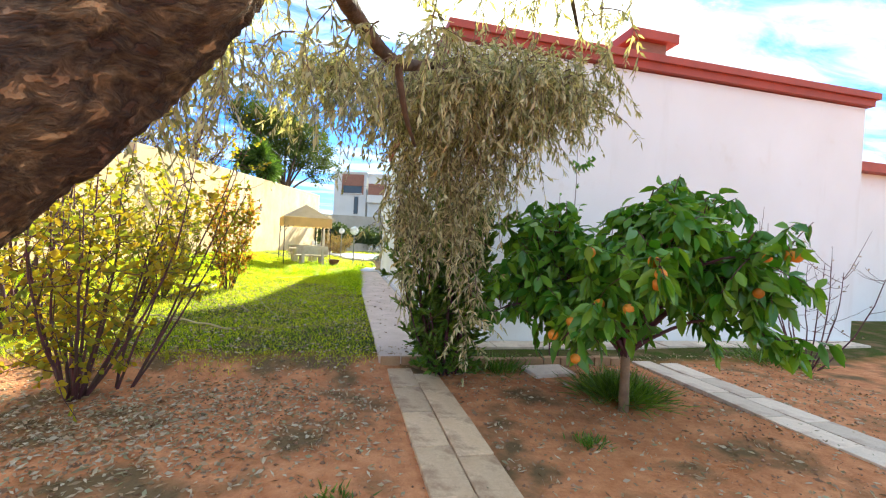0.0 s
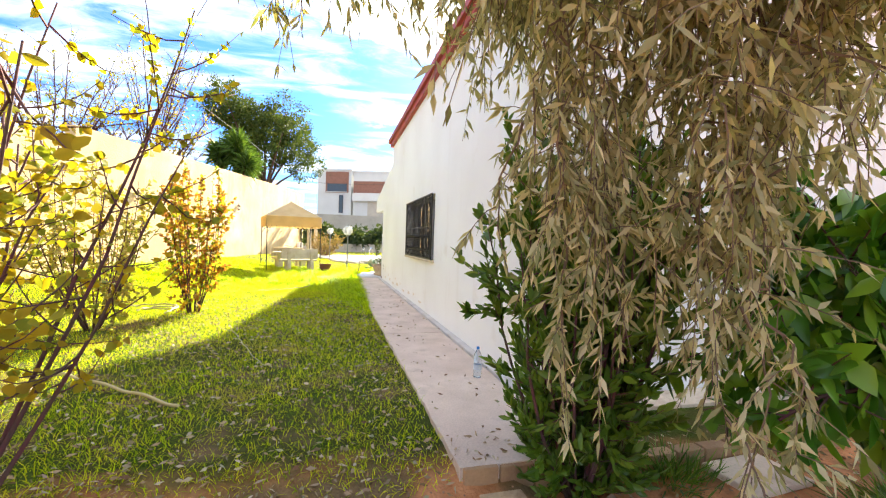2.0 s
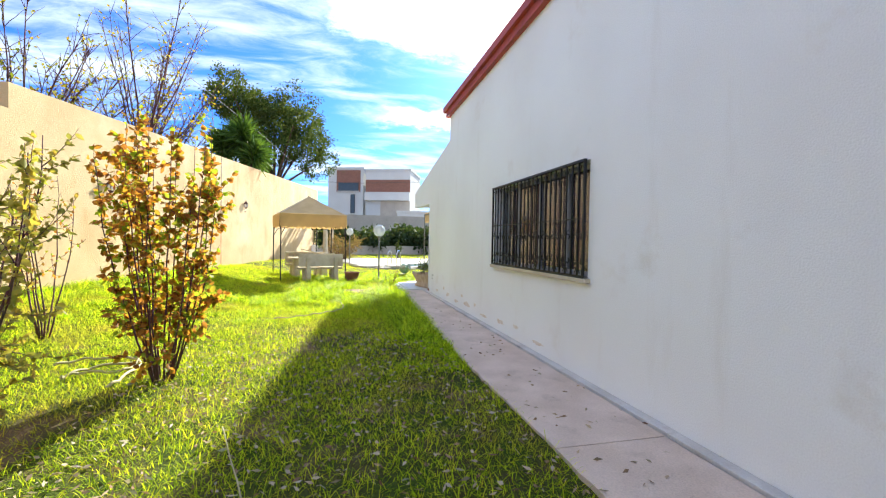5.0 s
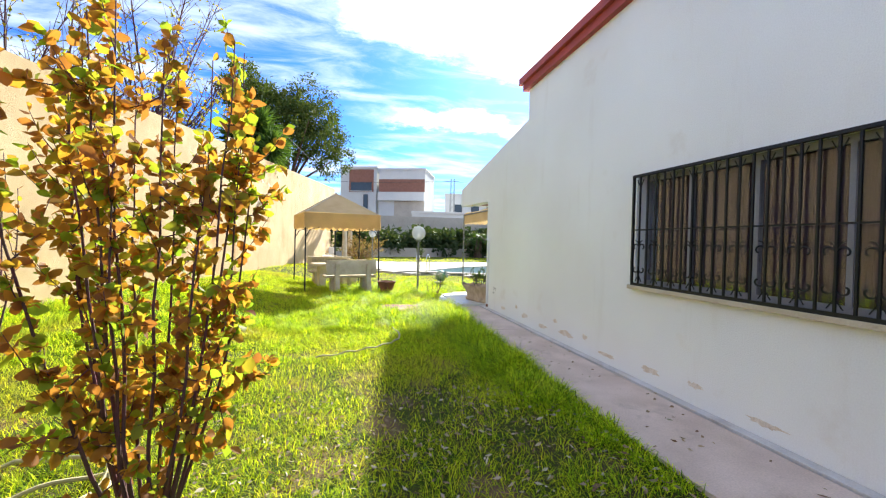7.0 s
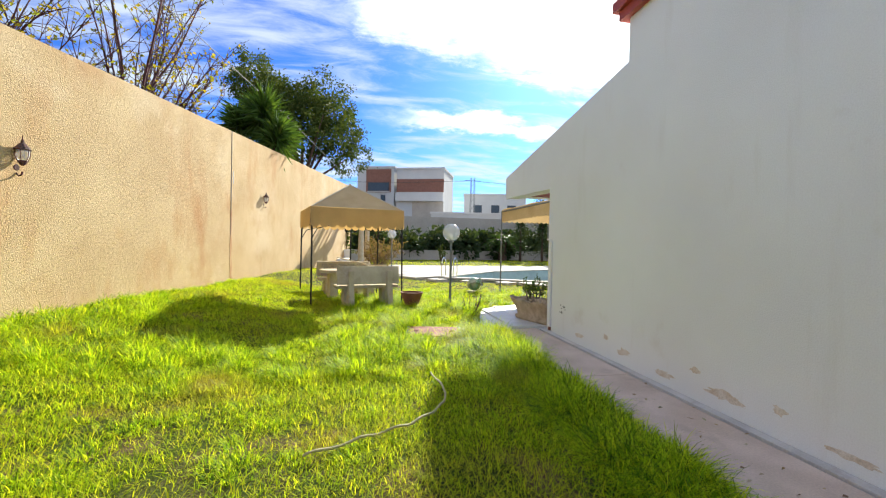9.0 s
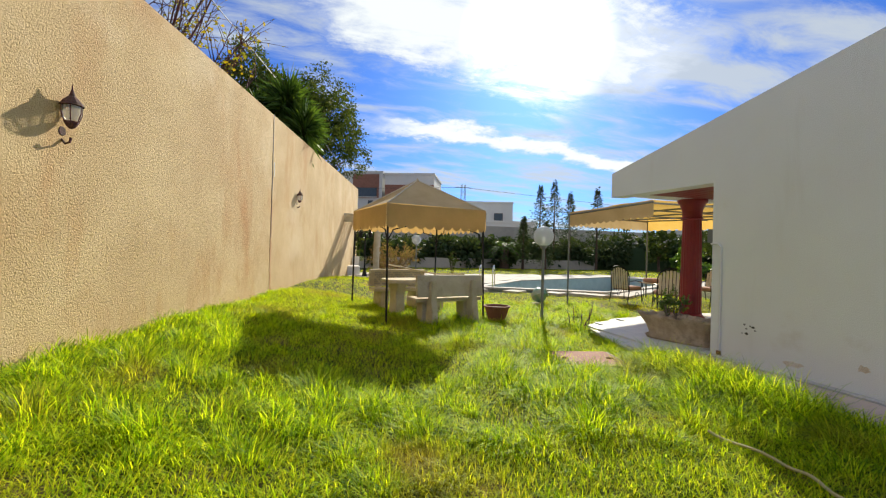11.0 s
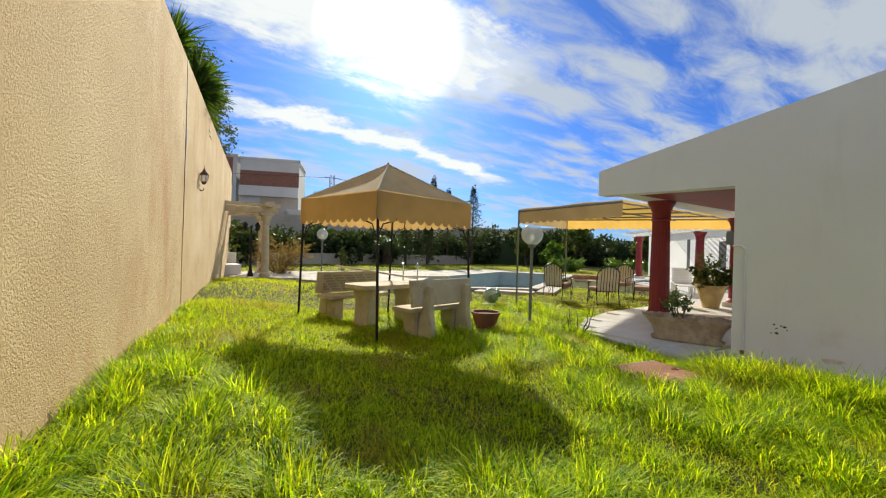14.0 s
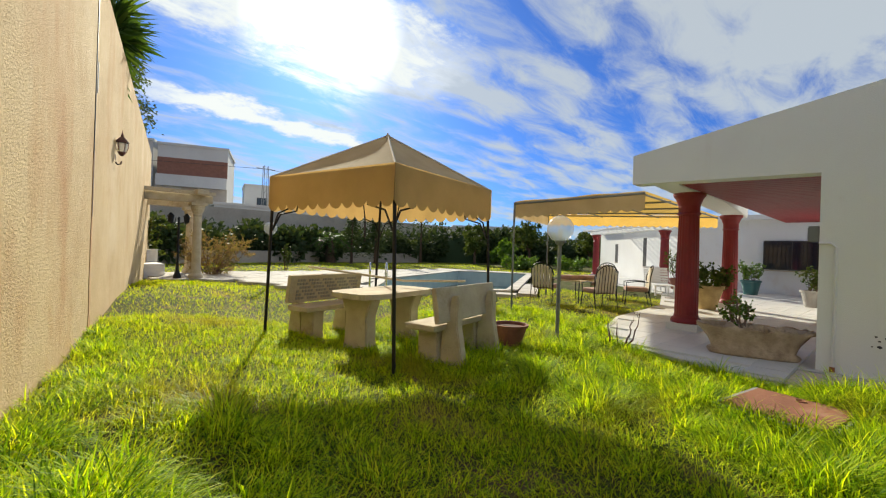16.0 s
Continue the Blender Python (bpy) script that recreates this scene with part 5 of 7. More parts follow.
# ---- beyond the garden ----
def make_far():
    bm = box_bm(-14, 49.8, -0.3, 40, 50.1, 4.3)
    tagged(shape("far_garden_wall", bm, FAR_CREAM), "cream far garden wall", "wall", kind="structure")
    bm = bmesh.new()
    prism(bm, [(40, 50.1), (70, 20), (70.4, 20.2), (40.2, 50.4)], "z", -0.3, 3.4)
    tagged(shape("east_garden_wall", bm, FAR_GREY), "grey far garden wall", "wall", kind="structure")
    line = [(-7.5, 37.8), (2, 42.4), (12, 44.2), (20, 44.0)]
    bm = bmesh.new()
    prism(bm, line + [(px, py + 0.22) for px, py in line[::-1]], "z", -0.3, 0.85)
    tagged(shape("low_garden_wall", bm, FAR_CREAM), "low cream retaining wall before the hedge", "wall", kind="structure")
    def house(x, y, turn, w, d, h, name, label, bands, wins):
        t = thing(name, x, y, 0, label, "house", turn=turn)
        part("wall", box_bm(-w / 2, 0, -0.5, w / 2, d, h), FAR_WHITE, t)
        part("parapet", box_bm(-w / 2 - 0.12, -0.12, h + 0.004, w / 2 + 0.12, d, h + 0.3), FAR_WHITE, t)
        for x0, x1, z0, z1 in bands:
            part("cladding_band", box_bm(x0, -0.06, z0, x1, -0.005, z1), BRICK_BAND, t, "brown clad band")
        for x0, x1, z0, z1 in wins:
            wv = part("window", box_bm(x0 - 0.1, -0.10, z0 - 0.1, x1 + 0.1, -0.064, z1 + 0.1), FRAME_DARK, t)
            part("pane", box_bm(x0, -0.13, z0, x1, -0.104, z1), FAR_GLASS, wv)
            part("sill", box_bm(x0 - 0.2, -0.25, z0 - 0.25, x1 + 0.2, -0.10, z0 - 0.12), FAR_WHITE, wv)
        return t
    h = house(5.5, 70.8, -21, 7.6, 9, 13.0, "modern_house", "white modern house with brown clad bands", [(-3.8, 3.8, 9.4, 11.5)], [])
    part("overhang", box_bm(-3.8, -0.7, 8.0, 3.8, -0.004, 9.38), FAR_WHITE, h)
    # no recess is built: a darker panel paints its shade below the overhang
    part("lower_wall", box_bm(-1.2, -0.05, 5.0, 3.8, -0.004, 7.98), FAR_CREAM, h, "cream panel with the recess's shade in its colour")
    house(-1.3, 74.0, -21, 6.2, 7, 13.4, "modern_house", "white modern house block with a large dark window", [(-1.6, 2.6, 9.5, 13.2)], [(-1.2, 2.2, 9.8, 11.0), (1.0, 1.6, 6.0, 9.0)])
    house(14, 62, -10, 16, 8, 5.6, "low_house", "low white flat-roofed house behind the wall", [], [(-5, -3, 3.2, 4.8), (2, 4, 3.2, 4.8)])
    house(22, 84, -15, 12, 8, 11.0, "pale_house", "distant pale house with a tiled roof", [], [(-4, -2.6, 7.5, 9), (-0.6, 0.8, 7.5, 9), (2.5, 4, 7.5, 9)])
    house(70, 78, -40, 18, 9, 7.0, "pale_house", "distant pale low house", [], [(-5, -3, 4, 5.5), (0, 2, 4, 5.5)])
    m = thing("power_mast", 13.3, 68, 0, "thin lattice power mast with wires", "mast")
    for sx, sy in ((-0.25, -0.25), (0.25, -0.25), (0.25, 0.25), (-0.25, 0.25)):
        part("leg", bar_bm([(sx * 1.6, sy * 1.6, -0.2), (sx, sy, 11.6)], 0.045, 4), GREY_POLE, m)
    for i in range(9):
        part("brace", bar_bm([(-0.3, -0.3, 1 + i * 1.15), (0.3, 0.3, 1.6 + i * 1.15)], 0.03, 4), GREY_POLE, m)
    part("crossarm", bar_bm([(-1.2, 0, 11.2), (1.2, 0, 11.2)], 0.05, 4), GREY_POLE, m)
    w = thing("overhead_wire", 0, 0, 0, "dark thin overhead cable strung past the trees", "cable")
    part("cable", bar_bm([(-9.5, 18.0, 8.6), (-6.9, 26.0, 7.4), (-4.5, 36, 6.2)], 0.014, 4), FRAME_DARK, w)
    part("cable", bar_bm([(-14, 76, 11.4), (0, 72, 10.8), (13.3, 68, 11.2), (40, 66, 9.5)], 0.03, 4), FRAME_DARK, w)


make_far()


# ---- plants ----
def leaf_material(name, colours, translucent=0.4, rough=0.5):
    m = island_colours(material(name, colours[0], rough, bump=0.0, translucent=translucent, tint=(1.6, 1.5, 0.5)), colours)
    m.node_tree.nodes["Principled BSDF"].inputs["Specular IOR Level"].default_value = 0.5 if rough < 0.4 else 0.08
    return m


GRASS = leaf_material("grass_blades", [(0.035, 0.085, 0.005), (0.19, 0.34, 0.010), (0.48, 0.64, 0.016), (0.72, 0.74, 0.04)], 0.55, 0.6)
GRASS.node_tree.nodes["Principled BSDF"].inputs["Specular IOR Level"].default_value = 0.2
def patchy(m, dry, scale, lo, hi):
    """Lets a second colour come through in soft patches over the ground."""
    nt = m.node_tree
    n, l = nt.nodes.new, nt.links.new
    tc, no, mr = n("ShaderNodeTexCoord"), n("ShaderNodeTexNoise"), n("ShaderNodeMapRange")
    no.inputs["Scale"].default_value, no.inputs["Detail"].default_value = scale, 5
    l(tc.outputs["Object"], no.inputs["Vector"]); l(no.outputs[0], mr.inputs[0])
    mr.inputs["From Min"].default_value, mr.inputs["From Max"].default_value, mr.inputs["To Max"].default_value = lo, hi, 0.75
    for link in [k for k in nt.links if k.from_node.type == "VALTORGB" and k.to_socket.name in ("Base Color", "A")]:
        src, dst = link.from_socket, link.to_socket
        if src.node.color_ramp.elements[0].position > 0.2:
            continue
        mx = n("ShaderNodeMix"); mx.data_type = "RGBA"
        mx.inputs["B"].default_value = (*dry, 1)
        l(mr.outputs[0], mx.inputs["Factor"]); l(src, mx.inputs["A"]); l(mx.outputs["Result"], dst)


LAWN = leaf_material("lawn_blades", [(0.08, 0.15, 0.007), (0.30, 0.43, 0.012), (0.54, 0.65, 0.018), (0.70, 0.66, 0.05)], 0.55, 0.6)
patchy(LAWN, (0.42, 0.36, 0.08), 0.9, 0.52, 0.70)
patchy(GRASS, (0.34, 0.30, 0.06), 0.9, 0.56, 0.74)
PEPPER = leaf_material("dusty_olive_leaves", [(0.20, 0.21, 0.10), (0.39, 0.37, 0.24), (0.66, 0.61, 0.44), (0.23, 0.26, 0.13)], 0.36, 0.6)
CITRUS = leaf_material("citrus_leaves", [(0.045, 0.15, 0.014), (0.07, 0.21, 0.018), (0.20, 0.36, 0.03), (0.05, 0.17, 0.016)], 0.3, 0.3)
LAUREL = leaf_material("laurel_leaves", [(0.055, 0.12, 0.014), (0.09, 0.18, 0.02), (0.18, 0.29, 0.035)], 0.3, 0.35)
YELLOW = leaf_material("yellow_leaves", [(0.34, 0.25, 0.03), (0.44, 0.34, 0.03), (0.17, 0.22, 0.04), (0.27, 0.28, 0.04), (0.30, 0.20, 0.04)], 0.45, 0.6)
AUTUMN = leaf_material("autumn_leaves", [(0.18, 0.30, 0.035), (0.30, 0.36, 0.045), (0.34, 0.14, 0.05), (0.48, 0.27, 0.055), (0.22, 0.095, 0.05), (0.32, 0.16, 0.06), (0.20, 0.31, 0.035)], 0.58, 0.5)
FOLIAGE = leaf_material("tree_foliage", [(0.045, 0.075, 0.02), (0.07, 0.105, 0.03), (0.11, 0.13, 0.04)], 0.3, 0.6)
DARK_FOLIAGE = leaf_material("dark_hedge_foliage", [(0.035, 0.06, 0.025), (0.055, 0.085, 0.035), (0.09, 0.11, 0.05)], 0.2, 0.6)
PALM_LEAF = leaf_material("palm_leaves", [(0.04, 0.07, 0.02), (0.07, 0.14, 0.03), (0.13, 0.21, 0.05)], 0.25, 0.42)
LITTER = leaf_material("fallen_leaves", [(0.30, 0.20, 0.12), (0.44, 0.33, 0.22), (0.55, 0.48, 0.37), (0.20, 0.11, 0.07), (0.34, 0.34, 0.22)], 0.1, 0.8)
DRY_BROWN = leaf_material("dry_brown_leaves", [(0.22, 0.14, 0.08), (0.30, 0.21, 0.11), (0.16, 0.16, 0.06)], 0.3, 0.7)
ORANGE = material("orange_peel", (0.75, 0.26, 0.02), 0.45, (0.65, 0.24, 0.02), 6, 120, 0.25)


def unit(v):
    return v / np.maximum(np.linalg.norm(v, axis=1, keepdims=True), 1e-9)


def broad_leaves(name, pos, way, length, width, mat, parent, rng, droop=0.15, label=""):
    """Rounded leaves, folded along the midrib and curling down."""
    n = len(pos)
    way = unit(way)
    side = unit(np.cross(way, rng.normal(size=(n, 3))))
    up = np.cross(side, way)
    L, W = np.asarray(length).reshape(-1, 1) * np.ones((n, 1)), np.asarray(width).reshape(-1, 1) * np.ones((n, 1))
    down = np.array([[0, 0, -1.0]])
    curl = rng.uniform(-0.05, 0.22, (n, 1))

    def at(u, s_):
        return pos + way * L * u + side * W * s_ + up * (abs(s_) * W * 0.35 - curl * L * u * u) + down * L * droop * u * u
    v = np.stack([at(0, 0), at(0.22, 0.36), at(0.55, 0.5), at(0.82, 0.27), at(1.0, 0), at(0.82, -0.27), at(0.55, -0.5), at(0.22, -0.36), at(0.4, 0), at(0.7, 0)], 1).reshape(-1, 3)
    k = np.arange(n)[:, None] * 10
    f = np.concatenate([k + t_ for t_ in ([0, 1, 8], [1, 2, 8], [2, 9, 8], [2, 3, 9], [3, 4, 9], [4, 5, 9], [5, 6, 9], [6, 8, 9], [6, 7, 8], [7, 0, 8])], 0)
    return tagged(quick_mesh(name, v, f, mat, parent), label)


def leaves(name, pos, way, length, width, mat, parent, rng, droop=0.15, label=""):
    """Pointed leaves folded along the midrib: six corners and four faces each."""
    n = len(pos)
    way = unit(way)
    side = unit(np.cross(way, rng.normal(size=(n, 3))))
    up = np.cross(side, way)
    L, W = np.asarray(length).reshape(-1, 1) * np.ones((n, 1)), np.asarray(width).reshape(-1, 1) * np.ones((n, 1))
    down = np.array([[0, 0, -1.0]])
    a = pos
    b = pos + way * L * 0.40 + side * W * 0.5 + up * W * 0.16 + down * L * droop * 0.2
    c = pos + way * L * 0.40 - side * W * 0.5 + up * W * 0.16 + down * L * droop * 0.2
    d = pos + way * L * 0.45 + down * L * droop * 0.22
    e = pos + way * L + down * L * droop
    v = np.stack([a, b, d, c, e], 1).reshape(-1, 3)
    k = np.arange(n)[:, None] * 5
    f = np.concatenate([k + [0, 1, 2], k + [0, 2, 3], k + [1, 4, 2], k + [2, 4, 3]], 0)
    ob = quick_mesh(name, v, f, mat, parent)
    return tagged(ob, label)


def curve_pts(p0, p1, bend, n, rng, wob=0.03):
    p0, p1 = np.array(p0, float), np.array(p1, float)
    t = np.linspace(0, 1, n)[:, None]
    base = p0 + (p1 - p0) * t + np.array(bend) * (4 * t * (1 - t))
    w = rng.normal(size=(n, 3)) * wob
    w[0] = 0
    return base + np.cumsum(w, 0) * 0.5


def sample_line(pts, k, rng, lo=0.0, hi=1.0):
    """k random places on a line of points, with the way the line goes there."""
    t = rng.uniform(lo, hi, k) * (len(pts) - 1)
    i = np.minimum(t.astype(int), len(pts) - 2)
    f = (t - i)[:, None]
    return pts[i] * (1 - f) + pts[i + 1] * f, unit(pts[i + 1] - pts[i])


def grow_shrub(name, x, y, z, label, category, mat, seed, stems, height, spread, leaf_len, leaf_wid, twigs=6, per_twig=14, lo=0.25, bark=None, lean=(0, 0), radius=0.014, group="", twig_len=0.45, upright=0.6, lift=0.0, droop=0.15):
    """Several stems from one foot, twigs along them and leaves along the twigs."""
    rng = np.random.default_rng(seed)
    t = thing(name, x, y, z, label, category, group)
    P, D = [], []
    for s_ in range(stems):
        a = rng.uniform(0, 2 * math.pi)
        h = height * rng.uniform(0.65, 1.0)
        r = spread * math.sqrt(rng.uniform(0.05, 1))
        foot = np.array([0.06 * math.cos(a), 0.06 * math.sin(a), -0.08])
        tip = np.array([r * math.cos(a) + lean[0], r * math.sin(a) + lean[1], h])
        pts = curve_pts(foot, tip, (0.18 * r * math.cos(a), 0.18 * r * math.sin(a), 0), 9, rng, 0.025)
        bm = bmesh.new()
        tube(bm, pts, list(np.linspace(radius, radius * 0.25, 9)), 6)
        for k in range(twigs):
            q, d = sample_line(pts, 1, rng, lo, 0.97)
            tw = unit(d * upright + rng.normal(size=(1, 3)) * 0.7)[0]
            L = twig_len * rng.uniform(0.5, 1.1)
            tp = curve_pts(q[0], q[0] + tw * L, (0, 0, -0.04), 5, rng, 0.012)
            tube(bm, tp, list(np.linspace(radius * 0.35, radius * 0.12, 5)), 4)
            if per_twig:
                a_, b_ = sample_line(tp, per_twig, rng, 0.15, 1.0)
                P.append(a_); D.append(b_ * (0.5 + lift) + rng.normal(size=a_.shape) * (0.6 - 0.2 * lift) + np.array([0, 0, lift * 0.5]))
        a_, b_ = sample_line(pts, per_twig, rng, 0.5, 1.0)
        P.append(a_); D.append(b_ * (0.5 + lift) + rng.normal(size=a_.shape) * 0.6 + np.array([0, 0, lift * 0.5]))
        part("stem", bm, bark or TWIG, t, smooth=True)
    P, D = np.concatenate(P), np.concatenate(D)
    (broad_leaves if leaf_wid > 0.3 * leaf_len else leaves)("foliage", P, D, leaf_len * rng.uniform(0.6, 1.15, len(P)), leaf_wid * rng.uniform(0.7, 1.15, len(P)), mat, t, rng, droop)
    return t


GREY_TWIG = material("grey_crooked_stem", (0.26, 0.20, 0.15), 0.9, (0.17, 0.13, 0.10), 8, 60, 0.3)
# bushes along the lawn
grow_shrub("yellow_shrub", -3.85, -1.95, -0.17, "tall shrub with sparse yellow autumn leaves", "shrub", YELLOW, 11, 18, 2.45, 1.0, 0.072, 0.05, 11, 12, 0.22, lean=(0.05, 0.0), radius=0.016, twig_len=0.6, upright=0.45)
grow_shrub("yellow_shrub", -3.55, -1.75, -0.15, "leaning shrub stems with yellow leaves", "shrub", YELLOW, 10, 6, 2.75, 0.35, 0.042, 0.05, 11, 10, 0.45, lean=(0.7, 0.3), radius=0.014, twig_len=0.55, upright=0.3)
grow_shrub("yellow_shrub", -5.4, -0.2, -0.1, "leggy shrub with yellow leaves before the wall", "shrub", YELLOW, 12, 14, 2.9, 1.2, 0.09, 0.055, 11, 12, 0.3, radius=0.024, twig_len=0.6)
grow_shrub("yellow_shrub", -6.6, 1.2, 0.0, "leggy shrub with thinning yellow leaves", "shrub", YELLOW, 13, 12, 3.0, 1.1, 0.042, 0.05, 10, 11, 0.3, radius=0.024, twig_len=0.6)
grow_shrub("pomegranate_shrub", -5.2, 3.45, 0.0, "twiggy shrub with small brown and green leaves", "shrub", leaf_material("pale_olive_leaves", [(0.22, 0.24, 0.07), (0.34, 0.33, 0.12), (0.40, 0.30, 0.10), (0.28, 0.30, 0.08)], 0.45), 14, 16, 2.6, 1.0, 0.07, 0.036, 12, 22, 0.15, radius=0.014, twig_len=0.45)
grow_shrub("autumn_sapling", -4.22, 4.65, -0.02, "young tree with red, orange and green autumn leaves", "sapling", AUTUMN, 15, 19, 2.6, 0.62, 0.069, 0.052, 12, 17, 0.2, radius=0.011, twig_len=0.32, upright=0.8)
grow_shrub("autumn_sapling", -6.3, 6.6, 0.1, "twiggy young tree with few leaves by the wall", "sapling", AUTUMN, 16, 7, 2.3, 0.6, 0.06, 0.035, 6, 6, 0.3, radius=0.012, twig_len=0.35)
grow_shrub("laurel_bush", -0.28, -1.47, -0.17, "dense dark green laurel bush at the end of the path", "bush", LAUREL, 17, 38, 2.3, 0.68, 0.105, 0.036, 14, 22, 0.05, radius=0.014, twig_len=0.38, upright=0.8, lift=0.6, droop=0.02)
grow_shrub("laurel_shoot", -0.16, -1.44, -0.17, "tall upright laurel shoots above the bush", "bush", LAUREL, 18, 7, 2.7, 0.32, 0.12, 0.04, 9, 11, 0.45, radius=0.012, twig_len=0.25, upright=0.9, lift=0.6, droop=0.02)
grow_shrub("pepper_sapling", 1.35, -1.1, -0.17, "slender green shoot growing before the front wall", "sapling", CITRUS, 28, 3, 3.0, 0.25, 0.10, 0.045, 8, 8, 0.55, radius=0.012, twig_len=0.25)
grow_shrub("bare_shrub", 5.2, -1.6, -0.17, "bare grey shrub before the front wall", "shrub", LITTER, 19, 9, 2.2, 1.2, 0.05, 0.02, 7, 2, 0.3, radius=0.013, twig_len=0.6)
grow_shrub("trough_plant", 0.06, 12.55, 0.42, "small jade-like plant with bare crooked stems in the stone trough", "plant", LAUREL, 20, 8, 0.44, 0.24, 0.040, 0.030, 6, 14, 0.62, radius=0.016, twig_len=0.13, bark=GREY_TWIG)
grow_shrub("pot_plant", 5.55, 14.45, 0.6, "bushy green plant in the large pot", "plant", FOLIAGE, 21, 14, 0.55, 0.5, 0.10, 0.06, 6, 12, 0.3, radius=0.01, twig_len=0.25)
grow_shrub("pot_plant", 12.5, 14.9, 0.58, "green plant in the teal pot", "plant", LAUREL, 22, 10, 0.7, 0.4, 0.10, 0.05, 6, 10, 0.3, radius=0.01, twig_len=0.25)
grow_shrub("pot_plant", 9.3, 12.75, 0.50, "yellow-green plant in the grey pot", "plant", FOLIAGE, 23, 10, 0.7, 0.3, 0.10, 0.05, 6, 10, 0.3, radius=0.01, twig_len=0.25)
grow_shrub("pot_plant", 12.2, 17.4, 0.47, "leggy shrub in the terracotta pot", "plant", FOLIAGE, 24, 8, 1.2, 0.5, 0.10, 0.05, 6, 8, 0.3, radius=0.012, twig_len=0.3)
grow_shrub("dry_twigs", -0.82, 13.85, 0.0, "bare dry branching stump in the grass", "stump", LITTER, 25, 5, 0.5, 0.28, 0.03, 0.01, 2, 0, 0.4, radius=0.016, twig_len=0.18)
grow_shrub("garden_bush", -2.3, 30.0, 0.05, "feathery dry brown bush beside the pergola", "bush", DRY_BROWN, 26, 22, 1.7, 1.4, 0.2, 0.03, 9, 16, 0.1, radius=0.015, twig_len=0.6)
grow_shrub("garden_bush", -4.6, 31.5, 0.05, "leafy green bush under the pergola", "bush", FOLIAGE, 27, 14, 2.4, 0.9, 0.14, 0.08, 7, 10, 0.15, radius=0.015, twig_len=0.5)
grow_shrub("lawn_sapling", 2.2, 33.5, 0.0, "small young tree on the far lawn", "sapling", FOLIAGE, 29, 4, 1.5, 0.35, 0.12, 0.07, 6, 10, 0.4, radius=0.02, twig_len=0.3)


def make_citrus():
    rng = np.random.default_rng(31)
    t = thing("orange_tree", 1.27, -2.78, -0.17, "round orange tree with glossy leaves and ripe oranges", "tree")
    bm = bmesh.new()
    tube(bm, [(0, 0, -0.1), (0.01, 0.02, 0.35), (-0.02, 0.0, 0.72)], [0.055, 0.045, 0.042], 10)
    part("trunk", bm, material("smooth_citrus_bark", (0.30, 0.20, 0.12), 0.9, (0.2, 0.13, 0.08), 8, 50, 0.4), t, smooth=True)
    P, D = [], []
    # a broad, flattened dome
    for k in range(84):
        a = rng.uniform(0, 2 * math.pi)
        u = math.sqrt(rng.uniform(0.02, 1))
        tip = np.array([1.36 * u * math.cos(a) - 0.08, 1.28 * u * math.sin(a), 0])
        top = 2.08 - 0.62 * u ** 2 + 0.27 * u * math.cos(a + 0.23) + 0.16 * math.sin(3 * a + 1)
        tip[2] = rng.uniform(0.66 + 0.1 * u, top + 0.08)
        bm = bmesh.new()
        foot = (0, 0, rng.uniform(0.5, 0.75))
        pts = curve_pts(foot, tip, (0, 0, 0.25), 8, rng, 0.02)
        tube(bm, pts, list(np.linspace(0.022, 0.006, 8)), 5)
        for j in range(11):
            q, d = sample_line(pts, 1, rng, 0.45, 1.0)
            tw = unit(d * 0.4 + rng.normal(size=(1, 3)) + np.array([[0, 0, 0.1]]))[0]
            L = rng.uniform(0.2, 0.45)
            tp = curve_pts(q[0], q[0] + tw * L, (0, 0, 0.03), 4, rng, 0.01)
            tube(bm, tp, [0.006, 0.005, 0.004, 0.003], 4)
            a_, b_ = sample_line(tp, 13, rng, 0.1, 1.0)
            P.append(a_); D.append(b_ * 0.3 + rng.normal(size=a_.shape) * 0.55 + np.array([0, 0, -0.45]))
        part("limb", bm, TWIG, t, smooth=True)
    P, D = np.concatenate(P), np.concatenate(D)
    broad_leaves("crown", P, D, 0.165 * rng.uniform(0.6, 1.15, len(P)), 0.082 * rng.uniform(0.7, 1.1, len(P)), CITRUS, t, rng, 0.25, "glossy dark green crown")
    bm = bmesh.new()
    bmesh.ops.create_uvsphere(bm, u_segments=18, v_segments=12, radius=0.042)
    me = bpy.data.meshes.new("orange")
    bm.to_mesh(me); bm.free(); me.materials.append(ORANGE)
    me.polygons.foreach_set("use_smooth", [True] * len(me.polygons))
    outer = P[(P[:, 0] * -0.5 + P[:, 1] * -0.85 > 0.55) & (np.hypot(P[:, 0], P[:, 1]) > 1.0) & (P[:, 2] > 0.7) & (P[:, 2] < 1.75)]
    for k in range(15):
        o = new("orange", me); o.parent = t
        o.location = outer[rng.integers(0, len(outer))] * np.array([1.01, 1.01, 1]) + np.array([0, 0, -0.05])
    return t


make_citrus()


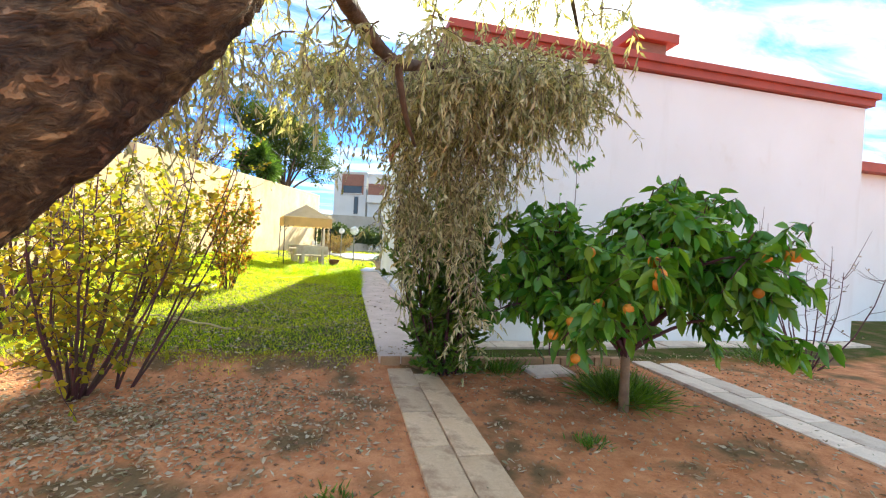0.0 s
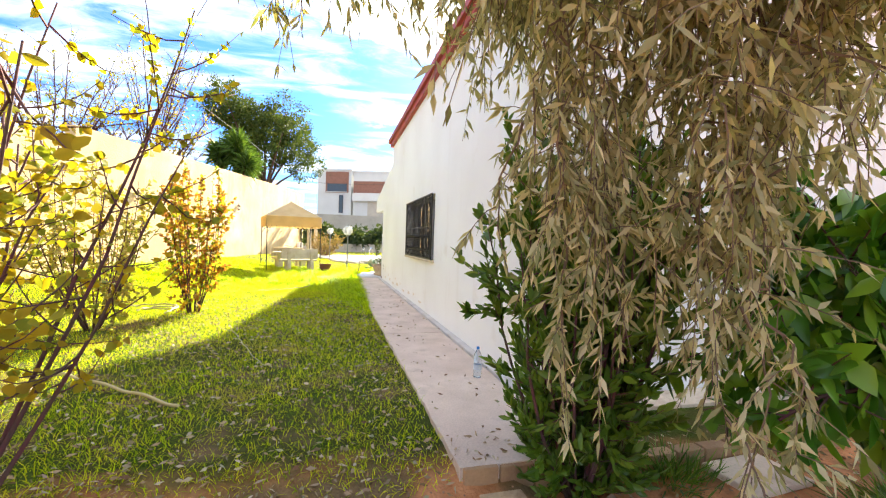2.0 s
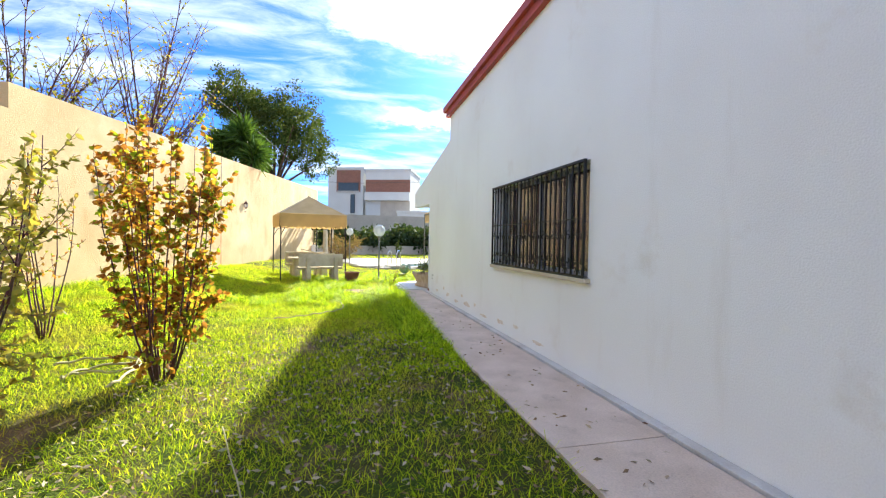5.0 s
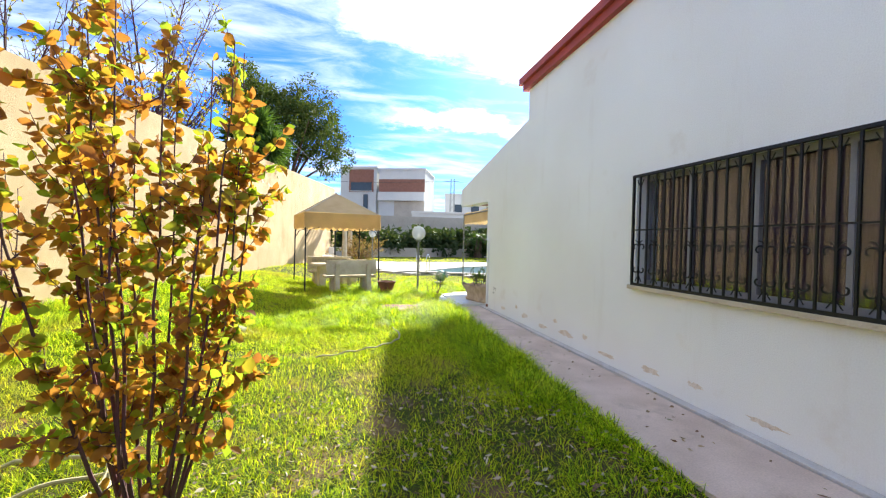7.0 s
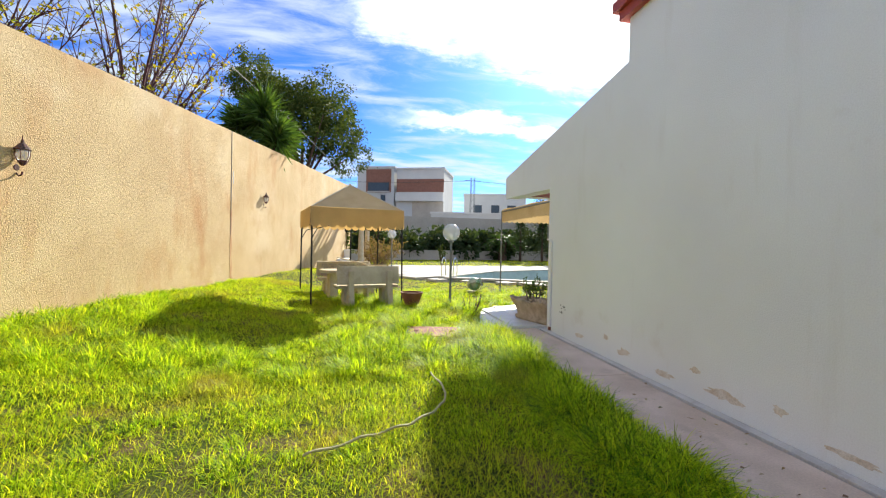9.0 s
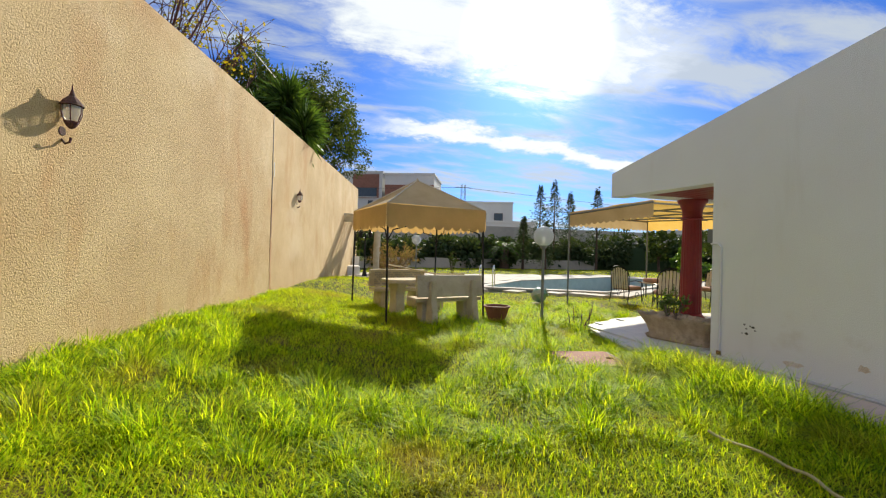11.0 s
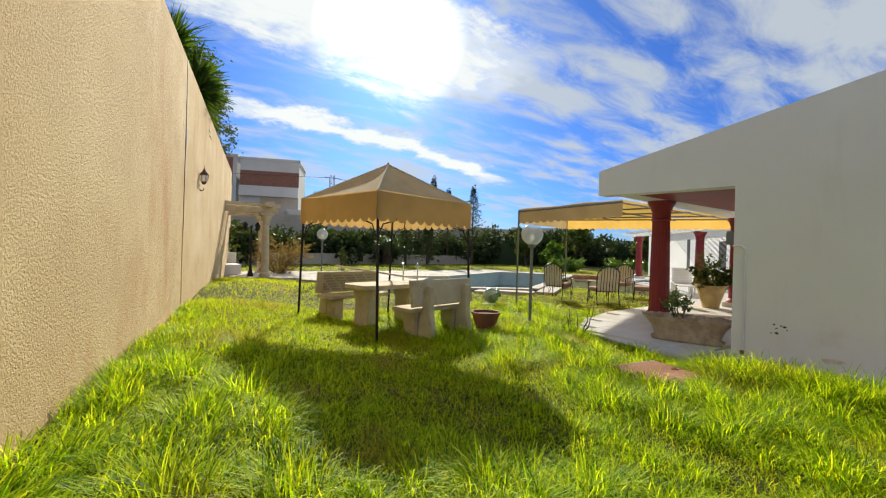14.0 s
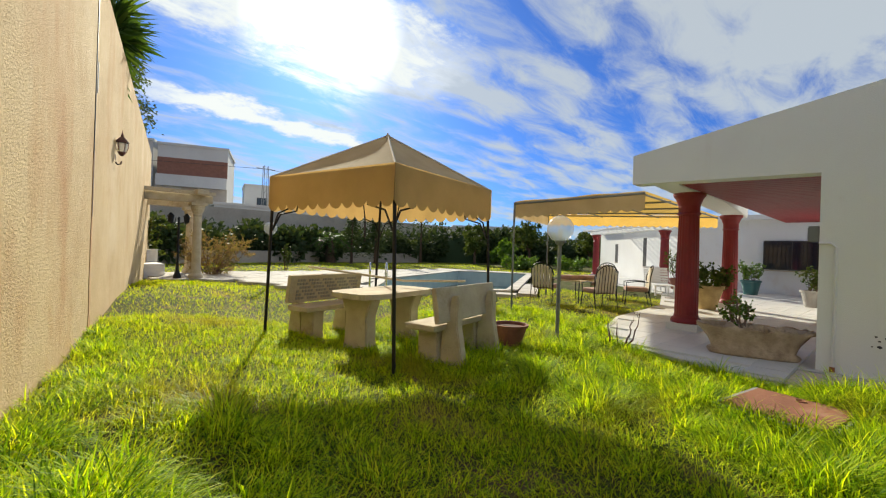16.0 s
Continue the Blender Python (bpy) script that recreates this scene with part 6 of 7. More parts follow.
def make_pepper():
    """The leaning tree whose long sprays hang over the path."""
    rng = np.random.default_rng(41)
    t = thing("pepper_tree", -3.5, -5.4, -0.17, "leaning old tree with cracked bark and hanging dusty sprays", "tree")
    o = np.array([-3.5, -5.4, -0.17])

    def limb(pts, radii, n, name="limb", rough=0.0):
        bm = bmesh.new()
        pts = np.array(pts, float)
        # smooth the line first
        fine, rad = [], []
        for i in range(len(pts) - 1):
            p0, p1, p2, p3 = (pts[max(0, min(len(pts) - 1, i + k))] for k in (-1, 0, 1, 2))
            steps = 30 if rough > 0.02 else 6
            for k in range(steps):
                u = k / steps
                fine.append(0.5 * (2 * p1 + (p2 - p0) * u + (2 * p0 - 5 * p1 + 4 * p2 - p3) * u * u + (3 * p1 - p0 - 3 * p2 + p3) * u ** 3))
                rad.append(radii[i] * (1 - u) + radii[i + 1] * u)
        fine.append(pts[-1]); rad.append(radii[-1])
        tube(bm, [f - o for f in fine], rad, n)
        if rough:
            bm.normal_update()
            for v in bm.verts:
                q = v.co
                d = noise.noise(Vector((q.x * 5, q.y * 5, q.z * 3))) + 0.9 * abs(noise.noise(Vector((q.x * 9, q.y * 24, (q.z - q.x) * 26)))) + 0.4 * noise.noise(q * 46)
                v.co += v.normal * d * rough
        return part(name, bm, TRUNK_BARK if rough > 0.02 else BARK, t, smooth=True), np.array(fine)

    limb([(-3.5, -5.4, -0.3), (-3.25, -5.36, 0.35), (-2.8, -5.3, 1.06), (-2.3, -5.25, 1.58), (-1.95, -5.28, 1.95), (-1.72, -5.25, 2.22), (-1.5, -4.9, 2.66)], [0.24, 0.20, 0.175, 0.16, 0.15, 0.13, 0.10], 72, "trunk", 0.03)
    _, main = limb([(-1.62, -5.1, 2.28), (-1.62, -4.5, 2.62), (-1.52, -3.87, 2.72), (-1.2, -3.4, 2.66), (-0.7, -2.7, 3.0), (0.1, -1.9, 3.3), (1.0, -1.5, 3.2)], [0.1, 0.065, 0.05, 0.042, 0.038, 0.03, 0.018], 12, "limb", 0.006)
    limb([(-1.2, -3.4, 2.66), (-1.12, -3.3, 2.35), (-1.0, -3.1, 2.15)], [0.03, 0.022, 0.01], 8)
    _, l2 = limb([(-1.5, -4.9, 2.62), (-2.0, -4.0, 3.0), (-2.5, -3.0, 3.2), (-2.9, -2.2, 3.1)], [0.07, 0.05, 0.03, 0.012], 10)
    _, l3 = limb([(-1.5, -4.9, 2.62), (-0.8, -4.3, 3.2), (-0.2, -3.6, 3.6), (0.3, -3.0, 3.7), (0.7, -2.5, 3.6)], [0.08, 0.055, 0.04, 0.025, 0.012], 10)
    _, l4 = limb([(-1.6, -5.0, 2.5), (-2.6, -5.3, 3.1), (-3.6, -4.6, 3.3), (-4.4, -3.6, 3.0)], [0.07, 0.05, 0.03, 0.012], 10)
    P, D = [], []
    sprays = bmesh.new()

    def spray(root, fall, drift, n):
        root = np.array(root, float)
        # the sprays over the way in stay short, above head height
        way = np.interp(root[1] + 0.5 * drift[1], [-6.4, -4.5, -3.2, -1.3, 0.0], [-1.5, -1.65, -1.92, -2.2, -2.6])
        if abs(root[0] + 0.5 * drift[0] - way) < 0.62:
            if root[2] < 2.35:
                return
            fall = min(fall, root[2] - 2.15)
        tip = root + np.array([drift[0], drift[1], -fall])
        pts = curve_pts(root, tip, (drift[0] * 0.5, drift[1] * 0.5, 0.12), 9, rng, 0.03)
        tube(sprays, pts - o, list(np.linspace(0.006, 0.0018, 9)), 4)
        a_, b_ = sample_line(pts, n, rng, 0.08, 1.0)
        P.append(a_ - o); D.append(b_ * 0.5 + rng.normal(size=a_.shape) * 0.42 + np.array([0, 0, -0.3]))
        for k in range(max(2, n // 8)):
            q, d = sample_line(pts, 1, rng, 0.1, 0.95)
            e = q[0] + rng.normal(size=3) * 0.16 + np.array([0, 0, -rng.uniform(0.1, 0.35)])
            tp = curve_pts(q[0], e, (0, 0, 0.03), 4, rng, 0.01)
            tube(sprays, tp - o, [0.003, 0.0025, 0.002, 0.0015], 3)
            a_, b_ = sample_line(tp, 16, rng, 0.1, 1.0)
            P.append(a_ - o); D.append(b_ * 0.55 + rng.normal(size=a_.shape) * 0.4 + np.array([0, 0, -0.35]))

    # lumps of hanging foliage beside the path: (centre, radii, sprays)
    for (cx, cy, cz), (rx, ry, rz), m, lo, hi in (
            ((-0.46, -2.62, 1.45), (0.16, 0.17, 0.95), 32, 0.4, 0.85), ((-0.50, -2.62, 2.5), (0.30, 0.28, 0.5), 36, 0.4, 0.9),
            ((-0.92, -2.34, 1.85), (0.22, 0.12, 0.7), 30, 0.35, 0.8), ((-0.85, -1.75, 2.85), (0.45, 0.4, 0.35), 40, 0.25, 0.5), ((-0.12, -2.65, 2.3), (0.22, 0.22, 0.4), 16, 0.3, 0.6),
            ((-0.35, -3.0, 2.62), (0.72, 0.42, 0.24), 84, 0.2, 0.5), ((0.35, -2.8, 2.75), (0.55, 0.4, 0.26), 64, 0.2, 0.5),
            ((-1.85, -1.9, 2.95), (0.45, 0.4, 0.26), 44, 0.25, 0.6), ((-1.2, -2.5, 2.75), (0.4, 0.35, 0.3), 34, 0.3, 0.7),
            ((-2.65, -3.7, 2.4), (0.45, 0.4, 0.28), 40, 0.25, 0.6), ((-0.3, -2.0, 3.2), (0.8, 0.6, 0.3), 40, 0.3, 0.7)):
        for k in range(m):
            d = unit(rng.normal(size=(1, 3)))[0] * rng.uniform(0.2, 1.0) ** 0.5
            c = np.array([cx + rx * d[0], cy + ry * d[1], cz + rz * d[2] + 0.2])
            spray(c, min(rng.uniform(lo, hi), c[2] - 0.12), (rng.normal() * 0.09, rng.normal() * 0.09), 34)
    for line, m, lo, hi in ((l2, 16, 0.3, 0.7), (l4, 16, 0.3, 0.8), (l3, 18, 0.3, 0.7), (main[:20], 10, 0.25, 0.5)):
        for k in range(m):
            q, d = sample_line(line, 1, rng, 0.35, 1.0)
            spray(q[0] + rng.normal(size=3) * (0.25, 0.25, 0.08), rng.uniform(lo, hi), (rng.normal() * 0.2, rng.normal() * 0.2), 26)
    part("sprays", sprays, material("grey_brown_twig", (0.24, 0.17, 0.12), 0.9, (0.15, 0.10, 0.075), 8, 60, 0.2), t)
    P, D = np.concatenate(P), np.concatenate(D)
    leaves("foliage", P, D, 0.082 * rng.uniform(0.45, 1.25, len(P)), 0.019 * rng.uniform(0.7, 1.3, len(P)), PEPPER, t, rng, 0.1, "dusty olive-grey narrow leaves")


make_pepper()


def crown_tree(name, x, y, z0, label, mat, seed, trunk_h, blobs, leaf, count, trunk_r=0.2, wid=0.55):
    """A trunk with limbs to clumps; blobs are (x, y, z, radius) above the foot."""
    rng = np.random.default_rng(seed)
    t = thing(name, x, y, z0, label, "tree")
    part("trunk", tube(bmesh.new(), curve_pts((0, 0, -0.3), (0, 0, trunk_h), (0.1, 0.1, 0), 7, rng, 0.04), list(np.linspace(trunk_r, trunk_r * 0.6, 7)), 10), BARK, t, smooth=True)
    P, D = [], []
    tot = sum(b[3] ** 2 for b in blobs)
    for bx, by, bz, br in blobs:
        part("limb", tube(bmesh.new(), curve_pts((0, 0, trunk_h * 0.8), (bx, by, bz), (0, 0, 0.1), 6, rng, 0.04), list(np.linspace(trunk_r * 0.4, trunk_r * 0.08, 6)), 6), BARK, t, smooth=True)
        n = int(count * br ** 2 / tot)
        tufts = max(6, n // 45)
        c = unit(rng.normal(size=(tufts, 3))) * (rng.uniform(0.25, 1.0, (tufts, 1)) ** 0.4) * br * np.array([1, 1, 0.85])
        q = c[rng.integers(0, tufts, n)] + rng.normal(size=(n, 3)) * br * 0.12
        P.append(q + np.array([bx, by, bz])); D.append(unit(q) * 0.5 + rng.normal(size=q.shape) * 0.7)
    P, D = np.concatenate(P), np.concatenate(D)
    leaves("crown", P, D, leaf * rng.uniform(0.6, 1.2, len(P)), leaf * wid * rng.uniform(0.6, 1.1, len(P)), mat, t, rng)
    return t


def blob_set(seed, n, rx, ry, z0, z1, r0, r1):
    r = random.Random(seed)
    return [(r.uniform(-rx, rx), r.uniform(-ry, ry), r.uniform(z0, z1), r.uniform(r0, r1)) for _ in range(n)]


crown_tree("broad_tree", -8.2, 41, 0, "broad dense evergreen tree far behind the boundary wall", FOLIAGE, 51, 7.0, [(0, 0, 11, 3.2)] + blob_set(1, 18, 3.7, 3.0, 8.0, 14.6, 1.7, 2.6), 0.27, 30000, 0.4)


def make_yucca():
    rng = np.random.default_rng(61)
    t = thing("yucca", -7.0, 21.9, 0, "spiky green yucca rising behind the boundary wall", "yucca")
    P, D, L = [], [], []
    for hx, hy, hz, r in ((0, 0, 6.2, 1.25), (0.5, 0.9, 5.5, 1.0), (-0.9, 0.2, 5.8, 1.0), (0.6, -0.6, 5.3, 0.9)):
        part("stem", tube(bmesh.new(), [(0, 0, -0.3), (hx * 0.4, hy * 0.4, hz * 0.5), (hx, hy, hz)], [0.16, 0.12, 0.08], 8), BARK, t, smooth=True)
        d = unit(rng.normal(size=(420, 3)) + np.array([0, 0, 0.35]))
        P.append(np.array([[hx, hy, hz]]) + d * 0.05 + rng.normal(size=(420, 3)) * np.array([0.03, 0.03, 0.2])); D.append(d); L.append(np.full(420, r) * rng.uniform(0.7, 1.05, 420))
    P, D, L = np.concatenate(P), np.concatenate(D), np.concatenate(L)
    leaves("rosette", P, D, L, 0.095, PALM_LEAF, t, rng, 0.12)


make_yucca()


def make_bare(name, x, y, z, h, seed, label):
    rng = np.random.default_rng(seed)
    t = thing(name, x, y, z, label, "tree")
    trunk = curve_pts((0, 0, -0.3), (0.2, 0.1, h * 0.45), (0.1, 0, 0), 7, rng, 0.05)
    part("trunk", tube(bmesh.new(), trunk, list(np.linspace(0.16, 0.09, 7)), 8), BARK, t, smooth=True)
    P, D = [], []
    for k in range(26):
        a = rng.uniform(0, 2 * math.pi)
        q, _ = sample_line(trunk, 1, rng, 0.6, 1.0)
        tip = q[0] + np.array([math.cos(a) * rng.uniform(0.8, 3.4), math.sin(a) * rng.uniform(0.8, 3.4), h * rng.uniform(0.22, 0.55)])
        pts = curve_pts(q[0], tip, (0, 0, -0.3), 9, rng, 0.07)
        bm = tube(bmesh.new(), pts, list(np.linspace(0.045, 0.008, 9)), 5)
        for j in range(26):
            p, d = sample_line(pts, 1, rng, 0.2, 1.0)
            w = unit(d + rng.normal(size=(1, 3)) * 0.6)[0] * rng.uniform(0.5, 1.2)
            tp = curve_pts(p[0], p[0] + w, (0, 0, 0.05), 5, rng, 0.03)
            tube(bm, tp, [0.012, 0.01, 0.008, 0.006, 0.004], 3)
            a_, b_ = sample_line(tp, 2, rng, 0.3, 1)
            P.append(a_); D.append(rng.normal(size=a_.shape))
        part("limb", bm, TWIG, t)
    P, D = np.concatenate(P), np.concatenate(D)
    leaves("last_leaves", P, D, 0.12, 0.08, YELLOW, t, rng)


make_bare("bare_tree", -10.0, 18.5, 0, 11.5, 71, "bare winter tree behind the boundary wall")
make_bare("bare_tree", -12.0, 15.0, 0, 9.5, 72, "bare winter tree with a few yellow leaves")


def make_conifer(x, y, h, seed):
    rng = np.random.default_rng(seed)
    t = thing("conifer", x, y, 0, "slender dark conifer on the far lawn", "tree", "conifers of the far lawn")
    part("trunk", tube(bmesh.new(), [(0, 0, -0.2), (0, 0, h)], [0.14, 0.02], 7), BARK, t)
    n = 1500
    u = rng.uniform(0.0, 1, n) ** 0.8
    tier = u
    a = rng.uniform(0, 2 * math.pi, n)
    r = (1 - tier) * h * 0.29 * rng.uniform(0.1, 1, n) * (0.8 + 0.35 * np.sin(a * 5 + tier * 40))
    P = np.stack([r * np.cos(a), r * np.sin(a), h * (0.14 + 0.86 * tier) + rng.normal(size=n) * 0.15 - 0.1 * r], 1)
    D = np.stack([np.cos(a), np.sin(a), np.full(n, 0.1)], 1) + rng.normal(size=(n, 3)) * 0.4
    leaves("needles", P, D, 0.3, 0.07, DARK_FOLIAGE, t, rng)


for k, (x, y, h) in enumerate(((14.6, 45.5, 8.2), (15.9, 45.0, 8.6), (17.2, 44.2, 7.4), (19.3, 42.8, 7.8), (11.2, 42.0, 4.6), (13.0, 41.2, 4.2))):
    make_conifer(x, y, h, 80 + k)


def make_date_palm():
    rng = np.random.default_rng(91)
    t = thing("date_palm", 9.8, 43.0, 0, "short date palm with arching fronds before the hedge", "palm")
    part("trunk", lathe(bmesh.new(), [(0.45, -0.2), (0.42, 0.4), (0.36, 1.2), (0.45, 1.8), (0.2, 2.1)], 12), BARK, t)
    P, D = [], []
    for k in range(34):
        a = rng.uniform(0, 2 * math.pi)
        e = rng.uniform(0.2, 1.2)
        n = 44
        u = np.linspace(0.05, 1, n)
        r = 2.3 * u * math.cos(e * 0.8)
        z = 1.9 + 2.0 * u * math.sin(e) - 1.4 * u ** 2
        pts = np.stack([r * math.cos(a), r * math.sin(a), z], 1)
        side = np.array([-math.sin(a), math.cos(a), 0])
        part("frond_stem", tube(bmesh.new(), pts[::6], 0.02, 4), TWIG, t)
        for s_ in (-1, 1):
            P.append(pts); D.append(side * s_ + np.array([math.cos(a), math.sin(a), 0]) * 0.5 + np.array([0, 0, -0.15]) + rng.normal(size=(n, 3)) * 0.1)
    leaves("fronds", np.concatenate(P), np.concatenate(D), 0.45, 0.035, PALM_LEAF, t, rng)


make_date_palm()


def make_belt():
    """The dark hedge and scrub closing the garden."""
    rng = np.random.default_rng(95)
    line = np.array([(-6, 41), (2, 45), (12, 46.8), (24, 46.5), (36, 42), (48, 34), (56, 22)], float)
    P, D = [], []
    for k in range(150):
        u = rng.uniform(0, len(line) - 1.001)
        i = int(u)
        c = line[i] + (line[i + 1] - line[i]) * (u - i) + rng.normal(size=2) * 1.0
        h = rng.uniform(1.6, 3.3) if c[0] < 22 else rng.uniform(2.0, 4.6)
        r = rng.uniform(1.1, 2.0)
        n = 430
        q = unit(rng.normal(size=(n, 3))) * rng.uniform(0.55, 1.0, (n, 1)) * np.array([r, r, h * 0.5])
        P.append(q + np.array([c[0], c[1], h * 0.5])); D.append(unit(q) + rng.normal(size=q.shape) * 0.6)
    P, D = np.concatenate(P), np.concatenate(D)
    ob = leaves("hedge", P, D, 0.48 * rng.uniform(0.6, 1.2, len(P)), 0.30, DARK_FOLIAGE, None, rng)
    tagged(ob, "dark evergreen hedge and scrub along the far wall", "hedge", kind="stuff")
    # a solid dark sheet added inside, closing the bright gaps between the leaves
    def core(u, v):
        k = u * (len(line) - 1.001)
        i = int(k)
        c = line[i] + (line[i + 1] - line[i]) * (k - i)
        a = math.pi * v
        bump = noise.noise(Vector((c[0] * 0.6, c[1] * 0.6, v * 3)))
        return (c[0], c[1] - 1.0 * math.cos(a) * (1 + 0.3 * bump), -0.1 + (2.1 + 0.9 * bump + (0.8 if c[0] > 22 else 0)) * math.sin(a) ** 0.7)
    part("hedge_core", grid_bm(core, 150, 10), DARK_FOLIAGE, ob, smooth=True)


make_belt()
for k, (x, y, s_) in enumerate(((24, 40, 1.0), (29, 37, 1.2), (34, 33, 1.1), (22, 34.5, 0.6), (40, 30, 1.3))):
    crown_tree("round_tree", x, y, 0, "round dark garden tree on the far lawn", FOLIAGE if k != 3 else LAUREL, 100 + k, 1.3 * s_, [(bx * s_, by * s_, bz * s_, br * s_) for bx, by, bz, br in blob_set(k + 5, 6, 1.0, 1.0, 1.7, 3.4, 0.7, 1.1)], 0.3, 2600, 0.16)
for k, (x, y) in enumerate(((20, 31.5), (24.5, 29.5), (27.5, 28.0))):
    grow_shrub("clipped_hedge", x, y, 0, "low clipped green hedge on the far lawn", "hedge", LAUREL, 110 + k, 30, 1.0, 1.5, 0.16, 0.1, 7, 12, 0.1, twig_len=0.4)


# ---- grass and litter ----
def grass_mesh(name, base, a, lean, curl, length, half, mat, label):
    """Blades of three segments that rise, lean over and droop; a is the way they lean."""
    n = len(base)
    d = np.stack([np.cos(a), np.sin(a), np.zeros(n)], 1)
    side = np.stack([-np.sin(a), np.cos(a), np.zeros(n)], 1) * half[:, None]
    up = np.array([[0, 0, 1.0]])
    rows, p = [base], base
    for share, turn in ((0.42, 0.0), (0.34, 0.55), (0.24, 1.15)):
        t = (lean + curl * turn)[:, None]
        p = p + (d * np.sin(t) + up * np.cos(t)) * (length * share)[:, None]
        rows.append(p)
    v = np.stack([rows[0] - side, rows[0] + side, rows[1] - side * 0.9, rows[1] + side * 0.9, rows[2] - side * 0.6, rows[2] + side * 0.6, rows[3]], 1).reshape(-1, 3)
    k = np.arange(n)[:, None] * 7
    f = np.concatenate([k + [0, 1, 3], k + [0, 3, 2], k + [2, 3, 5], k + [2, 5, 4], k + [4, 5, 6]], 0)
    return tagged(quick_mesh(name, v, f, mat), label, "grass", kind="stuff")


def lawn_free(x, y):
    """Where grass may stand: not in walls, path, cover, terrace, paving or pool."""
    wx = WALL_P.x + (y - WALL_P.y) * math.tan(WALL_A)
    ok = (x > wx + 0.02) & ~((x > -1.04) & (y < 12.0)) & ~((np.abs(x + 2.03) < 0.46) & (np.abs(y - 11.72) < 0.44))
    ter = np.array([terrace_inside(a, b) if (a > -1.1 and b < 22) else False for a, b in zip(x, y)])
    pav = np.array([in_poly(PAVE_POLY, a, b) if b > 18.8 else False for a, b in zip(x, y)])
    return ok & ~ter & ~pav & ~pool_inside(x, y, 0.4)


def make_grass():
    rng = np.random.default_rng(201)
    def soft(x, y, f, s):
        return 0.5 + 0.25 * (np.sin(x * f + s) * np.cos(y * f * 0.9 - s * 2) + np.sin((x + y) * f * 0.6 + 2 * s) + 0.6 * np.sin(x * f * 2.3 - y * f * 1.9 + s))
    # short lawn, worn thin in places
    X, Y = [], []
    for n, x0, x1, y0, y1 in ((190000, -9.0, -1.0, -1.6, 9.8), (140000, -7.5, -0.9, 9.5, 18), (45000, -1.2, 7.5, 12.3, 20.5), (26000, -6.5, 0, 17, 28), (45000, -7.0, 24, 25, 43)):
        X.append(rng.uniform(x0, x1, n)); Y.append(rng.uniform(y0, y1, n))
    # thicker and thicker away from the trodden end
    X.append(rng.uniform(-8.8, -1.0, 70000)); Y.append(3.5 + 6.3 * np.sqrt(rng.uniform(0, 1, 70000)))
    x, y = np.concatenate(X), np.concatenate(Y)
    keep = lawn_free(x, y) & (y > -1.35 + 0.14 * np.sin(x * 5) + 0.1 * rng.normal(size=len(x)))
    keep &= rng.uniform(0, 1, len(x)) < np.where(y < 9.0, 0.3 + 1.15 * soft(x, y, 1.9, 0.4) * (0.55 + 0.9 * soft(x, y, 6.3, 2.0)), 1.0)
    x, y = x[keep], y[keep]
    n = len(x)
    far = smooth_step(17, 30, y)
    lush = soft(x, y, 3.7, 0.9)
    length = (0.055 + 0.06 * rng.uniform(0, 1, n) ** 2 + 0.035 * smooth_step(-1, 6, y) * lush) * rng.uniform(0.7, 1.25, n)
    half = (0.0023 + 0.008 * far) * rng.uniform(0.7, 1.3, n)
    base = np.stack([x, y, ground_z(x, y) - 0.008], 1)
    grass_mesh("lawn_grass", base, rng.uniform(0, 2 * math.pi, n), rng.uniform(0.35, 1.25, n), rng.uniform(0.1, 0.9, n), length, half, LAWN, "short worn lawn grass, yellowish and thin in places")
    # long tufts, each fanning out from its own crown
    m = 1050
    cx, cy = rng.uniform(-8.2, 1.5, m), rng.uniform(7.6, 18, m)
    ex, ey = rng.normal(-1.22, 0.14, 215), np.concatenate([rng.uniform(4.5, 11.3, 160), rng.normal(10.2, 0.55, 55)])
    ex = np.minimum(ex, -1.10)
    wy = rng.uniform(2.5, 17, 150)
    wx_ = WALL_P.x + (wy - WALL_P.y) * math.tan(WALL_A) + rng.uniform(0.05, 0.35, 150)
    cwx = WALL_P.x + (cy - WALL_P.y) * math.tan(WALL_A)
    tall = smooth_step(-4.5, -3.3, cx + 0.3 * np.sin(cy * 3)) * smooth_step(9.4, 10.4, cy) * (1 - smooth_step(15.8, 17.5, cy))
    tall = np.maximum(tall, 0.8 * smooth_step(9.0, 9.8, cy) * (1 - smooth_step(10.9, 11.8, cy)))
    tall = np.maximum(tall, 0.85 * (1 - smooth_step(0.9, 2.2, cx - cwx)) * smooth_step(8.3, 9.6, cy) * (1 - smooth_step(13.5, 16, cy)))
    tall = np.maximum(tall, 0.55 * smooth_step(-2.4, -1.7, cx) * smooth_step(7.9, 9.0, cy))
    tall = 0.16 + 0.84 * tall
    size = rng.uniform(0.3, 1.0, m) ** 1.2 * tall
    cx, cy = np.concatenate([cx, ex, wx_]), np.concatenate([cy, ey, wy])
    size = np.concatenate([size, rng.uniform(0.4, 0.95, 160) * smooth_step(4.0, 8.0, ey[:160]) + 0.08, rng.uniform(0.9, 1.5, 55), rng.uniform(0.1, 0.4, 150)])
    ok = lawn_free(cx, cy)
    cx, cy, size = cx[ok], cy[ok], size[ok]
    count = (50 + 470 * size).astype(int)
    own = np.repeat(np.arange(len(cx)), count)
    n = len(own)
    s_ = size[own]
    rr = rng.normal(size=(n, 2)) * (0.06 + 0.11 * s_)[:, None]
    x, y = cx[own] + rr[:, 0], cy[own] + rr[:, 1]
    ok = lawn_free(x, y)
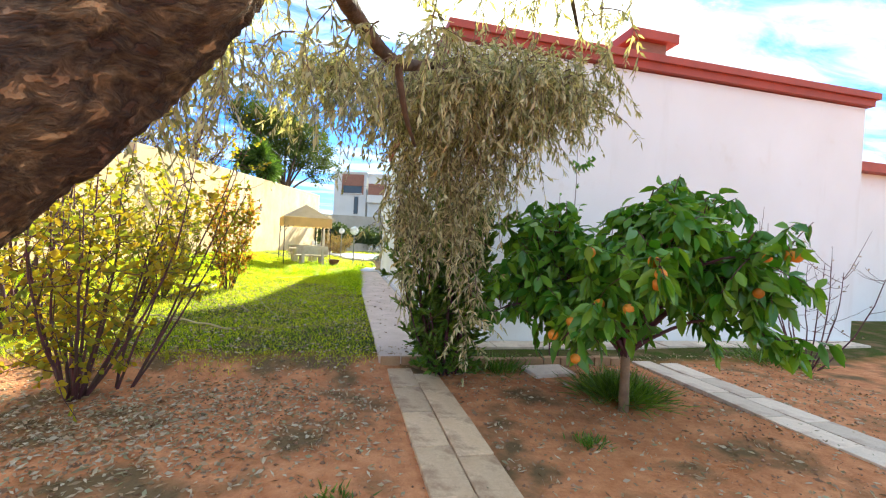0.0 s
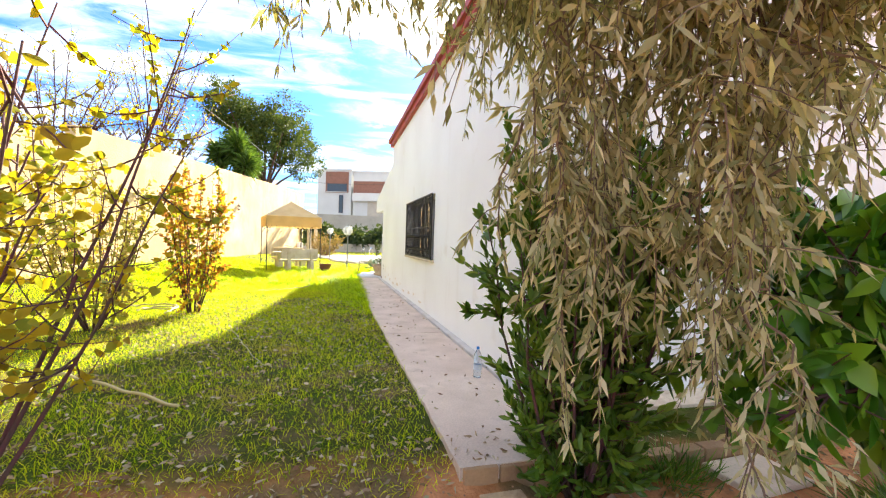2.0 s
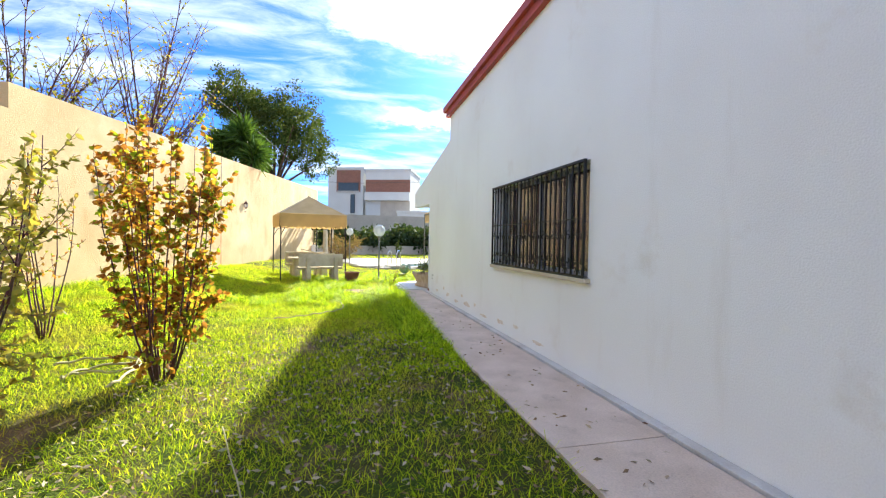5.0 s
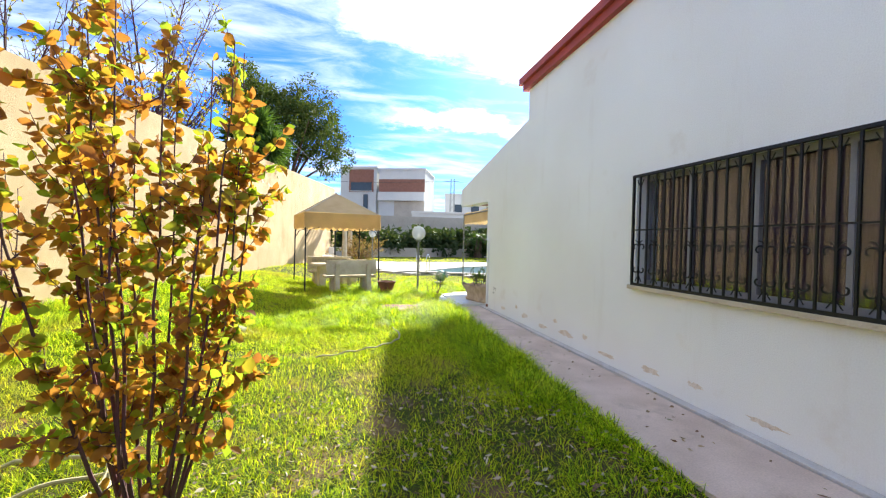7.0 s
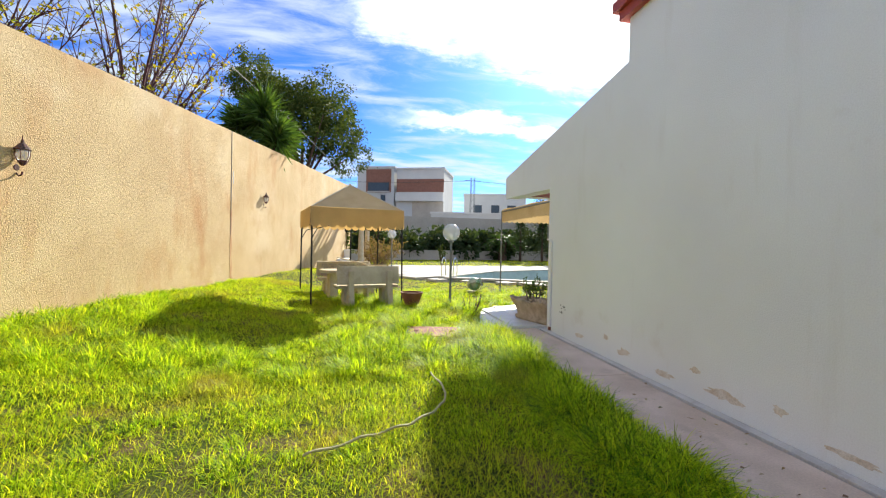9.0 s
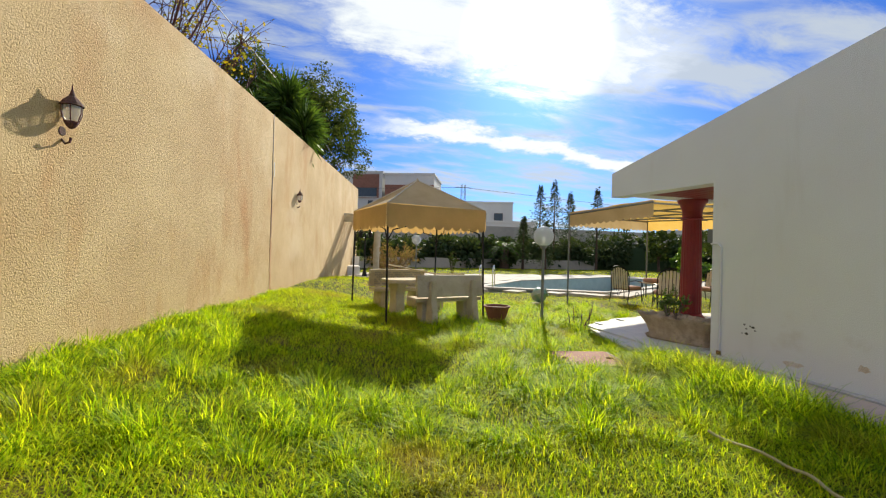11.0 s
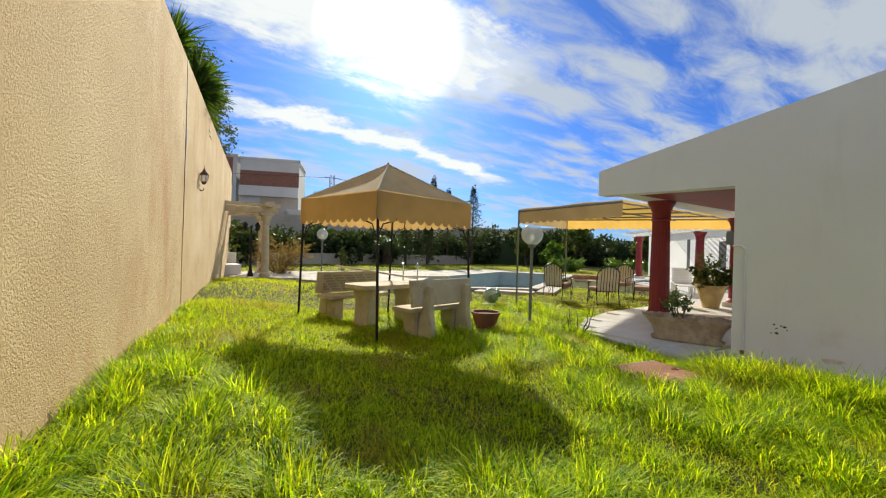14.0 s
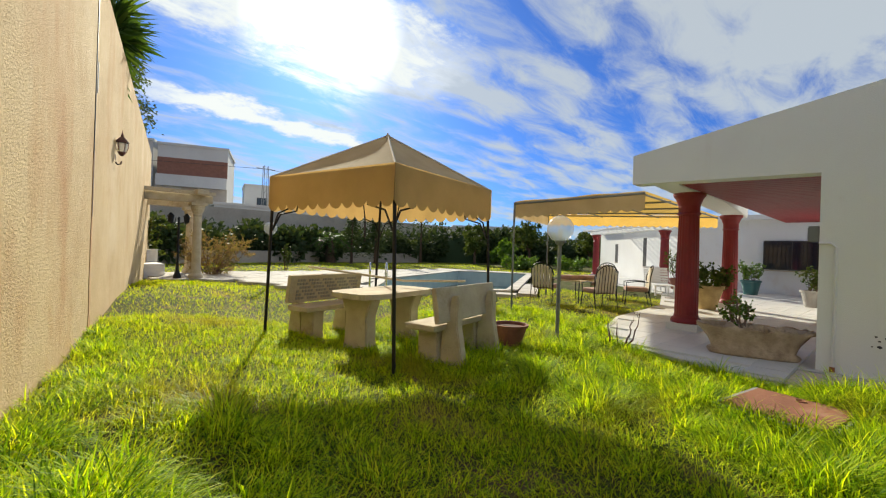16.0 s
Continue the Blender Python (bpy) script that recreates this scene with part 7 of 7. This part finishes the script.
    x, y, rr, s_, own = x[ok], y[ok], rr[ok], s_[ok], own[ok]
    n = len(x)
    # a whole tuft is combed somewhat to one side
    comb = rng.uniform(0, 2 * math.pi, len(cx))[own]
    dx, dy = rr[:, 0] + 0.10 * np.cos(comb) + rng.normal(size=n) * 0.09, rr[:, 1] + 0.10 * np.sin(comb) + rng.normal(size=n) * 0.09
    length = (0.09 + 0.28 * s_) * rng.uniform(0.55, 1.15, n) * (1.08 - 0.4 * np.minimum(1, np.hypot(rr[:, 0], rr[:, 1]) / (0.12 + 0.22 * s_)))
    lean = np.clip(np.hypot(dx, dy) * 4.2, 0.12, 1.05) * rng.uniform(0.6, 1.2, n)
    base = np.stack([x, y, ground_z(x, y) - 0.01], 1)
    grass_mesh("grass_tufts", base, np.arctan2(dy, dx), lean, rng.uniform(0.4, 1.6, n), length, 0.0033 * rng.uniform(0.7, 1.3, n), GRASS, "bright green long grass growing in dense tufts")


make_grass()


def make_litter():
    rng = np.random.default_rng(211)
    n = 7500
    x = np.concatenate([rng.uniform(-6, 5, n), rng.normal(-3.0, 1.0, 4200), rng.uniform(-4.5, -1.1, 3000), rng.uniform(-1.0, -0.1, 160)])
    y = np.concatenate([rng.uniform(-6.2, -0.9, n), rng.normal(-2.6, 0.6, 4200), rng.uniform(-1.4, 6.5, 3000), rng.uniform(-1.3, 9, 160)])
    keep = ~((x > -0.01) & (y > -0.02)) & ~((x > -1.05) & (x < -0.3) & (y < -1.35) & (rng.uniform(0, 1, len(x)) > 0.15))
    x, y = x[keep], y[keep]
    on_path = (x > -1.02) & (x < 0) & (y > -1.32)
    z = np.where(on_path, 0.008, ground_z(x, y) + 0.012 + 0.03 * (y > -1.2))
    P = np.stack([x, y, z], 1)
    D = rng.normal(size=P.shape) * np.array([1, 1, 0.16])
    ob = leaves("leaf_litter", P, D, 0.055 * rng.uniform(0.5, 1.4, len(P)), 0.02 * rng.uniform(0.6, 1.5, len(P)), LITTER, None, rng, 0.05)
    tagged(ob, "dry fallen leaves scattered on earth, path and lawn", "leaves", kind="stuff")
    # clods and pebbles
    m = 5200
    x, y = rng.uniform(-6, 5, m), rng.uniform(-6.2, -1.4, m)
    s_ = 0.006 + 0.016 * rng.uniform(0, 1, m) ** 3
    c = np.stack([x, y, ground_z(x, y) + s_ * 0.3], 1)
    octa = np.array([(1, 0, 0), (0, 1, 0), (-1, 0, 0), (0, -1, 0), (0, 0, 0.8), (0, 0, -0.8)], float)
    v = c[:, None, :] + octa[None] * s_[:, None, None] * rng.uniform(0.6, 1.3, (m, 6, 1))
    k = np.arange(m)[:, None] * 6
    f = np.concatenate([k + t_ for t_ in ([0, 1, 4], [1, 2, 4], [2, 3, 4], [3, 0, 4], [1, 0, 5], [2, 1, 5], [3, 2, 5], [0, 3, 5])], 0)
    tagged(quick_mesh("pebbles", v.reshape(-1, 3), f, material("earth_clods", (0.38, 0.21, 0.13), 0.95, island=0.4)), "small stones and clods on the red earth", "pebbles", kind="stuff")


make_litter()


def tuft(name, x, y, r, h, n, seed, label):
    rng = np.random.default_rng(seed)
    t = thing(name, x, y, float(ground_z(x, y)), label, "plant")
    q = rng.normal(size=(n, 2)) * r * 0.5
    P = np.stack([q[:, 0], q[:, 1], np.full(n, -0.02)], 1)
    D = np.stack([q[:, 0] * 1.4, q[:, 1] * 1.4, np.full(n, 0.5)], 1) + rng.normal(size=(n, 3)) * 0.2
    tagged(leaves("foliage", P, D, h * rng.uniform(0.6, 1.15, n), 0.013, LAUREL, t, rng, 0.25), kind="stuff")


tuft("weed_tuft", 1.5, -2.4, 0.32, 0.4, 1100, 1, "bushy green weed at the foot of the orange tree")
tuft("weed_tuft", 5.0, -1.25, 0.4, 0.35, 500, 2, "low green weed before the front wall")
tuft("weed_tuft", 0.45, -1.45, 0.25, 0.3, 350, 3, "low green weed beside the path")
tuft("weed_tuft", 0.55, -3.35, 0.12, 0.14, 120, 4, "small weed in the red earth")
tuft("weed_tuft", -1.5, -3.9, 0.14, 0.12, 90, 6, "small grey weed in the red earth")


# ---- stepping paths, terrace tiles ----
def make_pavers():
    r = random.Random(6)
    def strip(name, p, q, w, n, mat, label, cols=2):
        t = thing(name, 0, 0, 0, label, "path", kind="structure")
        p, q = Vector(p), Vector(q)
        d = (q - p).normalized()
        s_ = Vector((-d.y, d.x))
        L = (q - p).length / n
        ang = math.atan2(d.y, d.x)
        for i in range(n):
            for k in range(cols):
                off = (k + 0.5) / cols - 0.5
                c = p + d * L * (i + 0.5 + (0.28 if k else 0)) + s_ * w * off
                bm = box_bm(-L / 2 + 0.006, -w / cols / 2 + 0.005, -0.06, L / 2 - 0.006, w / cols / 2 - 0.005, 0.035 + r.uniform(-0.008, 0.008), bevel=0.008)
                o = part("flagstone", bm, mat, t)
                o.matrix_local = pose(c.x, c.y, -0.165, r.uniform(-0.6, 0.6), r.uniform(-0.6, 0.6), math.degrees(ang) + r.uniform(-0.8, 0.8))
    stone = material("worn_flagstone", (0.74, 0.56, 0.37), 0.9, (0.62, 0.44, 0.28), 3, 50, 0.4, stain=(0.30, 0.17, 0.10), stain_scale=3.5, stain_lo=0.48, piece=0.22)
    pale = material("pale_flagstone", (0.78, 0.66, 0.54), 0.9, (0.66, 0.54, 0.43), 3, 50, 0.3, stain=(0.40, 0.27, 0.20), stain_scale=3.0, stain_lo=0.50, piece=0.16)
    strip("flagstone_path", (-0.66, -1.42), (-0.60, -7.2), 0.58, 9, stone, "worn ochre flagstone path over the red earth")
    strip("pale_path", (2.85, -1.2), (2.95, -7.0), 0.62, 9, pale, "pale stone path leading to the front wall")
    strip("front_kerb", (0.05, -0.22), (8.4, -0.22), 0.4, 11, pale, "pale stone apron along the front wall", 1)
    b = thing("stone_block", 1.05, -1.6, -0.17, "flat pale stone block lying on the earth", "stone", turn=4)
    part("block", box_bm(-0.28, -0.2, -0.03, 0.28, 0.2, 0.06, bevel=0.015), pale, b)
    e = thing("brick_edging", 0, 0, 0, "row of ochre bricks edging the bed", "edging")
    for i in range(9):
        part("brick", box_bm(0.1 + i * 0.25, -1.38, -0.22, 0.335 + i * 0.25, -1.27, -0.03 - 0.02 * r.random(), bevel=0.01), BRICK_OCHRE, e)


make_pavers()


def make_tiles():
    r = random.Random(8)
    me = None
    count = 0
    rest = bmesh.new()
    for i in range(-4, 60):
        for j in range(0, 60):
            x, y = i * 0.4 + 0.02, 11.3 + j * 0.4
            if not all(terrace_inside(x + a, y + b) for a, b in ((-0.19, -0.19), (0.19, -0.19), (0.19, 0.19), (-0.19, 0.19))):
                continue
            z = 0.042 + r.uniform(-0.002, 0.002)
            if count < 290 and x < 9:
                if me is None:
                    bm = box_bm(-0.197, -0.197, -0.04, 0.197, 0.197, 0.0)
                    me = bpy.data.meshes.new("floor_tile"); bm.to_mesh(me); bm.free(); me.materials.append(TILE_WHITE)
                o = new("floor_tile", me); o.parent = TERRACE; o.location = (x, y, z)
                count += 1
            else:
                box(rest, x - 0.197, y - 0.197, z - 0.04, x + 0.197, y + 0.197, z)
    tagged(shape("far_floor_tiles", rest, TILE_WHITE, TERRACE), kind="stuff")


make_tiles()
